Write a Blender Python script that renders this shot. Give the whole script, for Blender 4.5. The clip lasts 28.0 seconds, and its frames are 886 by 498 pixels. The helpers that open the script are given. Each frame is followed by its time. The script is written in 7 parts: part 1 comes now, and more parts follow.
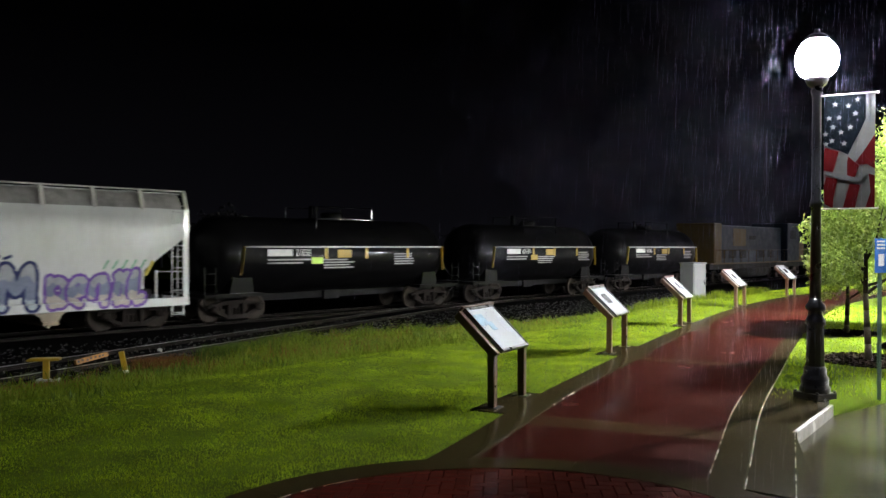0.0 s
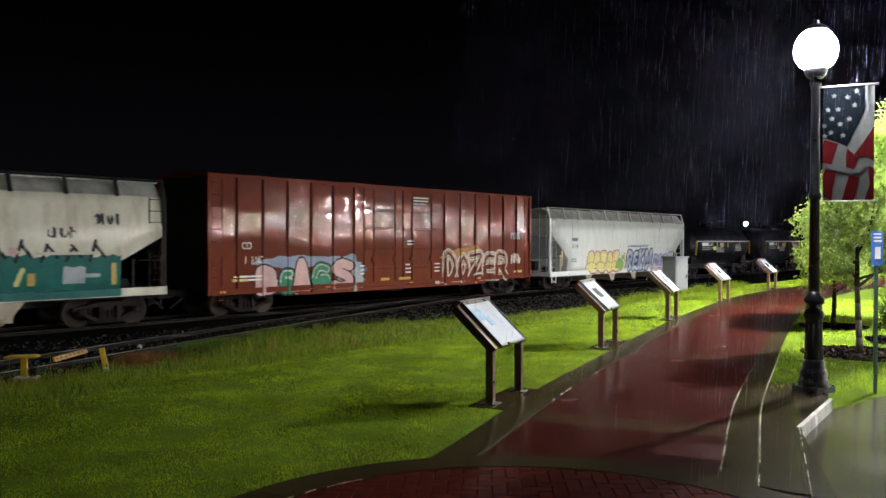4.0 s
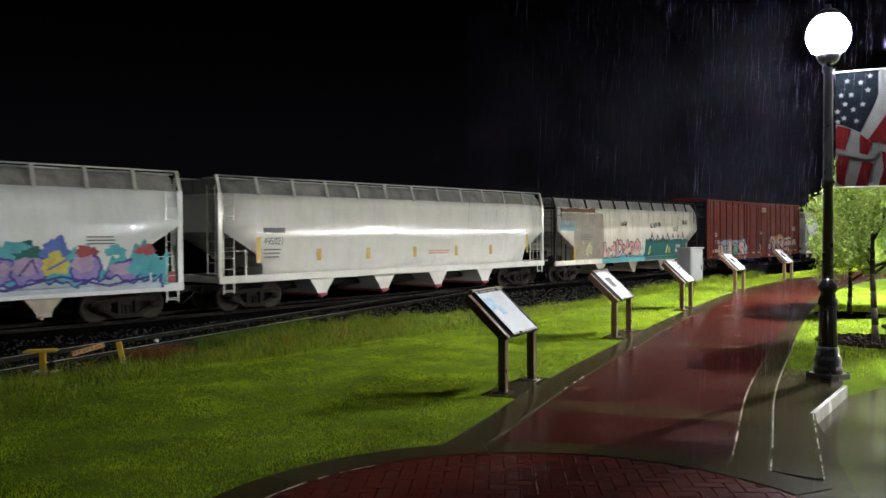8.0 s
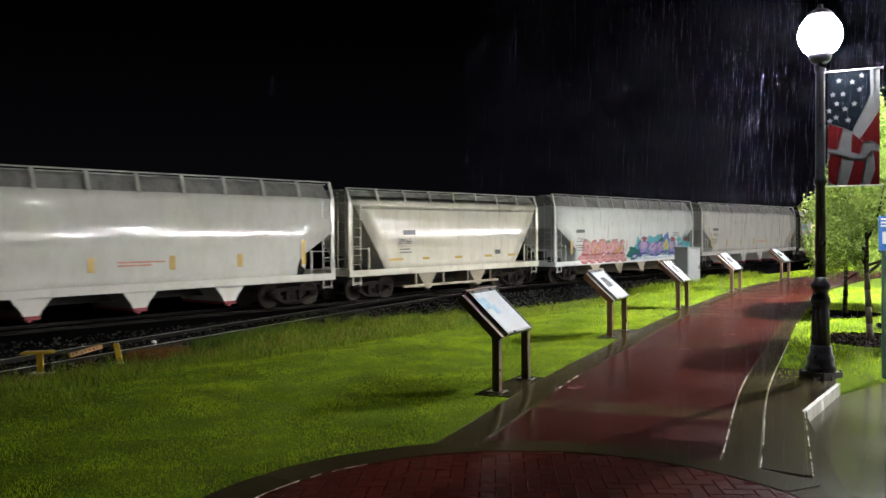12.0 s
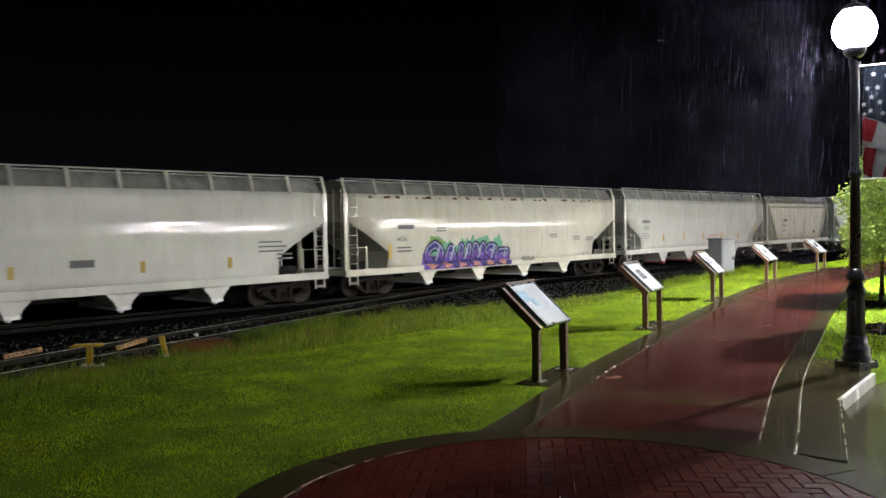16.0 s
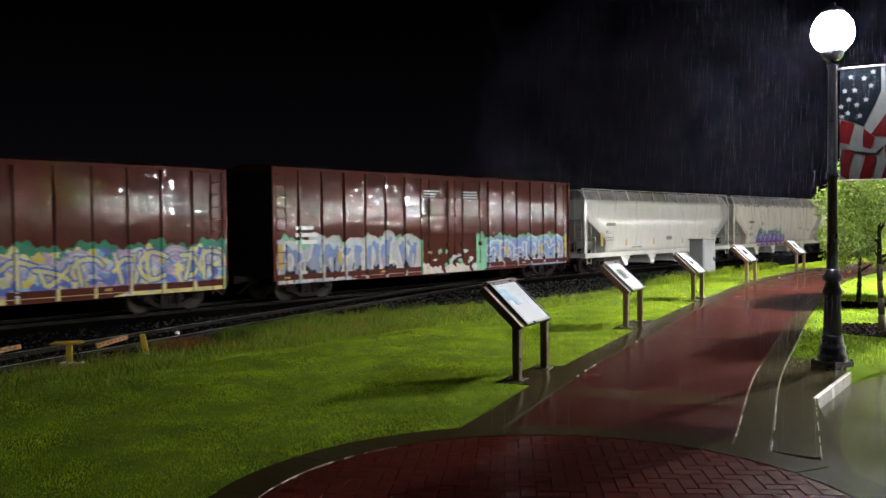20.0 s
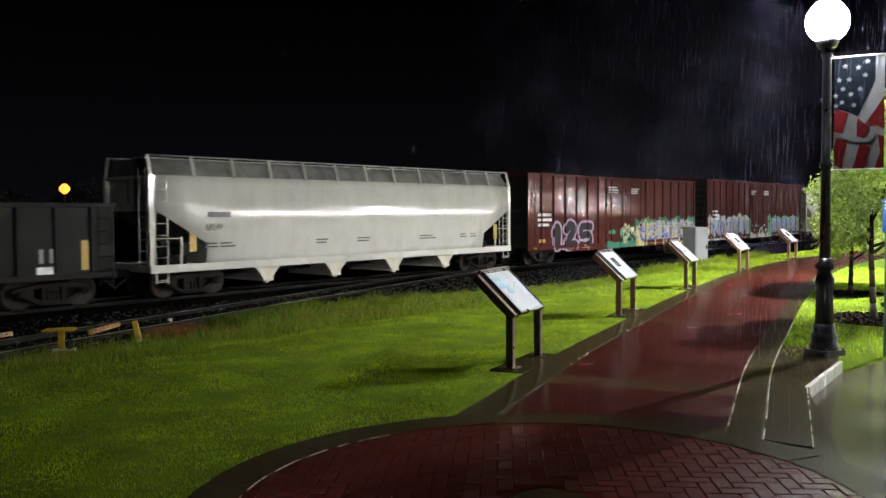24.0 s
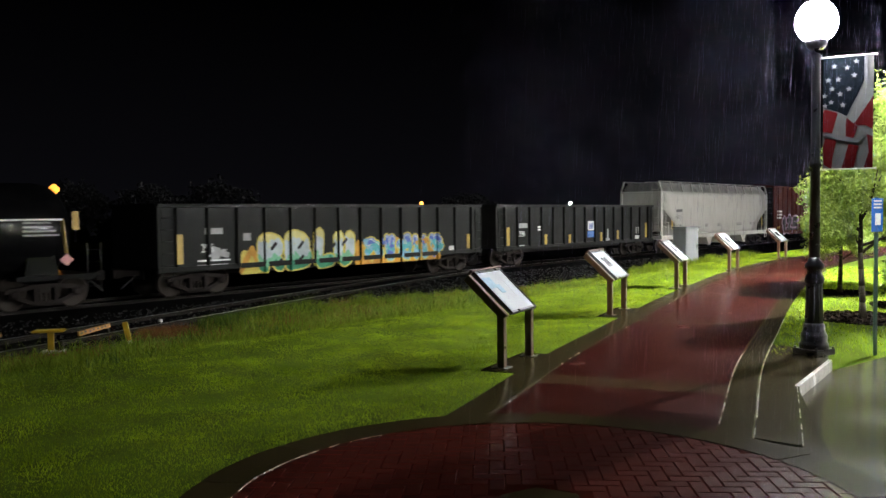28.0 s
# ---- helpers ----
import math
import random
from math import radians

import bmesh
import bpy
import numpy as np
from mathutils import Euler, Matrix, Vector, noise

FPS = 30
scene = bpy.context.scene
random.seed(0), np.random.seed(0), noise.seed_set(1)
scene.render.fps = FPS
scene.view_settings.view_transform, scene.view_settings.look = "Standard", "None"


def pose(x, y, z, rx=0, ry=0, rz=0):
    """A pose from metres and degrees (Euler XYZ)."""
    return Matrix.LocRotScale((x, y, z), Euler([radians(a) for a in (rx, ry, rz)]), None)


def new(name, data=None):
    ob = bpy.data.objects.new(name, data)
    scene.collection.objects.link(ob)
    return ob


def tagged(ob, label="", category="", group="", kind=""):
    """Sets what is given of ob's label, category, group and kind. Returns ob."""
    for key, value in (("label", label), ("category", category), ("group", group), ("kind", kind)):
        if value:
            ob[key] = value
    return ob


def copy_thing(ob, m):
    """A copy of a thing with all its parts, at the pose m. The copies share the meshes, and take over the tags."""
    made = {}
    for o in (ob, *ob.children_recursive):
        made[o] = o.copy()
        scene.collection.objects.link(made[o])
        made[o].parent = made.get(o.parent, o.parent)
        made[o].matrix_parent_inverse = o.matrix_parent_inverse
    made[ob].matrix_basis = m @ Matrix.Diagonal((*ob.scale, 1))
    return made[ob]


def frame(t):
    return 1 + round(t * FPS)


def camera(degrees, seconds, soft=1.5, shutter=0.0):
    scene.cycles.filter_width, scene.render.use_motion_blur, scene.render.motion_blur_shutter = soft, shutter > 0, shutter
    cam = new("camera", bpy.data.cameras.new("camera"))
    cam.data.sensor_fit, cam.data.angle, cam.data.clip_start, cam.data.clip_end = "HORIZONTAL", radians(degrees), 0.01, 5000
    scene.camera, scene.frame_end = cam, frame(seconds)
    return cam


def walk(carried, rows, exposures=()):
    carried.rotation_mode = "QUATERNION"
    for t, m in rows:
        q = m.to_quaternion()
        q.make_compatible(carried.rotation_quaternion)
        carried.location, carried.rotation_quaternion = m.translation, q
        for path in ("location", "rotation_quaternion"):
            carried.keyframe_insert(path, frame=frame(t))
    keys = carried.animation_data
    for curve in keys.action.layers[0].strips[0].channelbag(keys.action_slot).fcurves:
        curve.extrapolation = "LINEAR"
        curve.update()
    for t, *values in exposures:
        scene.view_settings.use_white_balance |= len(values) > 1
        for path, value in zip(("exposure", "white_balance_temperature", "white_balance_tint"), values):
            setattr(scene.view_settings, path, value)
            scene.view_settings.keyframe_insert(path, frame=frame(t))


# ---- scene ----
# seconds, x, y, z, yaw, pitch, lean
PATH = [
    (0, 0.193, 0.011, 1.695, 0.19, -0.30, -0.23),
    (0.5, 0.154, 0.030, 1.708, 0.21, -0.52, -0.41),
    (1, 0.125, 0.053, 1.704, -0.14, -0.51, -0.43),
    (1.5, 0.088, 0.078, 1.701, -0.50, -0.49, -0.45),
    (2, 0.098, 0.065, 1.701, 0.41, -0.36, -0.46),
    (2.5, 0.101, 0.056, 1.704, 1.49, -0.59, -0.66),
    (3, 0.069, 0.110, 1.691, 1.46, -0.69, -0.65),
    (3.5, 0.004, 0.161, 1.687, -0.01, -0.60, -0.40),
    (5.5, -0.021, 0.241, 1.633, -2.37, -0.99, 0.02),
    (6, -0.013, 0.224, 1.630, -0.17, -0.99, 0.18),
    (6.5, -0.009, 0.214, 1.637, 0.58, -0.90, 0.27),
    (7, 0.025, 0.182, 1.636, 1.44, -1.02, 0.41),
    (7.5, 0.007, 0.188, 1.627, 0.93, -0.98, 0.35),
    (8, 0.020, 0.169, 1.630, -0.38, -1.04, 0.36),
    (8.5, 0.042, 0.148, 1.634, -1.83, -1.13, 0.49),
    (9, 0.057, 0.140, 1.626, -1.65, -1.08, 0.73),
    (9.5, 0.061, 0.138, 1.631, -1.60, -1.03, 0.55),
    (10, 0.062, 0.136, 1.634, -1.65, -0.99, 0.50),
    (10.5, 0.070, 0.133, 1.629, -1.40, -1.01, 0.54),
    (11, 0.071, 0.135, 1.631, -1.12, -0.94, 0.52),
    (11.5, 0.075, 0.136, 1.626, -0.79, -0.91, 0.54),
    (12, 0.076, 0.134, 1.623, -0.43, -0.99, 0.55),
    (12.5, 0.085, 0.133, 1.625, -0.06, -1.05, 0.61),
    (14.5, 0.060, 0.138, 1.630, 1.46, -0.98, 1.05),
    (15, 0.062, 0.142, 1.633, 1.86, -1.28, 1.04),
    (15.5, -0.024, -0.133, 1.651, 1.49, -1.47, 1.03),
    (16, -0.032, -0.149, 1.654, 1.64, -1.48, 1.02),
    (16.5, -0.021, -0.149, 1.652, 1.16, -1.70, 0.97),
    (17, -0.014, -0.152, 1.655, 0.10, -1.92, 0.86),
    (17.5, -0.026, -0.149, 1.660, 0.26, -2.07, 0.72),
    (18, -0.010, -0.161, 1.655, 0.48, -1.97, 0.76),
    (18.5, -0.013, -0.162, 1.662, 0.43, -1.81, 0.67),
    (19, -0.008, -0.169, 1.650, 0.19, -1.73, 0.63),
    (19.5, -0.018, -0.164, 1.650, 0.14, -1.74, 0.62),
    (20, -0.010, -0.178, 1.645, 0.53, -1.54, 0.67),
    (20.5, -0.004, -0.169, 1.645, 0.87, -1.43, 0.61),
    (21, -0.038, -0.153, 1.641, 0.78, -1.63, 0.43),
    (21.5, -0.040, -0.154, 1.640, 0.97, -1.97, 0.30),
    (23.5, -0.015, -0.156, 1.654, 0.53, -2.28, 0.32),
    (24, -0.019, -0.166, 1.653, 0.06, -2.41, 0.48),
    (24.5, -0.015, -0.161, 1.653, -0.32, -2.60, 0.52),
    (25, -0.019, -0.172, 1.657, -0.54, -2.71, 0.48),
    (25.5, -0.018, -0.163, 1.650, -0.54, -2.48, 0.52),
    (26, -0.019, -0.165, 1.649, -0.58, -2.21, 0.46),
    (26.5, -0.017, -0.163, 1.652, -0.67, -2.16, 0.37),
    (27, -0.023, -0.166, 1.649, -0.63, -2.17, 0.47),
    (27.5, -0.020, -0.163, 1.648, -0.64, -2.32, 0.60),
    (28, -0.017, -0.163, 1.653, -0.53, -2.41, 0.57),
]
cam = camera(55.57, 28.0, shutter=0.3)
walk(cam, [(t, pose(x, y, z, 90 + p, 0, yaw) @ pose(0, 0, 0, 0, 0, -lean)) for t, x, y, z, yaw, p, lean in PATH])

# ---- night sky and light ----
world = bpy.data.worlds.new("night")
scene.world = world
world.use_nodes = True
nt = world.node_tree
co, split, fade, back = nt.nodes.new("ShaderNodeTexCoord"), nt.nodes.new("ShaderNodeSeparateXYZ"), nt.nodes.new("ShaderNodeMapRange"), nt.nodes["Background"]
nt.links.new(co.outputs["Generated"], split.inputs[0])
nt.links.new(split.outputs["Z"], fade.inputs[0])
fade.inputs[1].default_value, fade.inputs[2].default_value, fade.inputs[3].default_value, fade.inputs[4].default_value = 0.0, 0.24, 0.0050, 0.0005
nt.links.new(fade.outputs[0], back.inputs[1])
back.inputs[0].default_value = (0.58, 0.56, 0.76, 1)
scene.view_settings.exposure = 0.0

# the railway: direction of travel, side distance of the track's middle, height of the rail tops
HEAD = 41.02
AL = Vector((math.sin(radians(HEAD)), math.cos(radians(HEAD)), 0))
LAT = Vector((-math.cos(radians(HEAD)), math.sin(radians(HEAD)), 0))
TRACK = 25.62
RAIL = -1.02


def on_track(a, lat, z=0.0):
    """A place by its way along the track, its distance across and its height."""
    v = AL * a + LAT * lat
    return Vector((v.x, v.y, z))


def run(t):
    """How far the train has gone at t seconds, from where it stands at 14 s."""
    u = (t - 14) / 14
    return 9.633 * (t - 14) - 3.684 * u * u - 1.018 * u ** 3

# ---- materials ----
def material(name, color, rough=0.6, metal=0.0, vary=0.25, scale=6.0, fine=60.0, bump=0.0, dirt=None, dirt_amount=0.0, spread=0.0, coat=0.0, dirt_scale=2.0, wave=0.0, coat_rough=0.06, spec=0.5, runs=0.0, drawn=0.0):
    """A surface with variation at two scales: broad stains and fine grain, and optional relief, dirt and piece-to-piece spread."""
    m = bpy.data.materials.new(name)
    m.use_nodes = True
    nt = m.node_tree
    b = nt.nodes["Principled BSDF"]
    co = nt.nodes.new("ShaderNodeTexCoord")
    big, small = nt.nodes.new("ShaderNodeTexNoise"), nt.nodes.new("ShaderNodeTexNoise")
    big.inputs["Scale"].default_value, big.inputs["Detail"].default_value = scale, 6
    small.inputs["Scale"].default_value, small.inputs["Detail"].default_value = fine, 3
    for n in (big, small):
        nt.links.new(co.outputs["Object"], n.inputs["Vector"])
    mix = nt.nodes.new("ShaderNodeMath")
    mix.operation = "MULTIPLY_ADD"
    nt.links.new(small.outputs[0], mix.inputs[0])
    mix.inputs[1].default_value = 0.5
    nt.links.new(big.outputs[0], mix.inputs[2])
    ramp = nt.nodes.new("ShaderNodeMapRange")
    nt.links.new(mix.outputs[0], ramp.inputs[0])
    ramp.inputs[1].default_value, ramp.inputs[2].default_value = 0.45, 1.05
    ramp.inputs[3].default_value, ramp.inputs[4].default_value = 1 - vary, 1 + vary
    val = ramp.outputs[0]
    if spread:
        info = nt.nodes.new("ShaderNodeObjectInfo")
        r2 = nt.nodes.new("ShaderNodeMapRange")
        nt.links.new(info.outputs["Random"], r2.inputs[0])
        r2.inputs[3].default_value, r2.inputs[4].default_value = 1 - spread, 1 + spread
        mul = nt.nodes.new("ShaderNodeMath")
        mul.operation = "MULTIPLY"
        nt.links.new(val, mul.inputs[0])
        nt.links.new(r2.outputs[0], mul.inputs[1])
        val = mul.outputs[0]
    tint = nt.nodes.new("ShaderNodeVectorMath")
    tint.operation = "SCALE"
    tint.inputs[0].default_value = color
    nt.links.new(val, tint.inputs["Scale"])
    out = tint.outputs[0]
    if dirt:
        d = nt.nodes.new("ShaderNodeTexNoise")
        d.inputs["Scale"].default_value, d.inputs["Detail"].default_value, d.inputs["Roughness"].default_value = dirt_scale, 8, 0.65
        st = nt.nodes.new("ShaderNodeMapping")
        st.inputs["Scale"].default_value = (1.0, 1.0, 0.25)
        nt.links.new(co.outputs["Object"], st.inputs[0])
        nt.links.new(st.outputs[0], d.inputs["Vector"])
        dr = nt.nodes.new("ShaderNodeMapRange")
        nt.links.new(d.outputs[0], dr.inputs[0])
        dr.inputs[1].default_value, dr.inputs[2].default_value = 0.45, 0.75
        dr.inputs[3].default_value, dr.inputs[4].default_value = 0.0, dirt_amount
        mc = nt.nodes.new("ShaderNodeMix")
        mc.data_type = "RGBA"
        nt.links.new(dr.outputs[0], mc.inputs["Factor"])
        nt.links.new(out, mc.inputs["A"])
        mc.inputs["B"].default_value = (*dirt, 1)
        out = mc.outputs["Result"]
    nt.links.new(out, b.inputs["Base Color"])
    rr = nt.nodes.new("ShaderNodeMapRange")
    nt.links.new(big.outputs[0], rr.inputs[0])
    rr.inputs[1].default_value, rr.inputs[2].default_value = 0.3, 0.7
    rr.inputs[3].default_value, rr.inputs[4].default_value = max(0.03, rough * 0.75), min(1, rough * 1.2)
    nt.links.new(rr.outputs[0], b.inputs["Roughness"])
    b.inputs["Metallic"].default_value = metal
    b.inputs["Coat Weight"].default_value = coat
    b.inputs["Specular IOR Level"].default_value = spec
    b.inputs["Coat Roughness"].default_value = coat_rough
    if bump:
        bp = nt.nodes.new("ShaderNodeBump")
        bp.inputs["Strength"].default_value, bp.inputs["Distance"].default_value = bump, 0.02
        nt.links.new(mix.outputs[0], bp.inputs["Height"])
        nt.links.new(bp.outputs[0], b.inputs["Normal"])
    if wave:
        wn = nt.nodes.new("ShaderNodeTexNoise")
        wn.inputs["Scale"].default_value, wn.inputs["Detail"].default_value = 3.4 if wave > 0.3 else 2.3, 1.5
        nt.links.new(co.outputs["Object"], wn.inputs["Vector"])
        wb = nt.nodes.new("ShaderNodeBump")
        wb.inputs["Strength"].default_value, wb.inputs["Distance"].default_value = wave, 0.06
        nt.links.new(wn.outputs[0], wb.inputs["Height"])
        nt.links.new(wb.outputs[0], b.inputs["Coat Normal"])
        nt.links.new(wb.outputs[0], b.inputs["Normal"])
    if drawn:
        along = nt.nodes.new("ShaderNodeCombineXYZ")
        along.inputs[0].default_value, along.inputs[1].default_value = AL.x, AL.y
        nt.links.new(along.outputs[0], b.inputs["Tangent"])
        b.inputs["Anisotropic"].default_value = drawn
    if runs:
        st = nt.nodes.new("ShaderNodeMapping")
        st.inputs["Scale"].default_value = (5.5, 5.5, 0.5)
        nt.links.new(co.outputs["Object"], st.inputs[0])
        wn = nt.nodes.new("ShaderNodeTexNoise")
        wn.inputs["Scale"].default_value, wn.inputs["Detail"].default_value = 3.0, 2.0
        nt.links.new(st.outputs[0], wn.inputs["Vector"])
        wb = nt.nodes.new("ShaderNodeBump")
        wb.inputs["Strength"].default_value, wb.inputs["Distance"].default_value = runs, 0.06
        nt.links.new(wn.outputs[0], wb.inputs["Height"])
        nt.links.new(wb.outputs[0], b.inputs["Coat Normal"])
    return m


def thin(m, share):
    """Lets part of the light through, as leaves and blades do."""
    nt = m.node_tree
    b, out = nt.nodes["Principled BSDF"], nt.nodes["Material Output"]
    tr, mix = nt.nodes.new("ShaderNodeBsdfTranslucent"), nt.nodes.new("ShaderNodeMixShader")
    nt.links.new(b.inputs["Base Color"].links[0].from_socket, tr.inputs["Color"])
    mix.inputs[0].default_value = share
    nt.links.new(b.outputs[0], mix.inputs[1])
    nt.links.new(tr.outputs[0], mix.inputs[2])
    nt.links.new(mix.outputs[0], out.inputs["Surface"])


def glow(name, color, strength):
    m = bpy.data.materials.new(name)
    m.use_nodes = True
    b = m.node_tree.nodes["Principled BSDF"]
    b.inputs["Base Color"].default_value = (*color, 1)
    b.inputs["Emission Color"].default_value = (*color, 1)
    b.inputs["Emission Strength"].default_value = strength
    return m


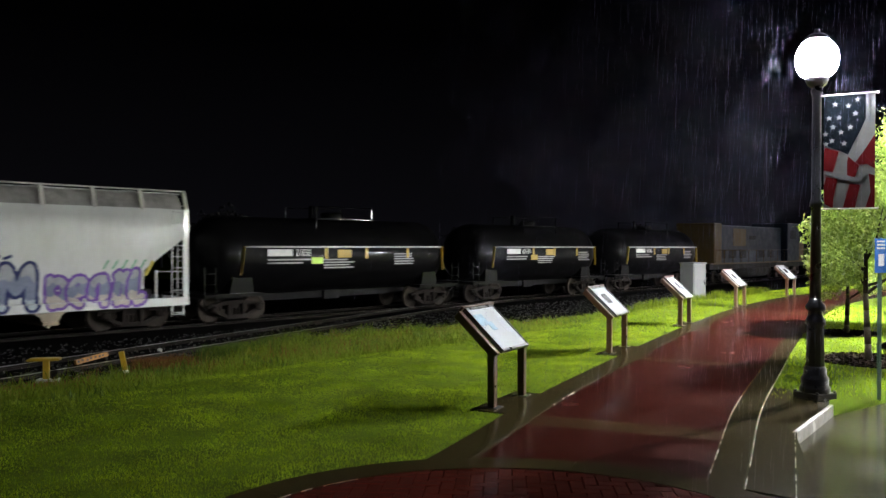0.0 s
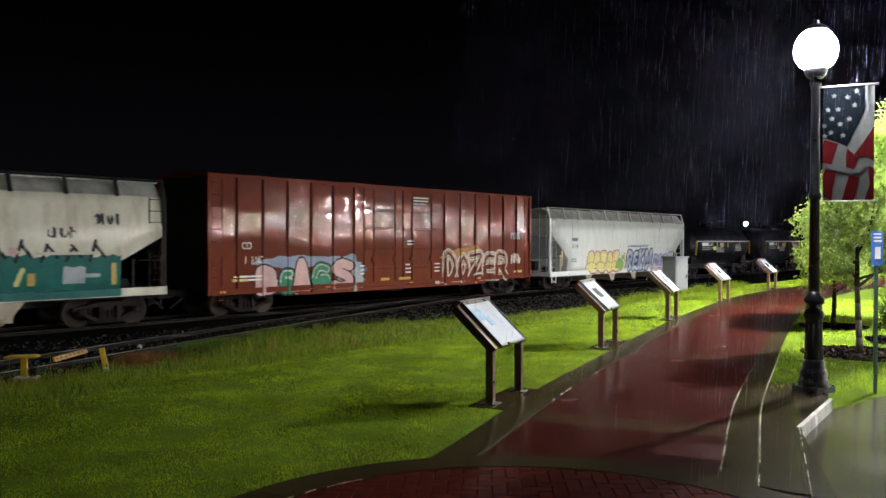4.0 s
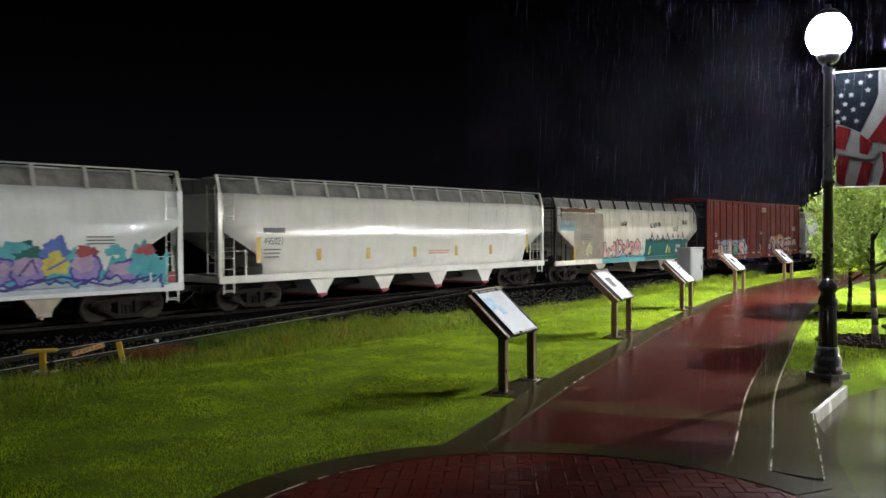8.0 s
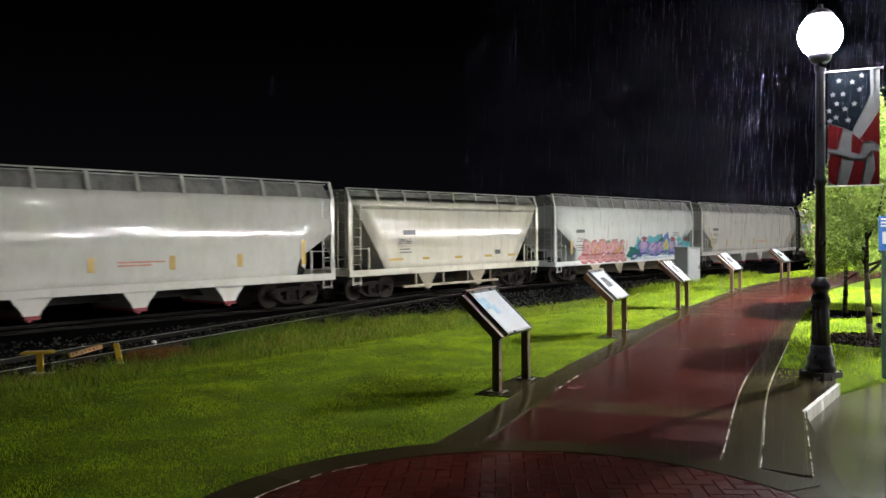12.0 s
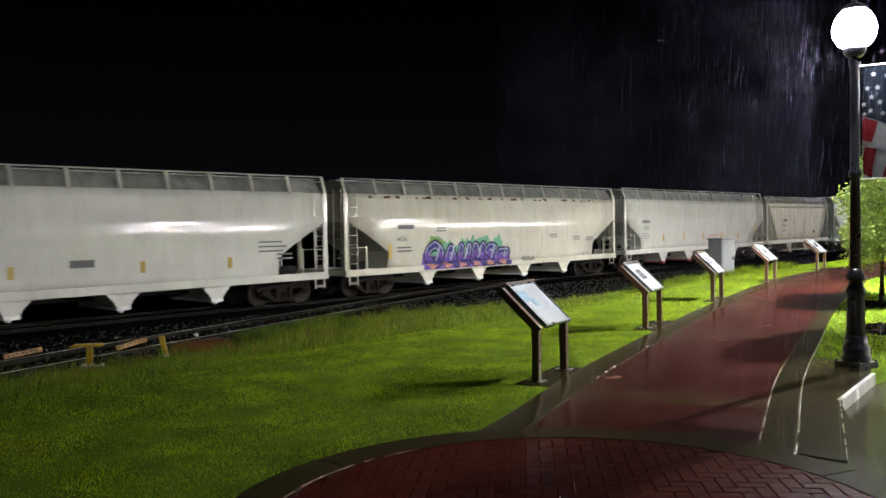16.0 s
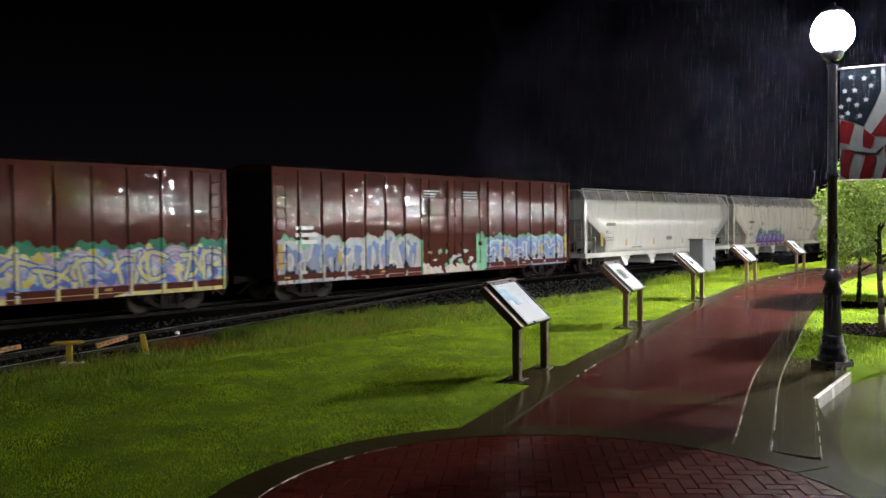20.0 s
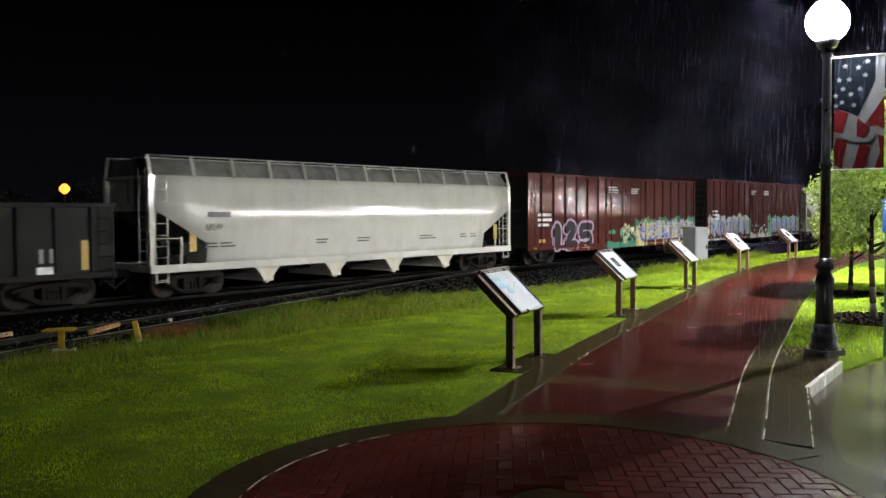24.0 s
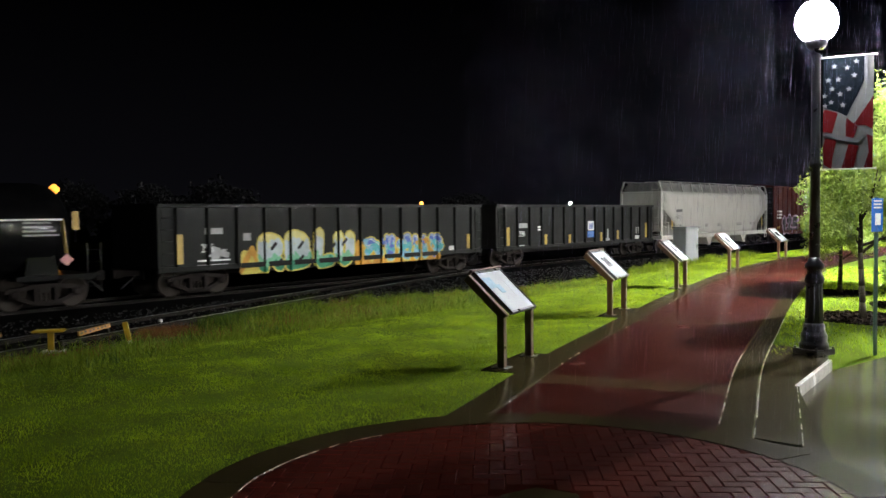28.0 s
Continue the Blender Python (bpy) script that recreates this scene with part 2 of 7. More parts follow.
M = {
    "lawn": material("lawn_soil", (0.040, 0.062, 0.006), 0.9, vary=0.5, scale=1.2, fine=40, bump=0.6, dirt=(0.030, 0.034, 0.008), dirt_amount=0.5, spec=0.0),
    "grass": material("grass_blades", (0.200, 0.265, 0.011), 0.7, vary=0.6, scale=1.6, fine=7, spec=0.0, dirt=(0.048, 0.090, 0.006), dirt_amount=0.85, dirt_scale=0.9),
    "weed": material("tall_grass", (0.094, 0.126, 0.010), 0.6, vary=0.6, scale=0.6, fine=7, spec=0.0),
    "weed_light": material("feathery_grass", (0.118, 0.155, 0.020), 0.6, vary=0.5, scale=0.8, fine=7, spec=0.0),
    "weed_dry": material("dry_weeds", (0.13, 0.055, 0.020), 0.7, vary=0.5, scale=2, fine=9, spec=0.1),
    "ballast": material("ballast_stone", (0.015, 0.0145, 0.014), 0.35, vary=0.5, scale=5, fine=30, bump=0.8, spec=0.3),
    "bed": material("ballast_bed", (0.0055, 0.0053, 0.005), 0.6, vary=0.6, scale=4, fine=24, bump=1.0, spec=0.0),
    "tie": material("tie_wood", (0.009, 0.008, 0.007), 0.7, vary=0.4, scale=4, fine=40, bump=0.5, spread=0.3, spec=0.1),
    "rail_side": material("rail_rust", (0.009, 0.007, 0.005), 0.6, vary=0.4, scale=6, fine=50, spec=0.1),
    "rail": material("rail_steel", (0.48, 0.47, 0.45), 0.36, 0.9, vary=0.25, scale=8, fine=60),
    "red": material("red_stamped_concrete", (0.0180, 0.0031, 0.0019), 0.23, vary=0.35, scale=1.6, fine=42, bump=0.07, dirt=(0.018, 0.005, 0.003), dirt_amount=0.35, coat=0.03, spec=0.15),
    "brick": material("red_paver", (0.033, 0.0058, 0.0035), 0.22, vary=0.2, scale=5, fine=60, bump=0.1, spread=0.15, coat=0.20, coat_rough=0.12, spec=0.30),
    "joint": material("paver_joint_sand", (0.019, 0.0038, 0.0026), 0.9, vary=0.3, scale=9, fine=70, spec=0.0),
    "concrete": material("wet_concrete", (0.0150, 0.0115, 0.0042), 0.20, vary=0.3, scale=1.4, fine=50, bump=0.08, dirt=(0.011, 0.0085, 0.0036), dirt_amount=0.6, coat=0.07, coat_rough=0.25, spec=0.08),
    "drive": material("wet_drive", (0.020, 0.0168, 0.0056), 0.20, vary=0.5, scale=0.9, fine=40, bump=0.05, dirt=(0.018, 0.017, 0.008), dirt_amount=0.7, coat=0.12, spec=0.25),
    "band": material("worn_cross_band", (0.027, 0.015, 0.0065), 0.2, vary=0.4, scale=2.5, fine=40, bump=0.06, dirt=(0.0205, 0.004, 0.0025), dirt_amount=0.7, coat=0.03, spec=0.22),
    # Pale base stands for light on the kerb face and glints on joints.
    "kerb": material("kerb_concrete_lit", (0.50, 0.49, 0.45), 0.25, vary=0.3, scale=4, fine=60, bump=0.15, coat=0.6),
    "mulch": material("mulch", (0.008, 0.006, 0.0045), 0.9, vary=0.6, scale=9, fine=50, bump=1.0, spec=0.0),
    "bark": material("bark", (0.032, 0.026, 0.017), 0.85, vary=0.4, scale=10, fine=60, bump=0.6, spec=0.1),
    "leaf": material("leaf", (0.215, 0.285, 0.055), 0.5, vary=0.4, scale=2.5, fine=14, spec=0.25),
    "leaf_dark": material("leaf_dark", (0.045, 0.078, 0.010), 0.55, vary=0.4, scale=2.5, fine=14, spec=0.1),
    "black": material("black_iron", (0.006, 0.006, 0.008), 0.32, 0.0, vary=0.3, scale=9, fine=80, coat=0.5, spec=0.4),
    "wood": material("brown_post", (0.036, 0.014, 0.007), 0.35, vary=0.3, scale=6, fine=50, bump=0.15, coat=0.2),
    "panel": material("panel_print", (0.27, 0.28, 0.285), 0.15, vary=0.06, scale=3, fine=30, coat=0.4),
    "ink": material("panel_ink", (0.25, 0.27, 0.29), 0.2, vary=0.2, scale=20, fine=90),
    "ink_blue": material("panel_blue", (0.17, 0.235, 0.28), 0.2, vary=0.2, scale=20, fine=90),
    "ink_dark": material("panel_photo", (0.08, 0.08, 0.085), 0.2, vary=0.5, scale=18, fine=60),
    "white": material("hopper_white", (0.60, 0.59, 0.535), 0.15, vary=0.05, scale=0.6, fine=5, dirt=(0.42, 0.39, 0.31), dirt_amount=0.4, spec=0.20, coat=0.7, runs=0.032, coat_rough=0.05, drawn=1.0),
    "white2": material("hopper_grey", (0.58, 0.60, 0.575), 0.15, vary=0.05, scale=0.6, fine=5, dirt=(0.40, 0.40, 0.36), dirt_amount=0.4, spec=0.10, coat=0.45, runs=0.032, coat_rough=0.05, drawn=1.0),
    "cream": material("hopper_cream", (0.63, 0.60, 0.50), 0.15, vary=0.06, scale=0.6, fine=5, dirt=(0.40, 0.33, 0.22), dirt_amount=0.45, spec=0.14, coat=0.7, runs=0.032, coat_rough=0.05, drawn=1.0),
    "rusty": material("hopper_rusty", (0.56, 0.54, 0.45), 0.20, vary=0.12, scale=0.6, fine=6, dirt=(0.30, 0.23, 0.14), dirt_amount=0.7, spec=0.2, coat=0.5, wave=0.22, coat_rough=0.04, drawn=1.0),
    # Roof rails, a duller tone than the sides.
    "rail_paint": material("dull_rail_paint", (0.42, 0.41, 0.37), 0.5, vary=0.2, scale=2, fine=12, spec=0.2),
    "txt_dim": material("stencil_faded", (0.12, 0.12, 0.115), 0.6, vary=0.25, scale=6, fine=40, spec=0.2),
    # Hopper roof: the side paint darkened for its shade, with grime over it.
    "roof_shaded": material("hopper_roof_shaded", (0.24, 0.235, 0.22), 0.6, vary=0.25, scale=0.8, fine=8, dirt=(0.05, 0.045, 0.04), dirt_amount=0.7, spec=0.2),
    "soot": material("near_black_metal", (0.016, 0.015, 0.014), 0.8, vary=0.4, scale=2, fine=14, spec=0.1),
    "box_red": material("boxcar_red", (0.115, 0.0225, 0.0125), 0.6, vary=0.15, scale=0.9, fine=9, dirt=(0.095, 0.021, 0.012), dirt_amount=0.6, coat=0.45, wave=0.30, coat_rough=0.045, spec=0.05),
    "box_maroon": material("boxcar_maroon", (0.066, 0.0150, 0.0108), 0.6, vary=0.15, scale=0.9, fine=9, dirt=(0.052, 0.0125, 0.0095), dirt_amount=0.6, coat=0.36, wave=0.29, coat_rough=0.045, spec=0.05),
    "gon": material("gondola_grey", (0.0085, 0.0092, 0.0085), 0.55, vary=0.35, scale=1.2, fine=9, dirt=(0.020, 0.016, 0.013), dirt_amount=0.4, coat=0.12, spec=0.1),
    "tank": material("tank_black", (0.0028, 0.0028, 0.0032), 0.45, vary=0.3, scale=1.0, fine=8, dirt=(0.007, 0.006, 0.0055), dirt_amount=0.5, coat=0.35, coat_rough=0.06, runs=0.02, spec=0.05),
    "truck": material("truck_iron", (0.011, 0.0085, 0.007), 0.7, vary=0.4, scale=5, fine=30, spec=0.08),
    "wheel": material("wheel_steel", (0.024, 0.019, 0.015), 0.6, 0.0, vary=0.3, scale=6, fine=40, spec=0.1),
    "chute": material("chute_steel", (0.25, 0.215, 0.14), 0.4, vary=0.25, scale=3, fine=20, dirt=(0.12, 0.09, 0.06), dirt_amount=0.8),
    "yellow": material("reflective_yellow", (0.38, 0.24, 0.015), 0.4, vary=0.15, scale=9, fine=60),
    "orange": material("worn_orange", (0.21, 0.10, 0.015), 0.6, vary=0.5, scale=9, fine=40),
    "lime": material("lime_placard", (0.45, 0.75, 0.06), 0.35, vary=0.1, scale=9, fine=60),
    "txt_white": material("stencil_white", (0.65, 0.65, 0.62), 0.4, vary=0.15, scale=6, fine=40),
    "txt_black": material("stencil_black", (0.030, 0.030, 0.030), 0.6, vary=0.2, scale=6, fine=40),
    "txt_grey": material("stencil_grey", (0.26, 0.26, 0.25), 0.4, vary=0.2, scale=6, fine=40),
    "navy": material("banner_navy", (0.003, 0.005, 0.009), 0.8, vary=0.15, scale=8, fine=90, spec=0.05),
    "cloth_red": material("banner_red", (0.085, 0.006, 0.008), 0.8, vary=0.15, scale=8, fine=90, spec=0.05),
    "cloth_white": material("banner_white", (0.14, 0.14, 0.138), 0.8, vary=0.15, scale=8, fine=90, spec=0.05),
    "cloth_shade": material("banner_fold_grey", (0.11, 0.115, 0.12), 0.8, vary=0.1, scale=8, fine=90),
    "blue": material("sign_blue", (0.03, 0.13, 0.42), 0.3, vary=0.1, scale=9, fine=60),
    "green_post": material("green_post", (0.03, 0.07, 0.05), 0.4, vary=0.2, scale=9, fine=60),
    "cabinet": material("cabinet_grey", (0.085, 0.087, 0.086), 0.5, vary=0.1, scale=4, fine=40),
    "loco_blue": material("loco_blue", (0.004, 0.007, 0.014), 0.45, vary=0.2, scale=2, fine=20, spec=0.1),
    "loco_yellow": material("loco_yellow", (0.05, 0.029, 0.004), 0.45, vary=0.2, scale=2, fine=20, spec=0.1),
    "far": material("far_dark", (0.012, 0.012, 0.014), 0.9, vary=0.3, scale=0.2, fine=2),
    # The drops' violet tint stands for the purple glow round the lamp.
    "rain": material("rain_drop", (0.066, 0.062, 0.100), 0.7, vary=0.05, spec=0.05),
    "globe": glow("lamp_globe_glow", (0.94, 0.97, 1.0), 950.0),
    # Added floods, guessed from highlights on the cars; strength set to light them.
    "flood": glow("unseen_flood_glow", (1.0, 0.98, 0.95), 5600.0),
    "street": glow("street_lamp_glow", (0.98, 0.98, 0.98), 92000.0),
    "sodium": glow("sodium_glow", (1.0, 0.36, 0.045), 2.4),
    "green_glow": glow("signal_glow", (0.6, 1.0, 0.7), 12.0),
    "white_glow": glow("far_white_glow", (1.0, 1.0, 0.95), 10.0),
    "amber_glow": glow("far_amber_glow", (1.0, 0.3, 0.05), 8.0),
}
for n, c in {"g_pink": (0.58, 0.29, 0.28), "g_rose": (0.64, 0.40, 0.38), "g_ice": (0.50, 0.58, 0.62), "g_green": (0.035, 0.235, 0.13), "g_teal": (0.012, 0.13, 0.11), "g_aqua": (0.10, 0.42, 0.46), "g_violet": (0.30, 0.24, 0.50),
             "g_indigo": (0.07, 0.05, 0.26), "g_blue": (0.10, 0.16, 0.50), "g_yellow": (0.62, 0.52, 0.10), "g_cream": (0.62, 0.57, 0.30), "g_silver": (0.42, 0.44, 0.46),
             "g_salmon": (0.62, 0.26, 0.18), "g_red": (0.34, 0.07, 0.08), "g_white": (0.60, 0.55, 0.48), "g_black": (0.012, 0.010, 0.014), "g_orange": (0.60, 0.30, 0.04),
             "g_mint": (0.20, 0.50, 0.30), "g_ochre": (0.45, 0.20, 0.05), "g_lilac": (0.45, 0.33, 0.46), "g_rust": (0.15, 0.06, 0.022), "g_taupe": (0.30, 0.265, 0.205), "g_denim": (0.20, 0.28, 0.52), "g_sky": (0.22, 0.46, 0.66), "g_leafgreen": (0.22, 0.40, 0.10), "g_lemon": (0.72, 0.66, 0.26), "g_steel": (0.26, 0.30, 0.40), "g_plum": (0.20, 0.10, 0.42), "g_navy": (0.035, 0.045, 0.15)}.items():
    M[n] = material("spray_" + n[2:], tuple(0.74 * v for v in c), 0.45, vary=0.25, scale=2.5, fine=16, coat=0.1, spec=0.15)

for n in ("leaf", "leaf_dark", "grass", "weed", "weed_light", "weed_dry"):
    thin(M[n], 0.4)


# ---- mesh helpers ----
def box(bm, x0, x1, y0, y1, z0, z1):
    v = [bm.verts.new(c) for c in ((x0, y0, z0), (x1, y0, z0), (x1, y1, z0), (x0, y1, z0), (x0, y0, z1), (x1, y0, z1), (x1, y1, z1), (x0, y1, z1))]
    for f in ((3, 2, 1, 0), (4, 5, 6, 7), (0, 1, 5, 4), (1, 2, 6, 5), (2, 3, 7, 6), (3, 0, 4, 7)):
        bm.faces.new([v[i] for i in f])
    return v


def bar(bm, a, b, r, n=8, r2=None):
    """A round rod from a to b."""
    a, b = Vector(a), Vector(b)
    q = (b - a).to_track_quat("Z", "Y")
    rings = []
    for p, rad in ((a, r), (b, r if r2 is None else r2)):
        rings.append([bm.verts.new(p + q @ Vector((rad * math.cos(2 * math.pi * i / n), rad * math.sin(2 * math.pi * i / n), 0))) for i in range(n)])
    for i in range(n):
        f = bm.faces.new((rings[0][i], rings[0][(i + 1) % n], rings[1][(i + 1) % n], rings[1][i]))
        f.smooth = True
    bm.faces.new(rings[0][::-1])
    bm.faces.new(rings[1])


def beam(bm, a, b, w, h):
    """A square rod from a to b."""
    a, b = Vector(a), Vector(b)
    q = (b - a).to_track_quat("Z", "Y")
    rings = [[bm.verts.new(p + q @ Vector((sx * w / 2, sy * h / 2, 0))) for sx, sy in ((-1, -1), (1, -1), (1, 1), (-1, 1))] for p in (a, b)]
    for i in range(4):
        bm.faces.new((rings[0][i], rings[0][(i + 1) % 4], rings[1][(i + 1) % 4], rings[1][i]))
    bm.faces.new(rings[0][::-1])
    bm.faces.new(rings[1])


def turned(bm, profile, n=20, centre=(0, 0, 0), smooth=True):
    """A body of revolution about z from (radius, height) pairs."""
    rings = [[bm.verts.new((centre[0] + r * math.cos(2 * math.pi * i / n), centre[1] + r * math.sin(2 * math.pi * i / n), centre[2] + z)) for i in range(n)] for r, z in profile]
    for a, b in zip(rings, rings[1:]):
        for i in range(n):
            bm.faces.new((a[i], a[(i + 1) % n], b[(i + 1) % n], b[i])).smooth = smooth
    bm.faces.new(rings[0][::-1])
    bm.faces.new(rings[-1])


def prism(bm, pts, z0, z1):
    """A flat polygon (anticlockwise) given thickness."""
    a = [bm.verts.new((x, y, z0)) for x, y in pts]
    b = [bm.verts.new((x, y, z1)) for x, y in pts]
    n = len(pts)
    for i in range(n):
        bm.faces.new((a[i], a[(i + 1) % n], b[(i + 1) % n], b[i]))
    bm.faces.new(a[::-1])
    bm.faces.new(b)


def upright(bm, pts, y0, y1):
    """A polygon in x and z given thickness across."""
    a = [bm.verts.new((x, y0, z)) for x, z in pts]
    b = [bm.verts.new((x, y1, z)) for x, z in pts]
    n = len(pts)
    for i in range(n):
        bm.faces.new((a[i], a[(i + 1) % n], b[(i + 1) % n], b[i]))
    bm.faces.new(a[::-1])
    bm.faces.new(b)


def mesh_of(name, bm, mat, bevel=0.0):
    if bevel:
        bmesh.ops.bevel(bm, geom=bm.edges[:], offset=bevel, segments=1, affect="EDGES")
    bmesh.ops.recalc_face_normals(bm, faces=bm.faces[:])
    me = bpy.data.meshes.new(name)
    bm.to_mesh(me)
    bm.free()
    for one in mat if isinstance(mat, list) else [mat]:
        me.materials.append(M[one])
    return me


def part(name, bm, mat, parent, label="", bevel=0.0):
    me = bm if isinstance(bm, bpy.types.Mesh) else mesh_of(name, bm, mat, bevel)
    ob = new(name, me)
    ob.parent = parent
    return tagged(ob, label)


def thing(name, m, label, category, group="", kind=""):
    ob = new(name)
    ob.matrix_world = m
    return tagged(ob, label, category, group, kind)


def solid(name, bm, mat, label, category, kind="", bevel=0.0, m=None):
    ob = new(name, mesh_of(name, bm, mat, bevel))
    if m is not None:
        ob.matrix_world = m
    return tagged(ob, label, category, "", kind)


def from_lists(name, verts, faces, mat, smooth=False):
    me = bpy.data.meshes.new(name)
    me.from_pydata(verts, [], faces)
    me.materials.append(M[mat])
    if smooth:
        me.polygons.foreach_set("use_smooth", [True] * len(me.polygons))
    me.update()
    return me

# ---- the plan: path, plaza, kerb and lawn ----
def curve_through(pts, n=12):
    """Points of a smooth line through pts."""
    p = [Vector(pts[0]) * 2 - Vector(pts[1])] + [Vector(q) for q in pts] + [Vector(pts[-1]) * 2 - Vector(pts[-2])]
    out = []
    for i in range(1, len(p) - 2):
        for k in range(n):
            t = k / n
            out.append(0.5 * (2 * p[i] + (p[i + 1] - p[i - 1]) * t + (2 * p[i - 1] - 5 * p[i] + 4 * p[i + 1] - p[i + 2]) * t * t + (3 * p[i] - p[i - 1] - 3 * p[i + 1] + p[i + 2]) * t ** 3))
    return out + [p[-2]]


LEFT = curve_through([(0.15, 6.0), (0.60, 7.05), (1.57, 9.39), (2.86, 12.11), (4.78, 16.07), (7.66, 21.5), (10.2, 25.6), (13.6, 29.9), (20.0, 36.5), (30.0, 45.0)])
SIDE = []
for i, q in enumerate(LEFT):
    d = (LEFT[min(i + 1, len(LEFT) - 1)] - LEFT[max(i - 1, 0)]).normalized()
    SIDE.append(Vector((d.y, -d.x)))


def offset(w, i0=0, i1=None):
    return [LEFT[i] + SIDE[i] * w for i in range(len(LEFT))][i0:i1]


def strip(w0, w1, z0, z1, i0=0, i1=None, ease=0.018):
    """A slab along the path with softly worn upper edges."""
    bm = bmesh.new()
    prof = [(w0, z0), (w0, z1 - 0.010), (w0 + 0.2 * ease, z1 - 0.004), (w0 + 0.5 * ease, z1 - 0.0012), (w0 + ease, z1), (w1 - ease, z1), (w1 - 0.5 * ease, z1 - 0.0012), (w1 - 0.2 * ease, z1 - 0.004), (w1, z1 - 0.010), (w1, z0)]
    lines = [[Vector((q.x, q.y, z)) for q in offset(w, i0, i1)] for w, z in prof]
    rows = [[bm.verts.new(line[k]) for line in lines] for k in range(len(lines[0]))]
    n = len(prof)
    for a, b in zip(rows, rows[1:]):
        for k in range(n):
            f = bm.faces.new((a[k], a[(k + 1) % n], b[(k + 1) % n], b[k]))
            f.smooth = k < n - 1
    bm.faces.new([bm.verts.new(v.co) for v in rows[0]])
    bm.faces.new([bm.verts.new(v.co) for v in rows[-1][::-1]])
    return bm


RING = Vector((0.57, 4.52))
R_IN, R_OUT = 1.79, 2.09
KERB = [Vector(q) for q in ((2.53, 5.60), (3.36, 7.57), (4.30, 8.90), (5.70, 10.02), (8.2, 11.6), (13.0, 13.6), (40.0, 20.0))]
RED_W = 1.75


def right_of_kerb(x, y):
    """How far a place lies on the drive's side of the kerb line; negative on the lawn's side."""
    best = np.full_like(x, 1e9)
    sign = np.full_like(x, -1.0)
    for a, b in zip(KERB, KERB[1:]):
        d = b - a
        k = np.clip(((x - a.x) * d.x + (y - a.y) * d.y) / d.length_squared, 0, 1)
        dx, dy = x - a.x - k * d.x, y - a.y - k * d.y
        r = np.hypot(dx, dy)
        s = np.where(d.x * (y - a.y) - d.y * (x - a.x) < 0, 1.0, -1.0)
        sign = np.where(r < best, s, sign)
        best = np.minimum(best, r)
    return best * sign


def step(v, lo, hi):
    t = np.clip((v - lo) / (hi - lo), 0, 1)
    return t * t * (3 - 2 * t)


def shoulder(a):
    """Where grass gives way to ballast, across the track, at a along it."""
    return 15.1 + 2.4 * step(np.asarray(a, float), 9.4, 12.6) - 2.4 * step(np.asarray(a, float), 16.5, 25.0) + 0.15 * np.sin(np.asarray(a, float) * 1.9)


def land(x, y):
    """Height of the ground."""
    x, y = np.asarray(x, float), np.asarray(y, float)
    a = x * AL.x + y * AL.y
    lat = x * LAT.x + y * LAT.y
    start = 8.6 + np.clip((a - 14) / 14, 0, 1) * 2.2
    edge = shoulder(a)
    z = -0.62 * step(lat, start, start + 5.0) - 0.50 * step(lat, edge - 2.6, edge + 0.6)
    z = z - 0.16 * step(right_of_kerb(x, y), -0.42, -0.04) * step(-y, -60, -30)
    gap = np.interp(y, [q.y for q in LEFT], [q.x for q in LEFT]) - x
    wavy = np.sin(2.1 * x + 0.8 * y + 1.1 * np.sin(1.3 * y)) * np.sin(1.7 * y - 0.9 * x) + 0.6 * np.sin(4.3 * x + 1.9 * np.sin(2.2 * y)) * np.sin(3.7 * y + 0.7 * x)
    z -= (0.022 + 0.016 * wavy) * step(gap, 0.9, 1.9) * step(-lat, -16.0, -12.0) * step(np.hypot(x - RING.x, y - RING.y), 2.3, 3.2)
    z += 0.03 * np.sin(x * 0.9 + 1.3) * np.cos(y * 0.7) * step(lat, 10.8, 13.0) * step(-lat, -22, -18)
    return z


def spaced(spans):
    out = []
    for lo, hi, st in spans:
        out += list(np.arange(lo, hi - 1e-6, st))
    return np.array(out + [spans[-1][1]])


ga = spaced([(-900, -60, 60), (-60, -15, 5), (-15, 45, 0.4), (45, 120, 5), (120, 1200, 90)])
gl = spaced([(-900, -60, 60), (-60, -10, 5), (-10, 30, 0.4), (30, 90, 5), (90, 1500, 90)])
A2, L2 = np.meshgrid(ga, gl, indexing="ij")
GX, GY = A2 * AL.x + L2 * LAT.x, A2 * AL.y + L2 * LAT.y
GZ = land(GX, GY)
nl = len(gl)
verts = np.stack([GX, GY, GZ], -1).reshape(-1, 3).tolist()
faces = [(i * nl + j, (i + 1) * nl + j, (i + 1) * nl + j + 1, i * nl + j + 1) for i in range(len(ga) - 1) for j in range(nl - 1)]
me = from_lists("ground", verts, faces, "lawn", True)
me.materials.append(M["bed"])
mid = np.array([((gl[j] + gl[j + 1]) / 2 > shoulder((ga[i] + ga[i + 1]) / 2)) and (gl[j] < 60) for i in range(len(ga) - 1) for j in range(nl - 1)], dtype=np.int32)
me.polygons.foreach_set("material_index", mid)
tagged(new("ground", me), "wet lawn falling to a dark ballast bed", "ground", kind="structure")

# path: red surface in bays between pale bands, with a concrete border on each side
bays = [(7, 17), (19, 37), (38, 49), (50, 60), (61, 70), (71, 81), (82, len(LEFT) - 1)]
path = tagged(new("path"), "wet red path with pale concrete borders", "path", kind="structure")
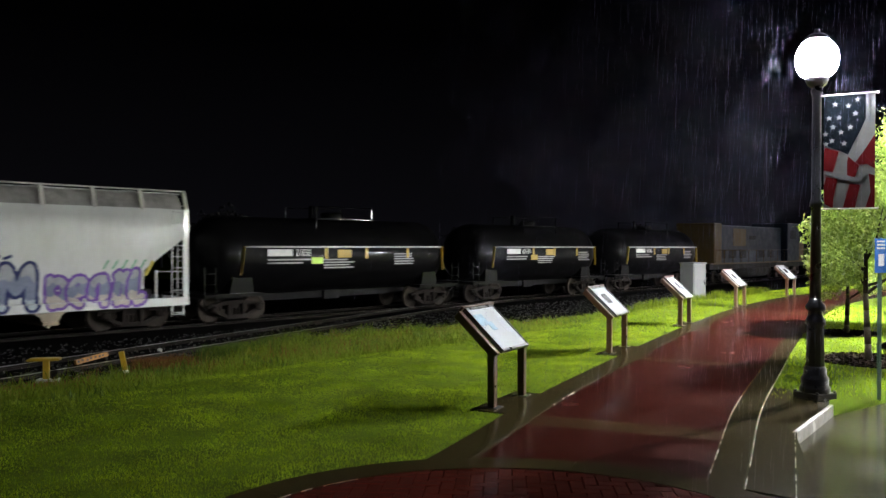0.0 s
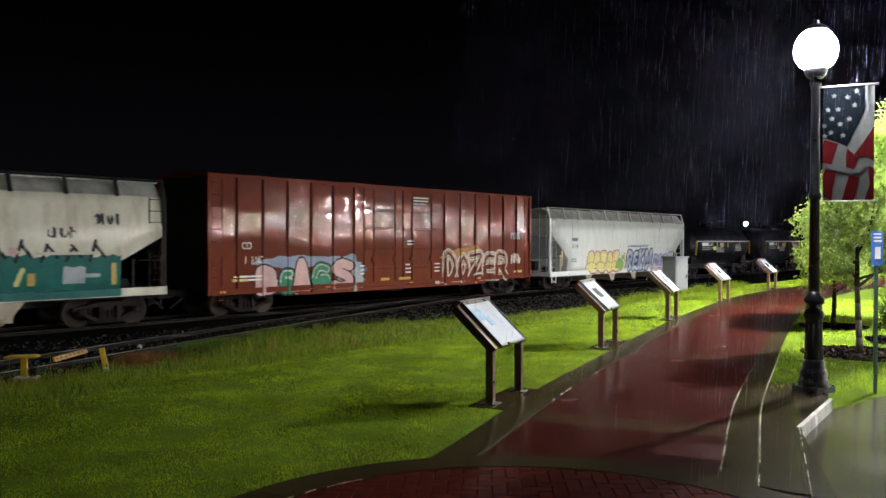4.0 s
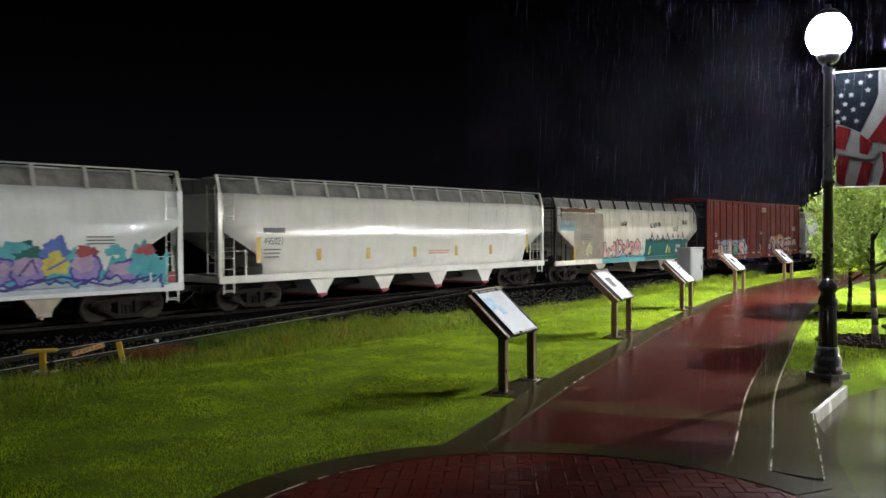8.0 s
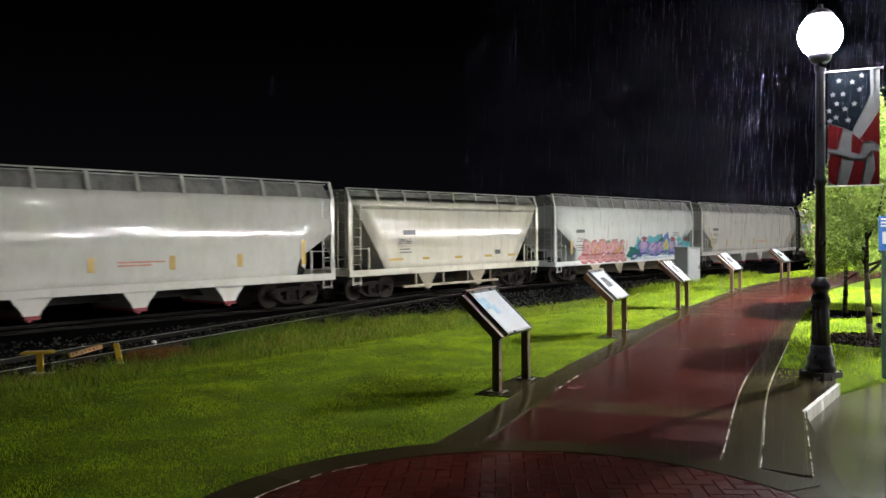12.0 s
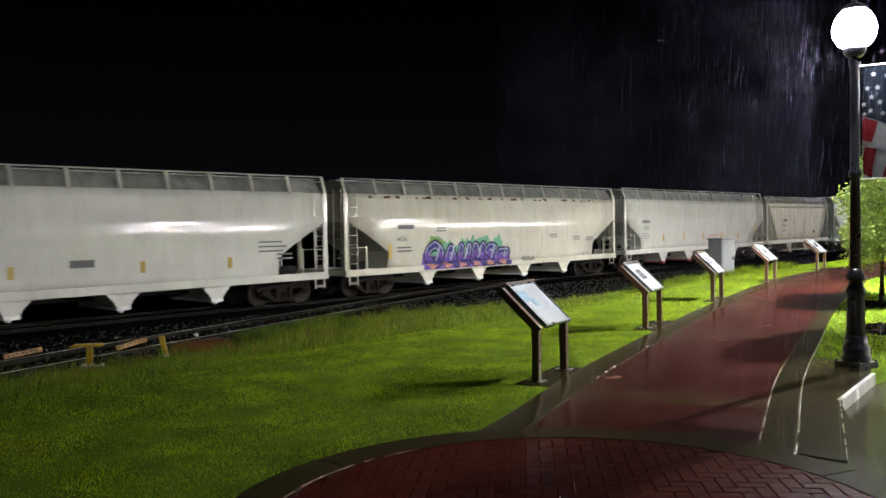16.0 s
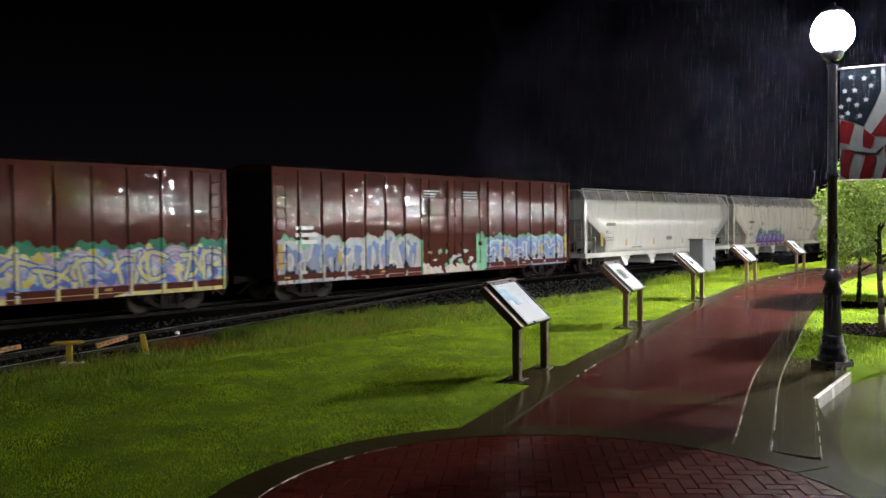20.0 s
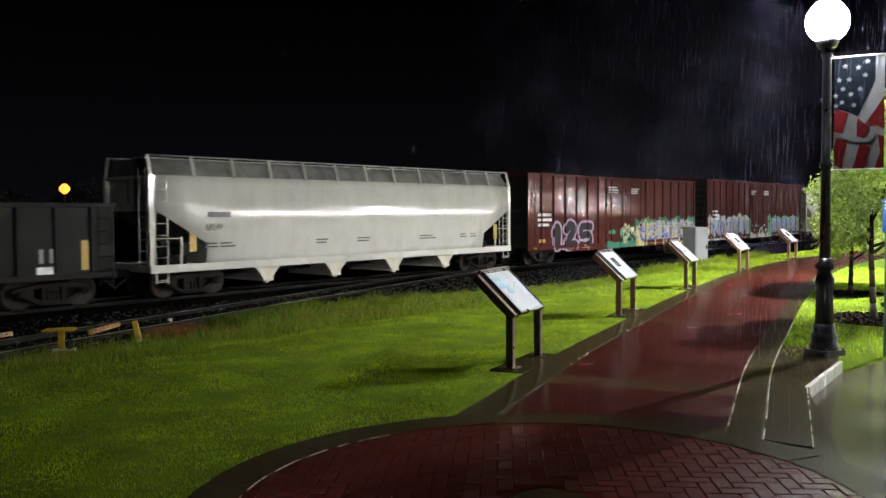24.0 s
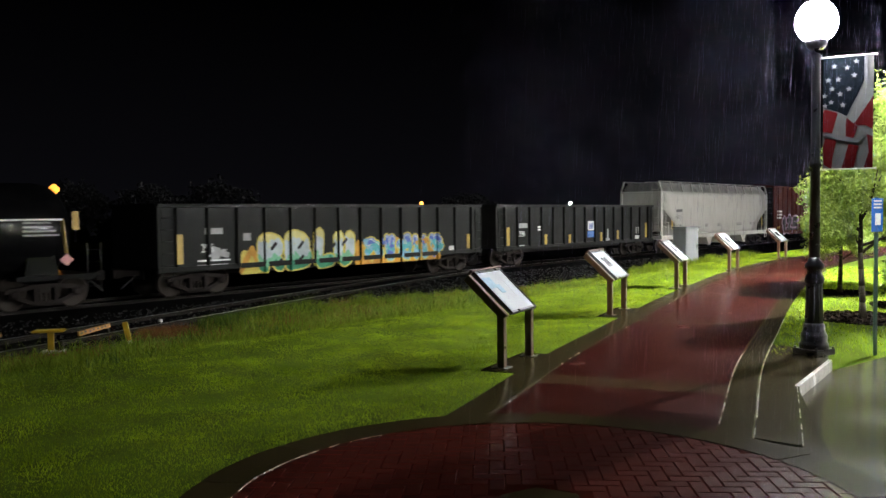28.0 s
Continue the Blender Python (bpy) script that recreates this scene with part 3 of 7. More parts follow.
for k, (i0, i1) in enumerate(bays):
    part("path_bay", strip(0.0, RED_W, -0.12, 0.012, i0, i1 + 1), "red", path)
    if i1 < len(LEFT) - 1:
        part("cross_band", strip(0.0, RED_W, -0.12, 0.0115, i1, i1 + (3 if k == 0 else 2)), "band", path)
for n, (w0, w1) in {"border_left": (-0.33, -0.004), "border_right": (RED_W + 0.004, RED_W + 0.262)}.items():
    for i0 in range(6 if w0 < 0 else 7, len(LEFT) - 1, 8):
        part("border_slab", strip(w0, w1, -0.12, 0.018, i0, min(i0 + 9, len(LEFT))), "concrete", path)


def arc(r, a0, a1, n):
    return [RING + Vector((math.cos(radians(a0 + (a1 - a0) * i / n)), math.sin(radians(a0 + (a1 - a0) * i / n)))) * r for i in range(n + 1)]


# round plaza: concrete ring in segments round herringbone pavers
plaza = tagged(new("plaza"), "round paved plaza with a concrete ring", "pavement", kind="structure")
for a0 in range(0, 360, 24):
    bm = bmesh.new()
    pts = arc(R_OUT, a0 + 0.03, a0 + 23.97, 8) + arc(R_IN, a0 + 23.97, a0 + 0.03, 8)
    prism(bm, [(q.x, q.y) for q in pts], -0.14, 0.024)
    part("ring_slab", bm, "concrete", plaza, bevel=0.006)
bm = bmesh.new()
prism(bm, [(q.x, q.y) for q in arc(R_IN - 0.004, 0, 354, 59)], -0.14, 0.0165)
part("paver_bed", bm, "joint", plaza)
bm = bmesh.new()
prism(bm, [(0.57 + 0.26 * math.cos(radians(a)), 4.50 + 0.26 * math.sin(radians(a))) for a in range(30, 390, 60)], 0.0, 0.028)
part("centre_stone", bm, "concrete", plaza, bevel=0.006)

# lamp island between the path and the kerb, and the kerb itself
bm = bmesh.new()
inner = [p for p in offset(RED_W + 0.268) if 5.75 < p.y < 10.2]
prism(bm, [(p.x, p.y) for p in reversed(inner)] + [(2.498, 5.614), (3.328, 7.584), (3.323, 7.597), (4.263, 8.927), (4.55, 9.55)], -0.14, 0.016)
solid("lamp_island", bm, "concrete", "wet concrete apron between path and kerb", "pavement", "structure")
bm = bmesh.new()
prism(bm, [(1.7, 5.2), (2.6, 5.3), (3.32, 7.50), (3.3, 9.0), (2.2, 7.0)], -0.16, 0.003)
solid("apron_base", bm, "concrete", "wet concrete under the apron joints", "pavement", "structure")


def glint_bead(pts, z, breaks, seed, w=0.0042):
    """A thin pale bead along a joint, broken here and there, standing for a wet glint."""
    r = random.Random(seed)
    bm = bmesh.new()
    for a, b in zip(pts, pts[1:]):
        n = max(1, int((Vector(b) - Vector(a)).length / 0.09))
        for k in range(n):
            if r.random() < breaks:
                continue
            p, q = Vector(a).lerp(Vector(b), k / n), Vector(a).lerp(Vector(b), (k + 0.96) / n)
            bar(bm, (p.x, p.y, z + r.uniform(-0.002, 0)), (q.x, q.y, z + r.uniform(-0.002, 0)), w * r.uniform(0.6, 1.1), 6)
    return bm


# Glints of the wet joint edges, put in as pale beads.
part("worn_joint", glint_bead([p for p in offset(RED_W + 0.001) if 6.1 < p.y < 9.6], 0.015, 0.35, 1, 0.004), "kerb", path, "pale bead standing for the wet glint on a joint")
part("worn_joint", glint_bead([p for p in offset(RED_W + 0.265) if 5.6 < p.y < 12.5], 0.017, 0.10, 2, 0.005), "kerb", path, "pale bead standing for the wet glint on a joint")
part("worn_joint", glint_bead([p for p in offset(-0.002) if 8.6 < p.y < 9.8], 0.015, 0.50, 3, 0.004), "kerb", path, "pale bead standing for the wet glint on a joint")
part("worn_joint", glint_bead([RING + Vector((math.cos(radians(q)), math.sin(radians(q)))) * (R_IN - 0.002) for q in range(118, 196, 3)], 0.019, 0.30, 4, 0.0038), "kerb", plaza, "pale bead standing for the wet glint on a joint")
part("worn_joint", glint_bead([(2.53, 5.60), (3.33, 7.55)], 0.018, 0.15, 5, 0.005), "kerb", path, "pale bead standing for the wet glint on a joint")
kerb = tagged(new("kerb"), "wet concrete kerb, its far stones coloured pale as if lit", "kerb", kind="structure")
for a, b in zip(KERB[:2], KERB[1:3]):
    d = (b - a).normalized()
    s = Vector((d.y, -d.x))
    n = max(1, int((b - a).length / 1.2))
    for i in range(n):
        p, q = a + (b - a) * (i / n) + d * 0.003, a + (b - a) * ((i + 1) / n) - d * 0.003
        bm = bmesh.new()
        first = a.y < 6
        top = 0.020 if first else (0.021 if a.y < 8.5 else -0.02)
        deep = 0.035 if first else 0.045
        prism(bm, [(v.x, v.y) for v in (p - s * deep, p, q, q - s * deep)], -0.3, top)
        # The far stones take the pale colour that stands for light on their face.
        part("kerb_stone", bm, "concrete" if first else "kerb", kerb, bevel=0.006)
bm = bmesh.new()
drive = [(q.x, q.y) for q in KERB] + [(40, -12), (2.70, -12), (2.70, 5.0)]
prism(bm, drive[::-1], -0.25, -0.10)
solid("drive", bm, "drive", "wet concrete drive with standing water", "pavement", "structure")
bm = bmesh.new()
prism(bm, [(-3.0, -12), (2.66, -12), (2.66, 5.0), (2.532, 5.598), (2.45, 5.9), (1.9, 6.2), (1.2, 5.6), (0.57, 2.40), (-1.6, 3.0), (-3.0, 2.4)], -0.14, 0.007)
solid("forecourt", bm, "concrete", "wet concrete forecourt", "pavement", "structure")

# ---- railway: ballast, ties, rails, and a track that branches off ----
def branch(a):
    """How far the branch's near rail lies across, at a along the track."""
    return 24.9 - max(0.0, 34.0 - a) ** 1.15 * 0.166


def rail_mesh(pts, name):
    bm = bmesh.new()
    prof = [(-0.07, 0), (0.07, 0), (0.07, 0.02), (0.012, 0.04), (0.012, 0.12), (0.036, 0.135), (0.036, 0.17), (-0.036, 0.17), (-0.036, 0.135), (-0.012, 0.12), (-0.012, 0.04), (-0.07, 0.02)]
    rows = []
    for a, lat in pts:
        rows.append([bm.verts.new(on_track(a, lat + y, RAIL - 0.17 + z)) for y, z in prof])
    for m, n in zip(rows, rows[1:]):
        for k in range(len(prof)):
            bm.faces.new((m[k], m[(k + 1) % len(prof)], n[(k + 1) % len(prof)], n[k])).material_index = 0 if k == 6 else 1
    bm.faces.new(rows[0])
    bm.faces.new(rows[-1][::-1])
    return mesh_of(name, bm, ["rail", "rail_side"])


track = tagged(new("track"), "wet railway track on dark ballast", "track", kind="structure")
for lat in (TRACK - 0.75, TRACK + 0.75):
    part("rail", rail_mesh([(-160, lat), (260, lat)], "rail"), None, track)
siding = tagged(new("branch_track"), "rusty branch track curving in at a switch", "track", kind="structure")
for w in (0.0, 1.5):
    part("rail", rail_mesh([(a, min(branch(a) + w, TRACK - 0.85 + w)) for a in range(-30, 35, 2)], "rail"), None, siding)
for z0, cuts in ((-1.35, ((TRACK - 2.4, TRACK + 2.4),)),):
    bm = bmesh.new()
    for lo, hi in cuts:
        v = [bm.verts.new(on_track(a, l, z)) for a in (-160, 260) for l, z in ((lo - 0.8, -1.36), (lo + 0.5, RAIL - 0.19), (hi - 0.5, RAIL - 0.19), (hi + 0.8, -1.36))]
        for k in range(3):
            bm.faces.new((v[k], v[k + 1], v[k + 5], v[k + 4]))
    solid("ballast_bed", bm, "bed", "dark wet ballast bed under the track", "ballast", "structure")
tie = bmesh.new()
box(tie, -0.115, 0.115, -1.3, 1.3, -0.16, 0.0)
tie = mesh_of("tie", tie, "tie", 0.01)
for i in range(110):
    ob = part("tie", tie, None, track)
    ob.matrix_world = Matrix.Translation(on_track(-10 + i * 0.55, TRACK + random.uniform(-0.04, 0.04), RAIL - 0.172)) @ pose(0, 0, 0, 0, 0, 90 - HEAD + random.uniform(-1, 1))
for i in range(70):
    a = -6 + i * 0.55
    ob = part("tie", tie, None, siding)
    ob.matrix_world = Matrix.Translation(on_track(a, branch(a) + 0.75, RAIL - 0.176 - 0.004 * (i % 2))) @ pose(0, 0, 0, 0, 0, 90 - HEAD + 9 + random.uniform(-1, 1))

# loose stones of the ballast
rng = np.random.default_rng(5)
sv, sf = [], []
for _ in range(9000):
    a = rng.uniform(-4, 46)
    lat = rng.uniform(shoulder(a) - 0.4, TRACK + 0.4)
    q = on_track(a, lat)
    under = abs(lat - TRACK) < 2.6
    z = (RAIL - 0.185 if under else float(land(q.x, q.y)) + 0.01)
    r = rng.uniform(0.02, 0.05)
    k = len(sv)
    o = rng.uniform(-0.4, 0.4, (6, 3)) * r
    for d, e in zip(((1, 0, 0), (-1, 0, 0), (0, 1, 0), (0, -1, 0), (0, 0, 0.8), (0, 0, -0.8)), o):
        sv.append((q.x + d[0] * r + e[0], q.y + d[1] * r + e[1], z + d[2] * r + e[2]))
    for t in ((0, 2, 4), (2, 1, 4), (1, 3, 4), (3, 0, 4), (2, 0, 5), (1, 2, 5), (3, 1, 5), (0, 3, 5)):
        sf.append([k + i for i in t])
tagged(new("ballast_stones", from_lists("ballast_stones", sv, sf, "ballast")), "loose dark wet ballast stones", "stones", kind="stuff")


# ---- grass ----
def blades(name, places, height, width, mat, label, seed, lean=0.5, category="grass", grow=1.0):
    r = np.random.default_rng(seed)
    n = len(places)
    h = height * grow * r.uniform(0.55, 1.25, n)
    turn, tilt, way = r.uniform(0, 2 * np.pi, n), r.uniform(0, lean, n), r.uniform(0, 2 * np.pi, n)
    w = width * r.uniform(0.7, 1.3, n)
    dx, dy = np.cos(turn) * w / 2, np.sin(turn) * w / 2
    z = land(places[:, 0], places[:, 1]) - 0.01
    mx, my = places[:, 0] + np.cos(way) * tilt * h * 0.35, places[:, 1] + np.sin(way) * tilt * h * 0.35
    tx, ty = places[:, 0] + np.cos(way) * tilt * h, places[:, 1] + np.sin(way) * tilt * h
    v = np.stack([np.stack([places[:, 0] - dx, places[:, 1] - dy, z], 1), np.stack([places[:, 0] + dx, places[:, 1] + dy, z], 1),
                  np.stack([mx + dx * 0.8, my + dy * 0.8, z + h * 0.6], 1), np.stack([mx - dx * 0.8, my - dy * 0.8, z + h * 0.6], 1),
                  np.stack([tx, ty, z + h * (1 - 0.3 * tilt)], 1)], 1).reshape(-1, 3)
    me = bpy.data.meshes.new(name)
    base = np.arange(n)[:, None] * 5
    me.vertices.add(5 * n)
    me.vertices.foreach_set("co", v.ravel())
    me.loops.add(7 * n)
    me.loops.foreach_set("vertex_index", (base + np.array([0, 1, 2, 3, 3, 2, 4])).ravel())
    me.polygons.add(2 * n)
    me.polygons.foreach_set("loop_start", (np.arange(n)[:, None] * 7 + np.array([0, 4])).ravel())
    me.update(calc_edges=True)
    me.materials.append(M[mat])
    return tagged(new(name, me), label, category, kind="stuff")


def scatter(n, a0, a1, l0, l1, seed, near=0.0):
    """Places spread over a stretch of the plan, thicker towards the near side when asked."""
    r = np.random.default_rng(seed)
    a, l = r.uniform(a0, a1, n), l0 + (l1 - l0) * r.uniform(0, 1, n) ** (1 + near)
    return np.stack([a * AL.x + l * LAT.x, a * AL.y + l * LAT.y], 1)


EDGE_L = [LEFT[i] - SIDE[i] * 0.35 for i in range(len(LEFT))]


def left_lawn(p):
    """Keeps the places that lie on the lawn between the path and the track."""
    ex, ey = np.array([q.x for q in EDGE_L]), np.array([q.y for q in EDGE_L])
    keep = (p[:, 0] < np.interp(p[:, 1], ey, ex)) & (np.hypot(p[:, 0] - RING.x, p[:, 1] - RING.y) > R_OUT + 0.02)
    return p[keep & ((p[:, 1] > 3.0))]


def right_lawn(p):
    ex, ey = np.array([q.x for q in LEFT]), np.array([q.y for q in LEFT])
    keep = (p[:, 0] > np.interp(p[:, 1], ey, ex) + 2.24) & (right_of_kerb(p[:, 0], p[:, 1]) < -0.12) & (p[:, 1] > 9.3)
    for bx, by, br in BEDS:
        keep &= np.hypot(p[:, 0] - bx, p[:, 1] - by) > br
    return p[keep]


BEDS = [(6.45, 12.45, 0.78), (7.95, 16.3, 0.62), (8.2, 13.9, 0.8)]
SIGNS = [((0.68, 8.70), (1.05, 9.42)), ((2.75, 13.12), (3.16, 13.95)), ((5.13, 17.70), (5.52, 18.40)), ((8.12, 23.0), (8.60, 23.70)), ((11.70, 28.4), (12.22, 29.05))]


def off_pads(p):
    """Keeps the places that lie clear of the pads under the signs."""
    keep = np.ones(len(p), bool)
    for a, b in SIGNS:
        d = (Vector(b) - Vector(a)).normalized()
        u = (p[:, 0] - a[0]) * d.x + (p[:, 1] - a[1]) * d.y
        v = (p[:, 0] - a[0]) * d.y - (p[:, 1] - a[1]) * d.x
        keep &= ~((u > -0.22) & (u < (Vector(b) - Vector(a)).length + 0.22) & (v > -0.18) & (v < 0.6))
    return p[keep]


def along_across(p):
    return p @ np.array([AL.x, AL.y]), p @ np.array([LAT.x, LAT.y])


def tufts(n, per, a0, a1, l0, l1, seed, spread=0.10):
    """Places gathered in tufts."""
    r = np.random.default_rng(seed)
    c = scatter(n, a0, a1, l0, l1, seed)
    return np.repeat(c, per, 0) + r.normal(0, spread, (n * per, 2)) * np.repeat(r.uniform(0.4, 1.6, n), per)[:, None]


def mown(p, seed):
    """Keeps the places on the mown side, thinning out towards the bank."""
    a_, l_ = along_across(p)
    edge = 7.8 - 1.4 * step(-a_, -8, -3) + np.clip((a_ - 14) / 14, 0, 1) * 2.2
    return p[l_ < edge + np.random.default_rng(seed).uniform(0, 3.2, len(p))]


p = mown(off_pads(left_lawn(scatter(420000, 0.5, 15, 2.0, 11.5, 1))), 31)
blades("lawn_grass", p, 0.032, 0.0040, "grass", "short wet mown lawn grass", 2, 1.1)
p = mown(off_pads(left_lawn(scatter(110000, 15, 46, 4.0, 13.0, 3))), 32)
blades("lawn_grass", p, 0.045, 0.010, "grass", "short wet mown lawn grass", 4, 1.1)
p = right_lawn(scatter(70000, 8, 26, -4.0, 8.0, 5))
blades("lawn_grass", p, 0.05, 0.009, "grass", "short wet lawn grass under trees", 6, 1.0)
r = np.random.default_rng(8)


def bank(p, lo=8.9):
    """Keeps the places on the unmown bank, thinning out at its two edges."""
    a_, l_ = along_across(p)
    start = lo - 0.5 - 1.4 * step(-a_, -8, -3) + r.uniform(0, 1.0, len(p)) * 2.6 + np.clip((a_ - 14) / 14, 0, 1) * 2.2
    return left_lawn(p[(l_ > start) & (l_ < shoulder(a_) + r.normal(0, 0.25, len(p)))])


def rise(p):
    """How far the grass has grown: low at the mown edge, patchy beyond it."""
    a_, l_ = along_across(p)
    edge = 8.4 - 1.4 * step(-a_, -8, -3) + np.clip((a_ - 14) / 14, 0, 1) * 2.2
    low = 1 - 0.80 * step(l_, shoulder(a_) - 3.0, shoulder(a_) - 0.9) * (1 - step(a_, 9.4, 11.8))
    clump = np.sin(2.3 * a_ + 1.7 * np.sin(1.9 * l_)) * np.sin(2.9 * l_ - 0.8 * a_) + 0.7 * np.sin(5.1 * a_ + 2.1 * np.sin(4.3 * l_)) * np.sin(4.7 * l_ + 1.3 * a_)
    return low * (0.16 + 0.84 * step(l_, edge, edge + 3.2)) * (1 - 0.40 * step(a_, 12.0, 20.0)) * np.clip(0.78 + 0.55 * clump, 0.22, 1.7)


p = bank(scatter(170000, -6, 32, 6.8, 19.4, 7))
blades("tall_grass", p, 0.22, 0.006, "weed", "unmown wet grass on the bank", 9, 2.0, grow=rise(p))
p = bank(tufts(3000, 20, -6, 32, 7.4, 19.0, 71, 0.15), 9.0)
blades("tall_grass", p, 0.36, 0.0075, "weed_light", "tall feathery wet grass in tufts on the bank", 72, 2.0, grow=rise(p))
p = tufts(560, 60, -4, 32, 14.2, 19.6, 10, 0.14)
a_, l_ = along_across(p)
keep = (np.abs(l_ - shoulder(a_) + 0.5) < 0.8) & (a_ > 11.2) & ((a_ < 14) | (r.uniform(0, 1, len(p)) < 0.4))
blades("tall_grass", left_lawn(p[keep]), 0.40, 0.007, "weed", "tall seeding weeds beside the ballast", 11, 0.6)
p = bank(tufts(170, 46, -3, 18, 8.6, 18.0, 77, 0.15), 8.6)
blades("weeds", p, 0.32, 0.010, "leaf_dark", "dark green weeds scattered over the bank", 78, 1.0, "weeds", rise(p))
p = bank(tufts(240, 26, -3, 20, 10.0, 18.0, 79, 0.16), 9.8)
blades("dry_weeds", p, 0.36, 0.006, "weed_dry", "pale brown seed stalks over the bank", 80, 0.9, "weeds", rise(p))
p = tufts(16, 240, 11.3, 12.8, 16.2, 17.7, 73, 0.15)
blades("weeds", p, 0.36, 0.010, "leaf_dark", "dark green weed clump beside the ballast", 74, 0.9, "weeds")
p = tufts(14, 200, 4.6, 7.8, 12.4, 14.2, 75, 0.18)
blades("weeds", p, 0.24, 0.010, "leaf_dark", "dark green weed clump on the bank", 76, 0.9, "weeds")
p = tufts(20, 170, 9.45, 10.5, 16.1, 16.8, 12, 0.11)
blades("dry_weeds", p, 0.34, 0.010, "weed_dry", "brown dry weeds beside the switch", 13, 1.0, "weeds")
p = tufts(20, 140, 6.0, 7.8, 15.3, 16.2, 14, 0.14)
blades("dry_weeds", p, 0.20, 0.010, "weed_dry", "brown dry weeds beside the switch", 15, 1.0, "weeds")
p = tufts(50, 60, 24, 33, 11.0, 14.8, 16, 0.2)
blades("tall_grass", left_lawn(p), 0.28, 0.012, "weed", "tall weeds round the cabinet", 17, 0.8)

# ---- lamp posts ----
def lamp_post(m):
    ob = thing("lamp_post", m, "black fluted cast-iron lamp post with a lit globe", "lamp post", "lamps along the path")
    bm = bmesh.new()
    box(bm, -0.16, 0.16, -0.16, 0.16, 0.0, 0.07)
    turned(bm, [(0.155, 0.06), (0.16, 0.12), (0.14, 0.15), (0.145, 0.22), (0.12, 0.26), (0.115, 0.33), (0.10, 0.36)], 24)
    part("base", bm, "black", ob, bevel=0.006)
    bm = bmesh.new()
    turned(bm, [(0.098, 0.33), (0.085, 0.80), (0.105, 0.82), (0.105, 0.86), (0.085, 0.90), (0.075, 0.95), (0.105, 0.98), (0.105, 1.02), (0.07, 1.06), (0.062, 1.10)], 24)
    shaft = part("lower_shaft", bm, "black", ob)
    for k in range(10):
        a = 2 * math.pi * k / 10
        bm = bmesh.new()
        bar(bm, (0.088 * math.cos(a), 0.088 * math.sin(a), 0.36), (0.078 * math.cos(a), 0.078 * math.sin(a), 0.80), 0.012, 6)
        part("flute", bm, "black", shaft)
    bm = bmesh.new()
    turned(bm, [(0.06, 1.08), (0.052, 2.1), (0.066, 2.12), (0.066, 2.17), (0.05, 2.2), (0.045, 3.33), (0.06, 3.36), (0.06, 3.40), (0.05, 3.43)], 20)
    part("shaft", bm, "black", ob)
    bm = bmesh.new()
    turned(bm, [(0.05, 3.42), (0.10, 3.46), (0.12, 3.51), (0.12, 3.55)], 20)
    part("globe_holder", bm, "black", ob)
    bm = bmesh.new()
    turned(bm, [(0.10, 3.53), (0.17, 3.58), (0.215, 3.66), (0.225, 3.75), (0.205, 3.84), (0.16, 3.91), (0.12, 3.95)], 28)
    part("globe", bm, "globe", ob, "lit white glass globe")
    bm = bmesh.new()
    turned(bm, [(0.125, 3.945), (0.13, 3.97), (0.08, 4.01), (0.03, 4.03), (0.025, 4.07)], 20)
    part("finial", bm, "black", ob)
    for s in (-1, 1):
        for t in (-1, 1):
            bm = bmesh.new()
            bar(bm, (s * 0.14, t * 0.14, 0.07), (s * 0.14, t * 0.14, 0.09), 0.015, 6)
            part("anchor_bolt", bm, "black", ob)
    return ob


LAMP = (4.28, 9.31)
lamp = lamp_post(pose(*LAMP, 0.016, 0, 0, 28))
# Two unseen copies, added further on to light the far path and lawn.
for x, y in ((13.5, 21.6), (24.0, 35.5)):
    copy_thing(lamp, pose(x, y, float(land(x, y)) - 0.003, 0, 0, 28))


# unseen tall street lamp by the drive, placed from the shadows on path and lawn
def street_lamp(m):
    ob = thing("street_lamp", m, "tall black street lamp with a lit flat head, out of view beside the drive", "street lamp", "street lamps of the drive")
    bm = bmesh.new()
    turned(bm, [(0.16, 0.0), (0.16, 0.25), (0.10, 0.32), (0.055, 8.65), (0.02, 8.70)], 18)
    part("pole", bm, "black", ob)
    bm = bmesh.new()
    bar(bm, (0, 0, 8.60), (0, 0.55, 8.75), 0.03, 10)
    part("arm", bm, "black", ob)
    bm = bmesh.new()
    box(bm, -0.30, 0.30, 0.46, 1.10, 8.70, 8.84)
    head = part("head", bm, "black", ob, bevel=0.03)
    bm = bmesh.new()
    turned(bm, [(0.03, 8.40), (0.10, 8.43), (0.13, 8.50), (0.135, 8.695)], 20, (0, 0.78, 0))
    part("lens", bm, "street", head, "lit glass bowl")
    # Unseen shade, added so that less of the light reaches the train.
    bm = bmesh.new()
    ring = [[bm.verts.new((rad * math.cos(2 * math.pi * k / 24), 0.78 + rad * math.sin(2 * math.pi * k / 24), z)) for k in range(24)] for rad, z in ((0.31, 8.335), (0.30, 8.72), (0.29, 8.72), (0.295, 8.335))]
    for q, u in zip(ring, ring[1:] + ring[:1]):
        for k in range(24):
            bm.faces.new((q[k], q[(k + 1) % 24], u[(k + 1) % 24], u[k]))
    part("shade", bm, "black", head, "black shade added to hold the light off the train")
    return ob


tall = street_lamp(pose(12.8, 16.4, float(land(12.8, 16.4)) - 0.003, 0, 0, 40))
# added second lamp, seen nowhere, to light the far train and path
copy_thing(tall, pose(23.5, 32.5, float(land(23.5, 32.5)) - 0.003, 0, 0, 40))

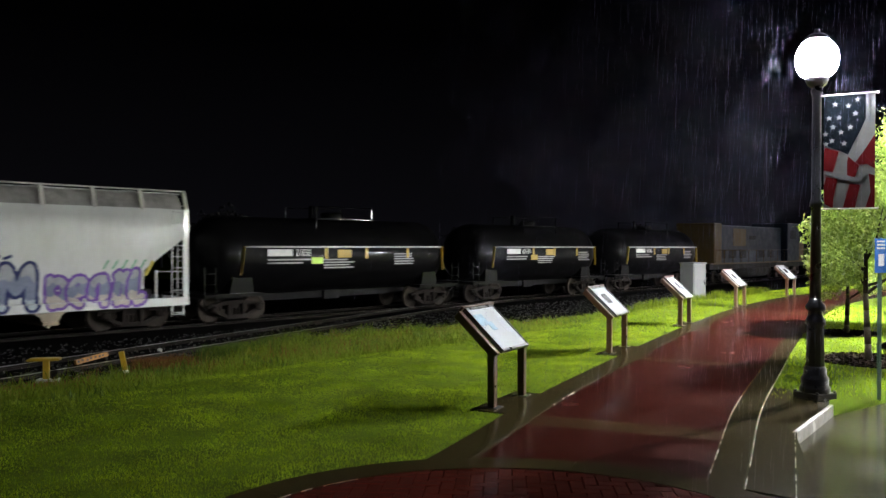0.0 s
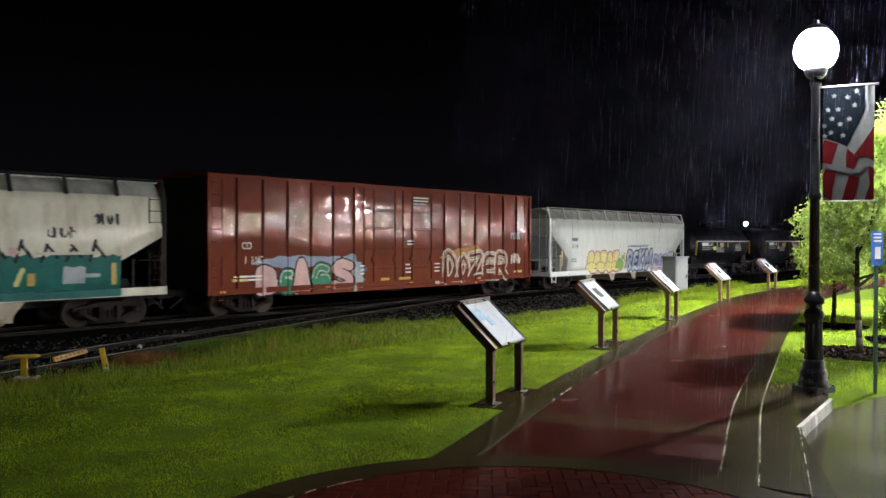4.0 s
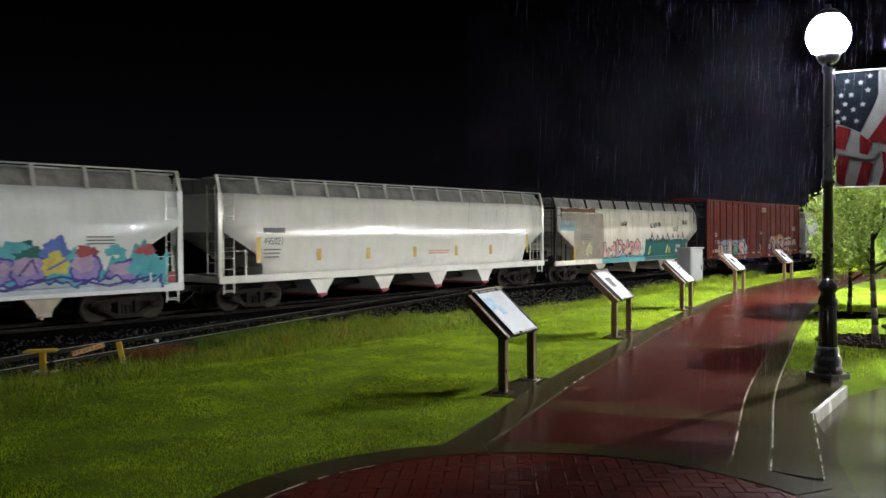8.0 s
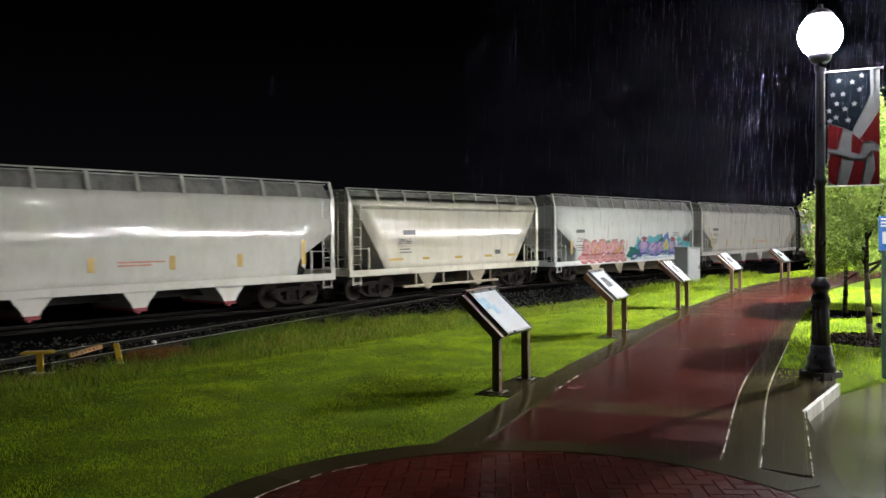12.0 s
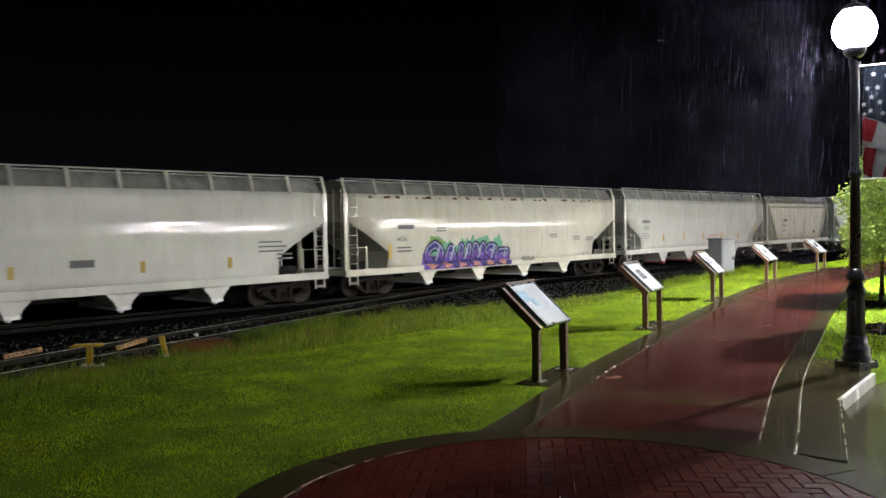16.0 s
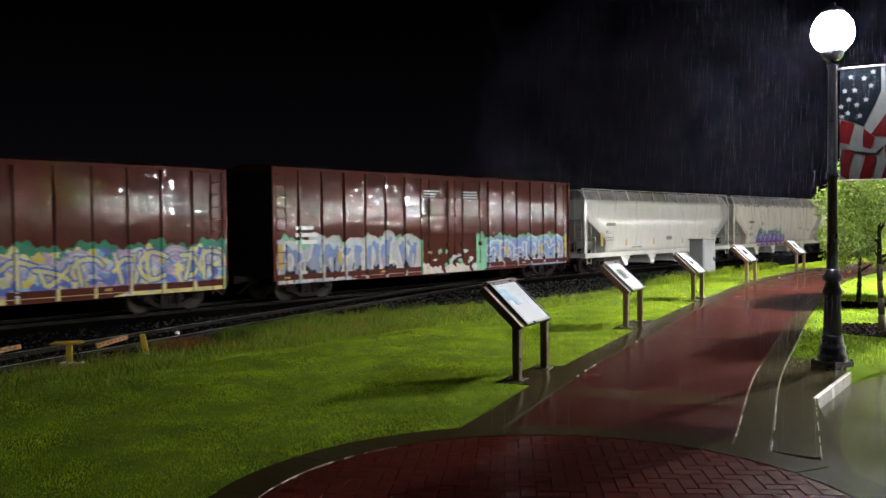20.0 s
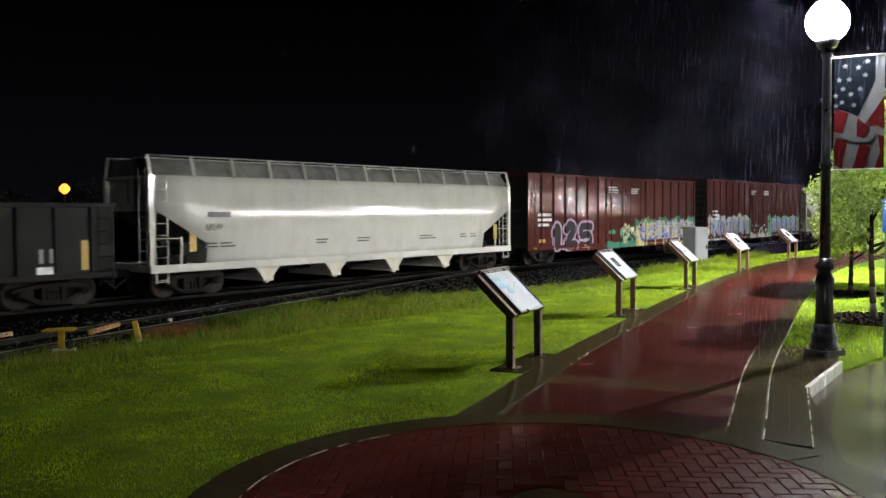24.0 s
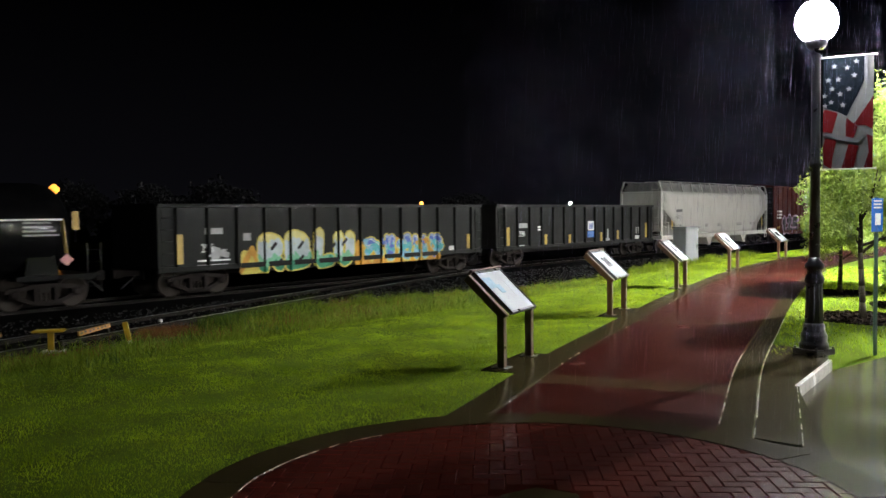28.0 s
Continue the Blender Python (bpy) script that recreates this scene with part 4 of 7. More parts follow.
# unseen floodlights, added in a supposed car park behind and turned to the train
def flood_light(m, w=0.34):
    ob = thing("flood_light", m, "added floodlight out of view on a grey pole, turned to the tracks", "floodlight", "floodlights of the car park")
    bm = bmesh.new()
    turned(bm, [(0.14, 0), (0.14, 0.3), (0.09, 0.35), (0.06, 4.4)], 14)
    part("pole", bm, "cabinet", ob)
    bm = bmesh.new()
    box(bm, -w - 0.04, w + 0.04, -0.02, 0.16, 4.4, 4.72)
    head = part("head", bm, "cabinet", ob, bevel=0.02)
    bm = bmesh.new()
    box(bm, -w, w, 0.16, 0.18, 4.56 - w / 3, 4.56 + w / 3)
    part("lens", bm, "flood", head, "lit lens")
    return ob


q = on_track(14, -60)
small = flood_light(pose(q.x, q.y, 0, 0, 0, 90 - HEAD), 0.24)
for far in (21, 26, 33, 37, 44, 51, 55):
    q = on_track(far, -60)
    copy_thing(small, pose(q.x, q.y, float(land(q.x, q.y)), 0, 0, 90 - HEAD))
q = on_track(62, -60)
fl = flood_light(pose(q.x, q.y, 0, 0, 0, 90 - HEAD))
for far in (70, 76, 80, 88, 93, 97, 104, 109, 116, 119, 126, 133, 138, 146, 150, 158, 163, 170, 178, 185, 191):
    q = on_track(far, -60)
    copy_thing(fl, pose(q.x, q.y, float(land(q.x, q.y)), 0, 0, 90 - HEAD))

# ---- flag banner on the lamp post ----
def banner():
    turn = math.degrees(math.atan2(9.02 - 9.31, 4.80 - 4.28))
    ob = thing("flag_banner", pose(LAMP[0], LAMP[1], 0, 0, 0, turn), "vertical stars-and-stripes banner with painted folds", "banner")
    for z in (3.345, 2.105):
        bm = bmesh.new()
        bar(bm, (0.045, 0, z), (0.60, 0, z), 0.009, 8)
        bar(bm, (0.598, 0, z), (0.612, 0, z), 0.014, 8)
        part("bracket_arm", bm, "kerb", ob)
    x0, x1, z0, z1 = 0.075, 0.575, 2.108, 3.342

    def flat(pts, d):
        bm = bmesh.new()
        a = [(x0 + u * (x1 - x0), z1 - w * (z1 - z0)) for u, w in pts]
        upright(bm, a, -0.002 - d, 0.002 + d)
        return bm
    part("cloth", flat([(0, 0), (1, 0), (1, 1), (0, 1)], 0.0), "cloth_white", ob)
    part("canton", flat([(0, 0), (0.82, 0), (0.82, 0.22), (0.70, 0.34), (0.60, 0.42), (0.48, 0.53), (0.30, 0.49), (0.12, 0.46), (0, 0.45)], 0.002), "navy", ob)
    reds = [[(1.0, 0.36), (1.0, 0.66), (0.86, 0.62), (0.70, 0.62), (0.62, 0.60), (0.82, 0.48)],
            [(0.03, 0.46), (0.30, 0.50), (0.18, 0.68), (0.0, 0.66), (0.0, 0.50)],
            [(0.48, 0.545), (0.62, 0.60), (0.70, 0.63), (0.62, 0.73), (0.46, 0.71), (0.46, 0.60)],
            [(0.05, 0.72), (0.28, 0.74), (0.20, 0.90), (0.18, 1.0), (0.02, 0.96), (0.0, 0.80)],
            [(0.52, 0.78), (0.72, 0.80), (0.62, 1.0), (0.38, 1.0)],
            [(0.88, 0.70), (1.0, 0.72), (1.0, 1.0), (0.82, 1.0), (0.92, 0.86)]]
    for k, pts in enumerate(reds):
        part("red_stripe", flat(pts, 0.002 + 0.0004 * k), "cloth_red", ob)
    for pts in ([(0.0, 0.69), (0.2, 0.68), (0.45, 0.715), (0.62, 0.735), (0.85, 0.70), (0.72, 0.765), (0.5, 0.76), (0.25, 0.735)], [(0.82, 0.0), (0.88, 0.0), (0.9, 0.2), (1.0, 0.26), (0.84, 0.25)]):
        part("painted_fold", flat(pts, 0.0048), "cloth_shade", ob)
    for u, w in ((0.18, 0.28), (0.16, 0.40), (0.34, 0.33), (0.40, 0.43), (0.52, 0.29), (0.10, 0.20), (0.30, 0.20), (0.62, 0.17), (0.48, 0.10), (0.22, 0.08), (0.66, 0.05), (0.03, 0.34), (0.04, 0.43)):
        c = [(x0 + u * (x1 - x0), z1 - w * (z1 - z0))]
        bm = bmesh.new()
        pts = [(c[0][0] + (0.034 if k % 2 == 0 else 0.014) * math.sin(math.pi * k / 5), c[0][1] + (0.034 if k % 2 == 0 else 0.014) * math.cos(math.pi * k / 5)) for k in range(10)]
        upright(bm, pts, -0.0055, 0.0055)
        part("star", bm, "cloth_white", ob)


banner()


# ---- interpretive signs along the path ----
def wayside(a, b, k):
    a, b = Vector(a), Vector(b)
    d = (b - a).normalized()
    rz = math.degrees(math.atan2(d.y, d.x))
    w = (b - a).length
    z = float(land((a.x + b.x) / 2, (a.y + b.y) / 2))
    ob = thing("interpretive_sign", pose(a.x, a.y, z, 0, 0, rz), "slanted interpretive panel on two brown posts beside the path", "sign", "signs along the path")
    for x in (0.0, w):
        bm = bmesh.new()
        box(bm, x - 0.04, x + 0.04, -0.04, 0.04, 0.0, 0.60)
        part("post", bm, "wood", ob, bevel=0.006)
        bm = bmesh.new()
        box(bm, x - 0.09, x + 0.09, -0.09, 0.09, 0.0, 0.022)
        part("base_plate", bm, "black", ob, bevel=0.004)
        bm = bmesh.new()
        beam(bm, (x, -0.045, 0.545), (x, 0.40, 0.965), 0.082, 0.085)
        part("arm", bm, "wood", ob, bevel=0.006)
    tilt = math.atan2(0.42, 0.445)

    def slope(u, v, h):
        """A place on the slanted face: u along, v up the slope, h out of it."""
        return Vector((u, -0.045 + v * math.cos(tilt) - h * math.sin(tilt), 0.56 + v * math.sin(tilt) + h * math.cos(tilt)))

    def slab(u0, u1, v0, v1, h0, h1):
        bm = bmesh.new()
        c = [slope(u, v, h) for h in (h0, h1) for u, v in ((u0, v0), (u1, v0), (u1, v1), (u0, v1))]
        vs = [bm.verts.new(q) for q in c]
        for f in ((3, 2, 1, 0), (4, 5, 6, 7), (0, 1, 5, 4), (1, 2, 6, 5), (2, 3, 7, 6), (3, 0, 4, 7)):
            bm.faces.new([vs[i] for i in f])
        return bm
    lo, hi, u0, u1 = -0.02, 0.60, 0.045, w - 0.045
    part("frame", slab(u0 - 0.045, u1 + 0.045, hi, hi + 0.025, 0.0, 0.08), "wood", ob, bevel=0.004)
    for f0, f1, v0, v1 in ((u0, u1, lo, lo + 0.028), (u0, u1, hi - 0.028, hi), (u0, u0 + 0.024, lo + 0.028, hi - 0.028), (u1 - 0.024, u1, lo + 0.028, hi - 0.028)):
        part("frame", slab(f0, f1, v0, v1, 0.03, 0.072), "black", ob, "black inner edge", bevel=0.003)
    part("panel", slab(u0, u1, lo, hi, 0.035, 0.06), "panel", ob, "pale printed panel", bevel=0.002)
    part("masthead", slab(u0 + 0.024, u1 - 0.024, hi - 0.05, hi - 0.028, 0.06, 0.0615), "ink", ob)
    if k == 0:
        part("map_print", slab(u0 + 0.05, u0 + 0.26, 0.34, 0.50, 0.06, 0.0625), "ink_blue", ob)
        part("picture_print", slab(u0 + 0.22, u0 + 0.34, 0.26, 0.38, 0.06, 0.0628), "ink_blue", ob)
        rows = [(0.50, 0.20 + 0.03 * i) for i in range(8)]
    else:
        part("picture_print", slab(u0 + 0.24, u0 + 0.50, 0.24, 0.44, 0.06, 0.0625), "ink_dark", ob)
        rows = [(0.10, 0.06 + 0.03 * i) for i in range(3)] + [(0.54, 0.20 + 0.03 * i) for i in range(7)]
    for x, v in rows:
        part("text_line", slab(u0 + x, min(u0 + x + random.uniform(0.13, 0.2), u1 - 0.03), v, v + 0.012, 0.06, 0.0622), "ink", ob)


for k, (a, b) in enumerate(SIGNS):
    wayside(a, b, k)
    a, b = Vector(a), Vector(b)
    d = (b - a).normalized()
    s = Vector((d.y, -d.x))
    bm = bmesh.new()
    prism(bm, [(v.x, v.y) for v in (a - d * 0.2 - s * 0.16, a - d * 0.2 + s * 0.5, b + d * 0.2 + s * 0.5, b + d * 0.2 - s * 0.16)], -0.12, 0.014)
    solid("sign_pad", bm, "concrete", "wet concrete pad under a sign", "pad", "structure", 0.004)


# ---- trees, mulch beds and shrubs ----
def crown_leaves(centre, radii, n, size, seed, mat="leaf", hollow=0.35):
    r = np.random.default_rng(seed)
    d = r.normal(size=(n, 3))
    d /= np.linalg.norm(d, axis=1)[:, None]
    rad = r.uniform(hollow, 1, n) ** 0.6
    lump = 1 + 0.22 * np.sin(d[:, 0] * 5 + seed) * np.cos(d[:, 1] * 6) + 0.16 * np.sin(d[:, 2] * 9 + d[:, 0] * 7)
    c = np.array(centre) + d * rad[:, None] * lump[:, None] * np.array(radii)
    u = r.normal(size=(n, 3))
    u /= np.linalg.norm(u, axis=1)[:, None]
    w = np.cross(u, r.normal(size=(n, 3)))
    w /= np.linalg.norm(w, axis=1)[:, None]
    s = size * r.uniform(0.6, 1.3, n)[:, None]
    nrm = np.cross(u, w) * s * 0.15
    v = np.stack([c - u * s, c + w * s * 0.5 + nrm, c + u * s, c - w * s * 0.5 + nrm], 1).reshape(-1, 3)
    me = bpy.data.meshes.new("leaves")
    me.vertices.add(4 * n)
    me.vertices.foreach_set("co", v.ravel())
    me.loops.add(6 * n)
    me.loops.foreach_set("vertex_index", (np.arange(n)[:, None] * 4 + np.array([0, 1, 2, 0, 2, 3])).ravel())
    me.polygons.add(2 * n)
    me.polygons.foreach_set("loop_start", np.arange(2 * n) * 3)
    me.update(calc_edges=True)
    me.materials.append(M[mat])
    return me


def tree(x, y, trunk_h, top, spread, n, seed, label):
    z = float(land(x, y))
    ob = thing("tree", pose(x, y, z), label, "tree", "young trees beside the path")
    r = random.Random(seed)
    bm = bmesh.new()
    lean = (r.uniform(-0.012, 0.012), r.uniform(-0.012, 0.012))
    pts = [Vector((lean[0] * k, lean[1] * k, k * trunk_h / 4)) for k in range(5)] + [Vector((lean[0] * 4, lean[1] * 4, trunk_h + (top - trunk_h) * 0.75))]
    rad = [0.06, 0.046, 0.043, 0.04, 0.036, 0.01]
    for a, b, r0, r1 in zip(pts, pts[1:], rad, rad[1:]):
        bar(bm, a, b, r0, 9, r1)
    part("trunk", bm, "bark", ob)
    for k in range(11):
        h = trunk_h * 0.85 + (top - trunk_h) * r.uniform(0.0, 0.6)
        ang = k * 2.4 + r.uniform(-0.3, 0.3)
        end = Vector((math.cos(ang) * spread * r.uniform(0.5, 0.85), math.sin(ang) * spread * r.uniform(0.5, 0.85), h + r.uniform(0.3, 0.8)))
        bm = bmesh.new()
        midp = Vector((end.x * 0.5, end.y * 0.5, h + (end.z - h) * 0.35))
        bar(bm, (lean[0] * 4, lean[1] * 4, h), midp, 0.026, 6, 0.018)
        bar(bm, midp, end, 0.018, 6, 0.006)
        part("limb", bm, "bark", ob)
    for k in range(26):
        ang, h = k * 2.399, r.random()
        rr = spread * (0.30 + 0.5 * r.random()) * (1 - 0.45 * h)
        c = (rr * math.cos(ang), rr * math.sin(ang), trunk_h * 0.92 + 0.25 + (top - trunk_h - 0.4) * h)
        s = spread * r.uniform(0.24, 0.42)
        tagged(part("leaf_clump", crown_leaves(c, (s, s, s * 0.85), n // 26, 0.028, seed * 50 + k), None, ob), kind="stuff")


def mulch_bed(x, y, r0):
    z = float(land(x, y))
    bm = bmesh.new()
    pts = []
    for k in range(30):
        a = 2 * math.pi * k / 30
        pts.append((x + r0 * (1 + 0.05 * math.sin(3 * a + x)) * math.cos(a), y + r0 * (1 + 0.05 * math.sin(3 * a + x)) * math.sin(a)))
    prism(bm, pts, z - 0.06, z + 0.02)
    solid("mulch_bed", bm, "mulch", "dark wet mulch bed round a tree", "mulch bed", "structure")
    r = np.random.default_rng(int(x * 100))
    sv, sf = [], []
    for _ in range(700):
        rr, a = r0 * math.sqrt(r.random()), r.uniform(0, 6.28)
        px_, py_, t, l = x + rr * math.cos(a), y + rr * math.sin(a), r.uniform(0, 3.14), r.uniform(0.02, 0.05)
        k = len(sv)
        dx, dy = math.cos(t) * l, math.sin(t) * l
        sv += [(px_ - dx, py_ - dy, z + 0.02), (px_ - dy * 0.3, py_ + dx * 0.3, z + 0.045), (px_ + dx, py_ + dy, z + 0.03), (px_ + dy * 0.3, py_ - dx * 0.3, z + 0.03)]
        sf.append((k, k + 1, k + 2, k + 3))
    tagged(new("mulch_chips", from_lists("mulch_chips", sv, sf, "mulch")), "loose dark bark chips", "mulch", kind="stuff")


for b in BEDS:
    mulch_bed(*b)
tree(6.45, 12.45, 1.0, 2.9, 1.0, 34000, 1, "young tree with bright green leaves in a mulch bed")
tree(7.95, 16.3, 0.7, 2.7, 0.85, 18000, 2, "small young tree with green leaves in a mulch bed")
tree(9.9, 17.2, 1.2, 4.6, 1.6, 42000, 3, "young tree with bright green leaves on the lawn")
z = float(land(8.2, 13.9))
shrub = thing("shrub", pose(8.2, 13.9, z), "low dark green shrub in a mulch bed", "shrub")
for k in range(7):
    bm = bmesh.new()
    bar(bm, (0, 0, 0), (0.3 * math.cos(k * 0.9), 0.3 * math.sin(k * 0.9), 0.45), 0.012, 6, 0.005)
    part("stem", bm, "bark", shrub)
    tagged(part("leaf_clump", crown_leaves((0.3 * math.cos(k * 0.9), 0.3 * math.sin(k * 0.9), 0.5), (0.35, 0.35, 0.32), 700, 0.04, 90 + k, "leaf_dark"), None, shrub), kind="stuff")

# blue parking sign on a green post
ob = thing("post_sign", pose(5.30, 9.92, float(land(5.30, 9.92)), 0, 0, 8), "small blue and white sign on a thin green post", "sign")
bm = bmesh.new()
box(bm, -0.022, 0.022, -0.012, 0.012, -0.02, 1.92)
part("post", bm, "green_post", ob, bevel=0.003)
bm = bmesh.new()
box(bm, -0.075, 0.075, -0.020, -0.014, 1.50, 1.90)
plate = part("plate", bm, "blue", ob, "blue metal plate", bevel=0.002)
bm = bmesh.new()
box(bm, -0.03, 0.04, -0.0225, -0.020, 1.58, 1.72)
part("symbol", bm, "txt_white", plate)
for z0 in (1.78, 1.82, 1.86):
    bm = bmesh.new()
    box(bm, -0.05, 0.05, -0.0225, -0.020, z0, z0 + 0.018)
    part("text_bar", bm, "txt_white", plate)

# signal cabinet by the track
ob = thing("signal_cabinet", pose(9.3, 31.0, float(land(9.3, 31.0)) - 0.01, 0, 0, 35), "grey steel trackside cabinet among weeds", "cabinet")
bm = bmesh.new()
box(bm, -0.36, 0.36, -0.30, 0.30, 0.0, 1.46)
part("body", bm, "cabinet", ob, bevel=0.015)
bm = bmesh.new()
box(bm, -0.40, 0.40, -0.34, 0.34, 1.46, 1.52)
part("lid", bm, "cabinet", ob, bevel=0.015)
bm = bmesh.new()
box(bm, -0.31, 0.31, -0.318, -0.30, 0.10, 1.40)
door = part("door", bm, "cabinet", ob, bevel=0.006)
bm = bmesh.new()
box(bm, 0.22, 0.25, -0.345, -0.318, 0.7, 0.85)
part("handle", bm, "black", door)

# yellow switch marker, painted plank and leaning post beside the branch track
def at(a, lat, z, rz=0, rx=0, ry=0):
    q = on_track(a, lat)
    return pose(q.x, q.y, z, rx, ry, 90 - HEAD + rz)


def ground_at(a, lat):
    q = on_track(a, lat)
    return float(land(q.x, q.y))


ob = thing("switch_stand", at(7.6, 17.0, ground_at(7.6, 17.0), -40), "yellow painted switch stand with a flat top beside the track", "switch stand")
bm = bmesh.new()
box(bm, -0.06, 0.06, -0.04, 0.04, 0.0, 0.44)
part("stem", bm, "yellow", ob, bevel=0.01)
bm = bmesh.new()
upright(bm, [(-0.34, 0.43), (0.26, 0.44), (0.29, 0.47), (0.24, 0.50), (-0.30, 0.49), (-0.36, 0.46)], -0.10, 0.10)
part("target", bm, "yellow", ob, bevel=0.01)
bm = bmesh.new()
box(bm, -0.18, 0.26, -0.14, 0.14, -0.12, 0.07)
part("base", bm, "txt_grey", ob, bevel=0.02)
bm = bmesh.new()
box(bm, 0.10, 0.24, -0.08, 0.08, 0.07, 0.24)
part("gear_box", bm, "truck", ob, bevel=0.02)
for (a0, l0), (a1, l1), z0 in (((8.75, 18.2), (9.75, 18.7), 0.12), ((6.7, 19.15), (7.6, 19.4), 0.12)):
    d = math.degrees(math.atan2(l1 - l0, a1 - a0))
    half = math.hypot(a1 - a0, l1 - l0) / 2
    am, lm = (a0 + a1) / 2, (l0 + l1) / 2
    ob = thing("painted_plank", at(am, lm, ground_at(am, lm) + z0 + 0.07, d, -12, -3), "worn orange plank with dark patches beside the switch", "plank")
    bm = bmesh.new()
    box(bm, -half, half, -0.03, 0.03, -0.055, 0.055)
    part("board", bm, "orange", ob, bevel=0.01)
    for k in range(7):
        bm = bmesh.new()
        x = -half + 0.07 + (2 * half - 0.14) * k / 7 + random.uniform(0, 0.03)
        z = random.uniform(-0.015, 0.02)
        upright(bm, [(x + 0.045 * math.cos(1.05 * q), z + 0.026 * math.sin(1.05 * q)) for q in range(6)], -0.034, -0.03)
        part("dark_patch", bm, "txt_black", ob)
    for x in (-half + 0.08, half - 0.12):
        bm = bmesh.new()
        box(bm, x, x + 0.08, -0.02, 0.04, -0.40, -0.07)
        part("prop", bm, "tie", ob)
ob = thing("marker_post", at(9.0, 16.4, ground_at(9.0, 16.4), -40, 0, -12), "short leaning yellow marker post with a white foot", "post")
bm = bmesh.new()
box(bm, -0.055, 0.055, -0.03, 0.03, 0.14, 0.54)
part("board", bm, "yellow", ob, bevel=0.008)
bm = bmesh.new()
box(bm, -0.055, 0.055, -0.03, 0.03, -0.1, 0.14)
part("foot", bm, "txt_white", ob, bevel=0.008)
bm = bmesh.new()
turned(bm, [(0.03, 0.0), (0.06, 0.03), (0.07, 0.06), (0.04, 0.10), (0.01, 0.11)], 9)
q = on_track(11.75, 19.85)
solid("white_stone", bm, "txt_white", "pale stone lying on the ballast", "stone", "", 0, pose(q.x, q.y, float(land(q.x, q.y)) - 0.01, 14, 8, 30))

# ---- distance: dark trees, poles and far lights across the tracks ----
def far_light(name, x, y, z, r, mat, label):
    ob = thing(name, pose(x, y, float(land(x, y))), label, "lamp")
    h = z - float(land(x, y))
    bm = bmesh.new()
    bar(bm, (0, 0, -0.3), (0, 0, h - r), 0.12, 8, 0.07)
    part("pole", bm, "far", ob)
    bm = bmesh.new()
    turned(bm, [(r * 0.3, h - r), (r, h - r * 0.3), (r, h + r * 0.3), (r * 0.3, h + r)], 12)
    part("lamp", bm, mat, ob)


far_light("yard_lamp", -37.2, 82.5, 4.4, 0.5, "sodium", "orange sodium yard lamp on a pole")
far_light("far_lamp", -3.0, 190.0, 4.0, 0.40, "amber_glow", "small amber lamp far across the tracks")
far_light("far_lamp", 58.0, 150.0, 4.6, 0.42, "green_glow", "small greenish lamp far across the tracks")
far_light("far_lamp", 29.0, 180.0, 3.6, 0.36, "white_glow", "small white lamp far across the tracks")
for k, (x, y, h, s) in enumerate(((-41, 96, 6.6, 4.0), (-33, 98, 6.2, 4.4), (-25.5, 100, 6.8, 4.2), (-52, 95, 6.0, 4.5), (6, 165, 6.5, 6.0), (-62, 92, 6.4, 4.6))):
    ob = thing("far_tree", pose(x, y, float(land(x, y))), "dark tree silhouette across the tracks at night", "tree")
    bm = bmesh.new()
    bar(bm, (0, 0, -0.2), (0, 0, h * 0.5), 0.2, 8, 0.1)
    part("trunk", bm, "far", ob)
    part("crown", crown_leaves((0, 0, h * 0.6), (s, s, h * 0.42), 2600, 0.28, 200 + k, "far"), None, ob)

# ---- the train ----
def wheel_mesh():
    bm = bmesh.new()
    prof = [(0.10, -0.09), (0.13, -0.085), (0.16, -0.03), (0.36, -0.03), (0.40, -0.075), (0.455, -0.07), (0.455, 0.055), (0.49, 0.06), (0.49, 0.085), (0.40, 0.075), (0.36, 0.03), (0.14, 0.03)]
    turned(bm, prof, 24)
    bmesh.ops.rotate(bm, verts=bm.verts[:], cent=(0, 0, 0), matrix=Matrix.Rotation(math.pi / 2, 3, "X"))
    return mesh_of("wheel", bm, "wheel")


def frame_mesh():
    """A cast side frame: a bowed top bar, a trussed lower bar, two columns and a journal box at each end."""
    bm = bmesh.new()
    for top, low in (([(-1.16, 0.62), (-0.62, 0.70), (-0.30, 0.75), (0.30, 0.75), (0.62, 0.70), (1.16, 0.62)], [(-1.16, 0.50), (-0.62, 0.58), (-0.30, 0.62), (0.30, 0.62), (0.62, 0.58), (1.16, 0.50)]),
                     ([(-1.06, 0.50), (-0.80, 0.46), (-0.34, 0.24), (0.34, 0.24), (0.80, 0.46), (1.06, 0.50)], [(-1.06, 0.38), (-0.80, 0.34), (-0.38, 0.12), (0.38, 0.12), (0.80, 0.34), (1.06, 0.38)])):
        upright(bm, low + top[::-1], -0.08, 0.08)
    for s in (-1, 1):
        box(bm, s * 0.29 - 0.06, s * 0.29 + 0.06, -0.10, 0.10, 0.14, 0.70)
        box(bm, s * 0.90 - 0.15, s * 0.90 + 0.15, -0.11, 0.11, 0.37, 0.60)
    return mesh_of("side_frame", bm, "truck", 0.01)


def spring_mesh():
    bm = bmesh.new()
    for x in (-0.14, 0.0, 0.14):
        turned(bm, [(0.055, 0.20), (0.06, 0.26), (0.05, 0.32), (0.06, 0.38), (0.05, 0.44), (0.055, 0.50)], 10, (x, 0, 0))
    return mesh_of("spring_pack", bm, "truck")


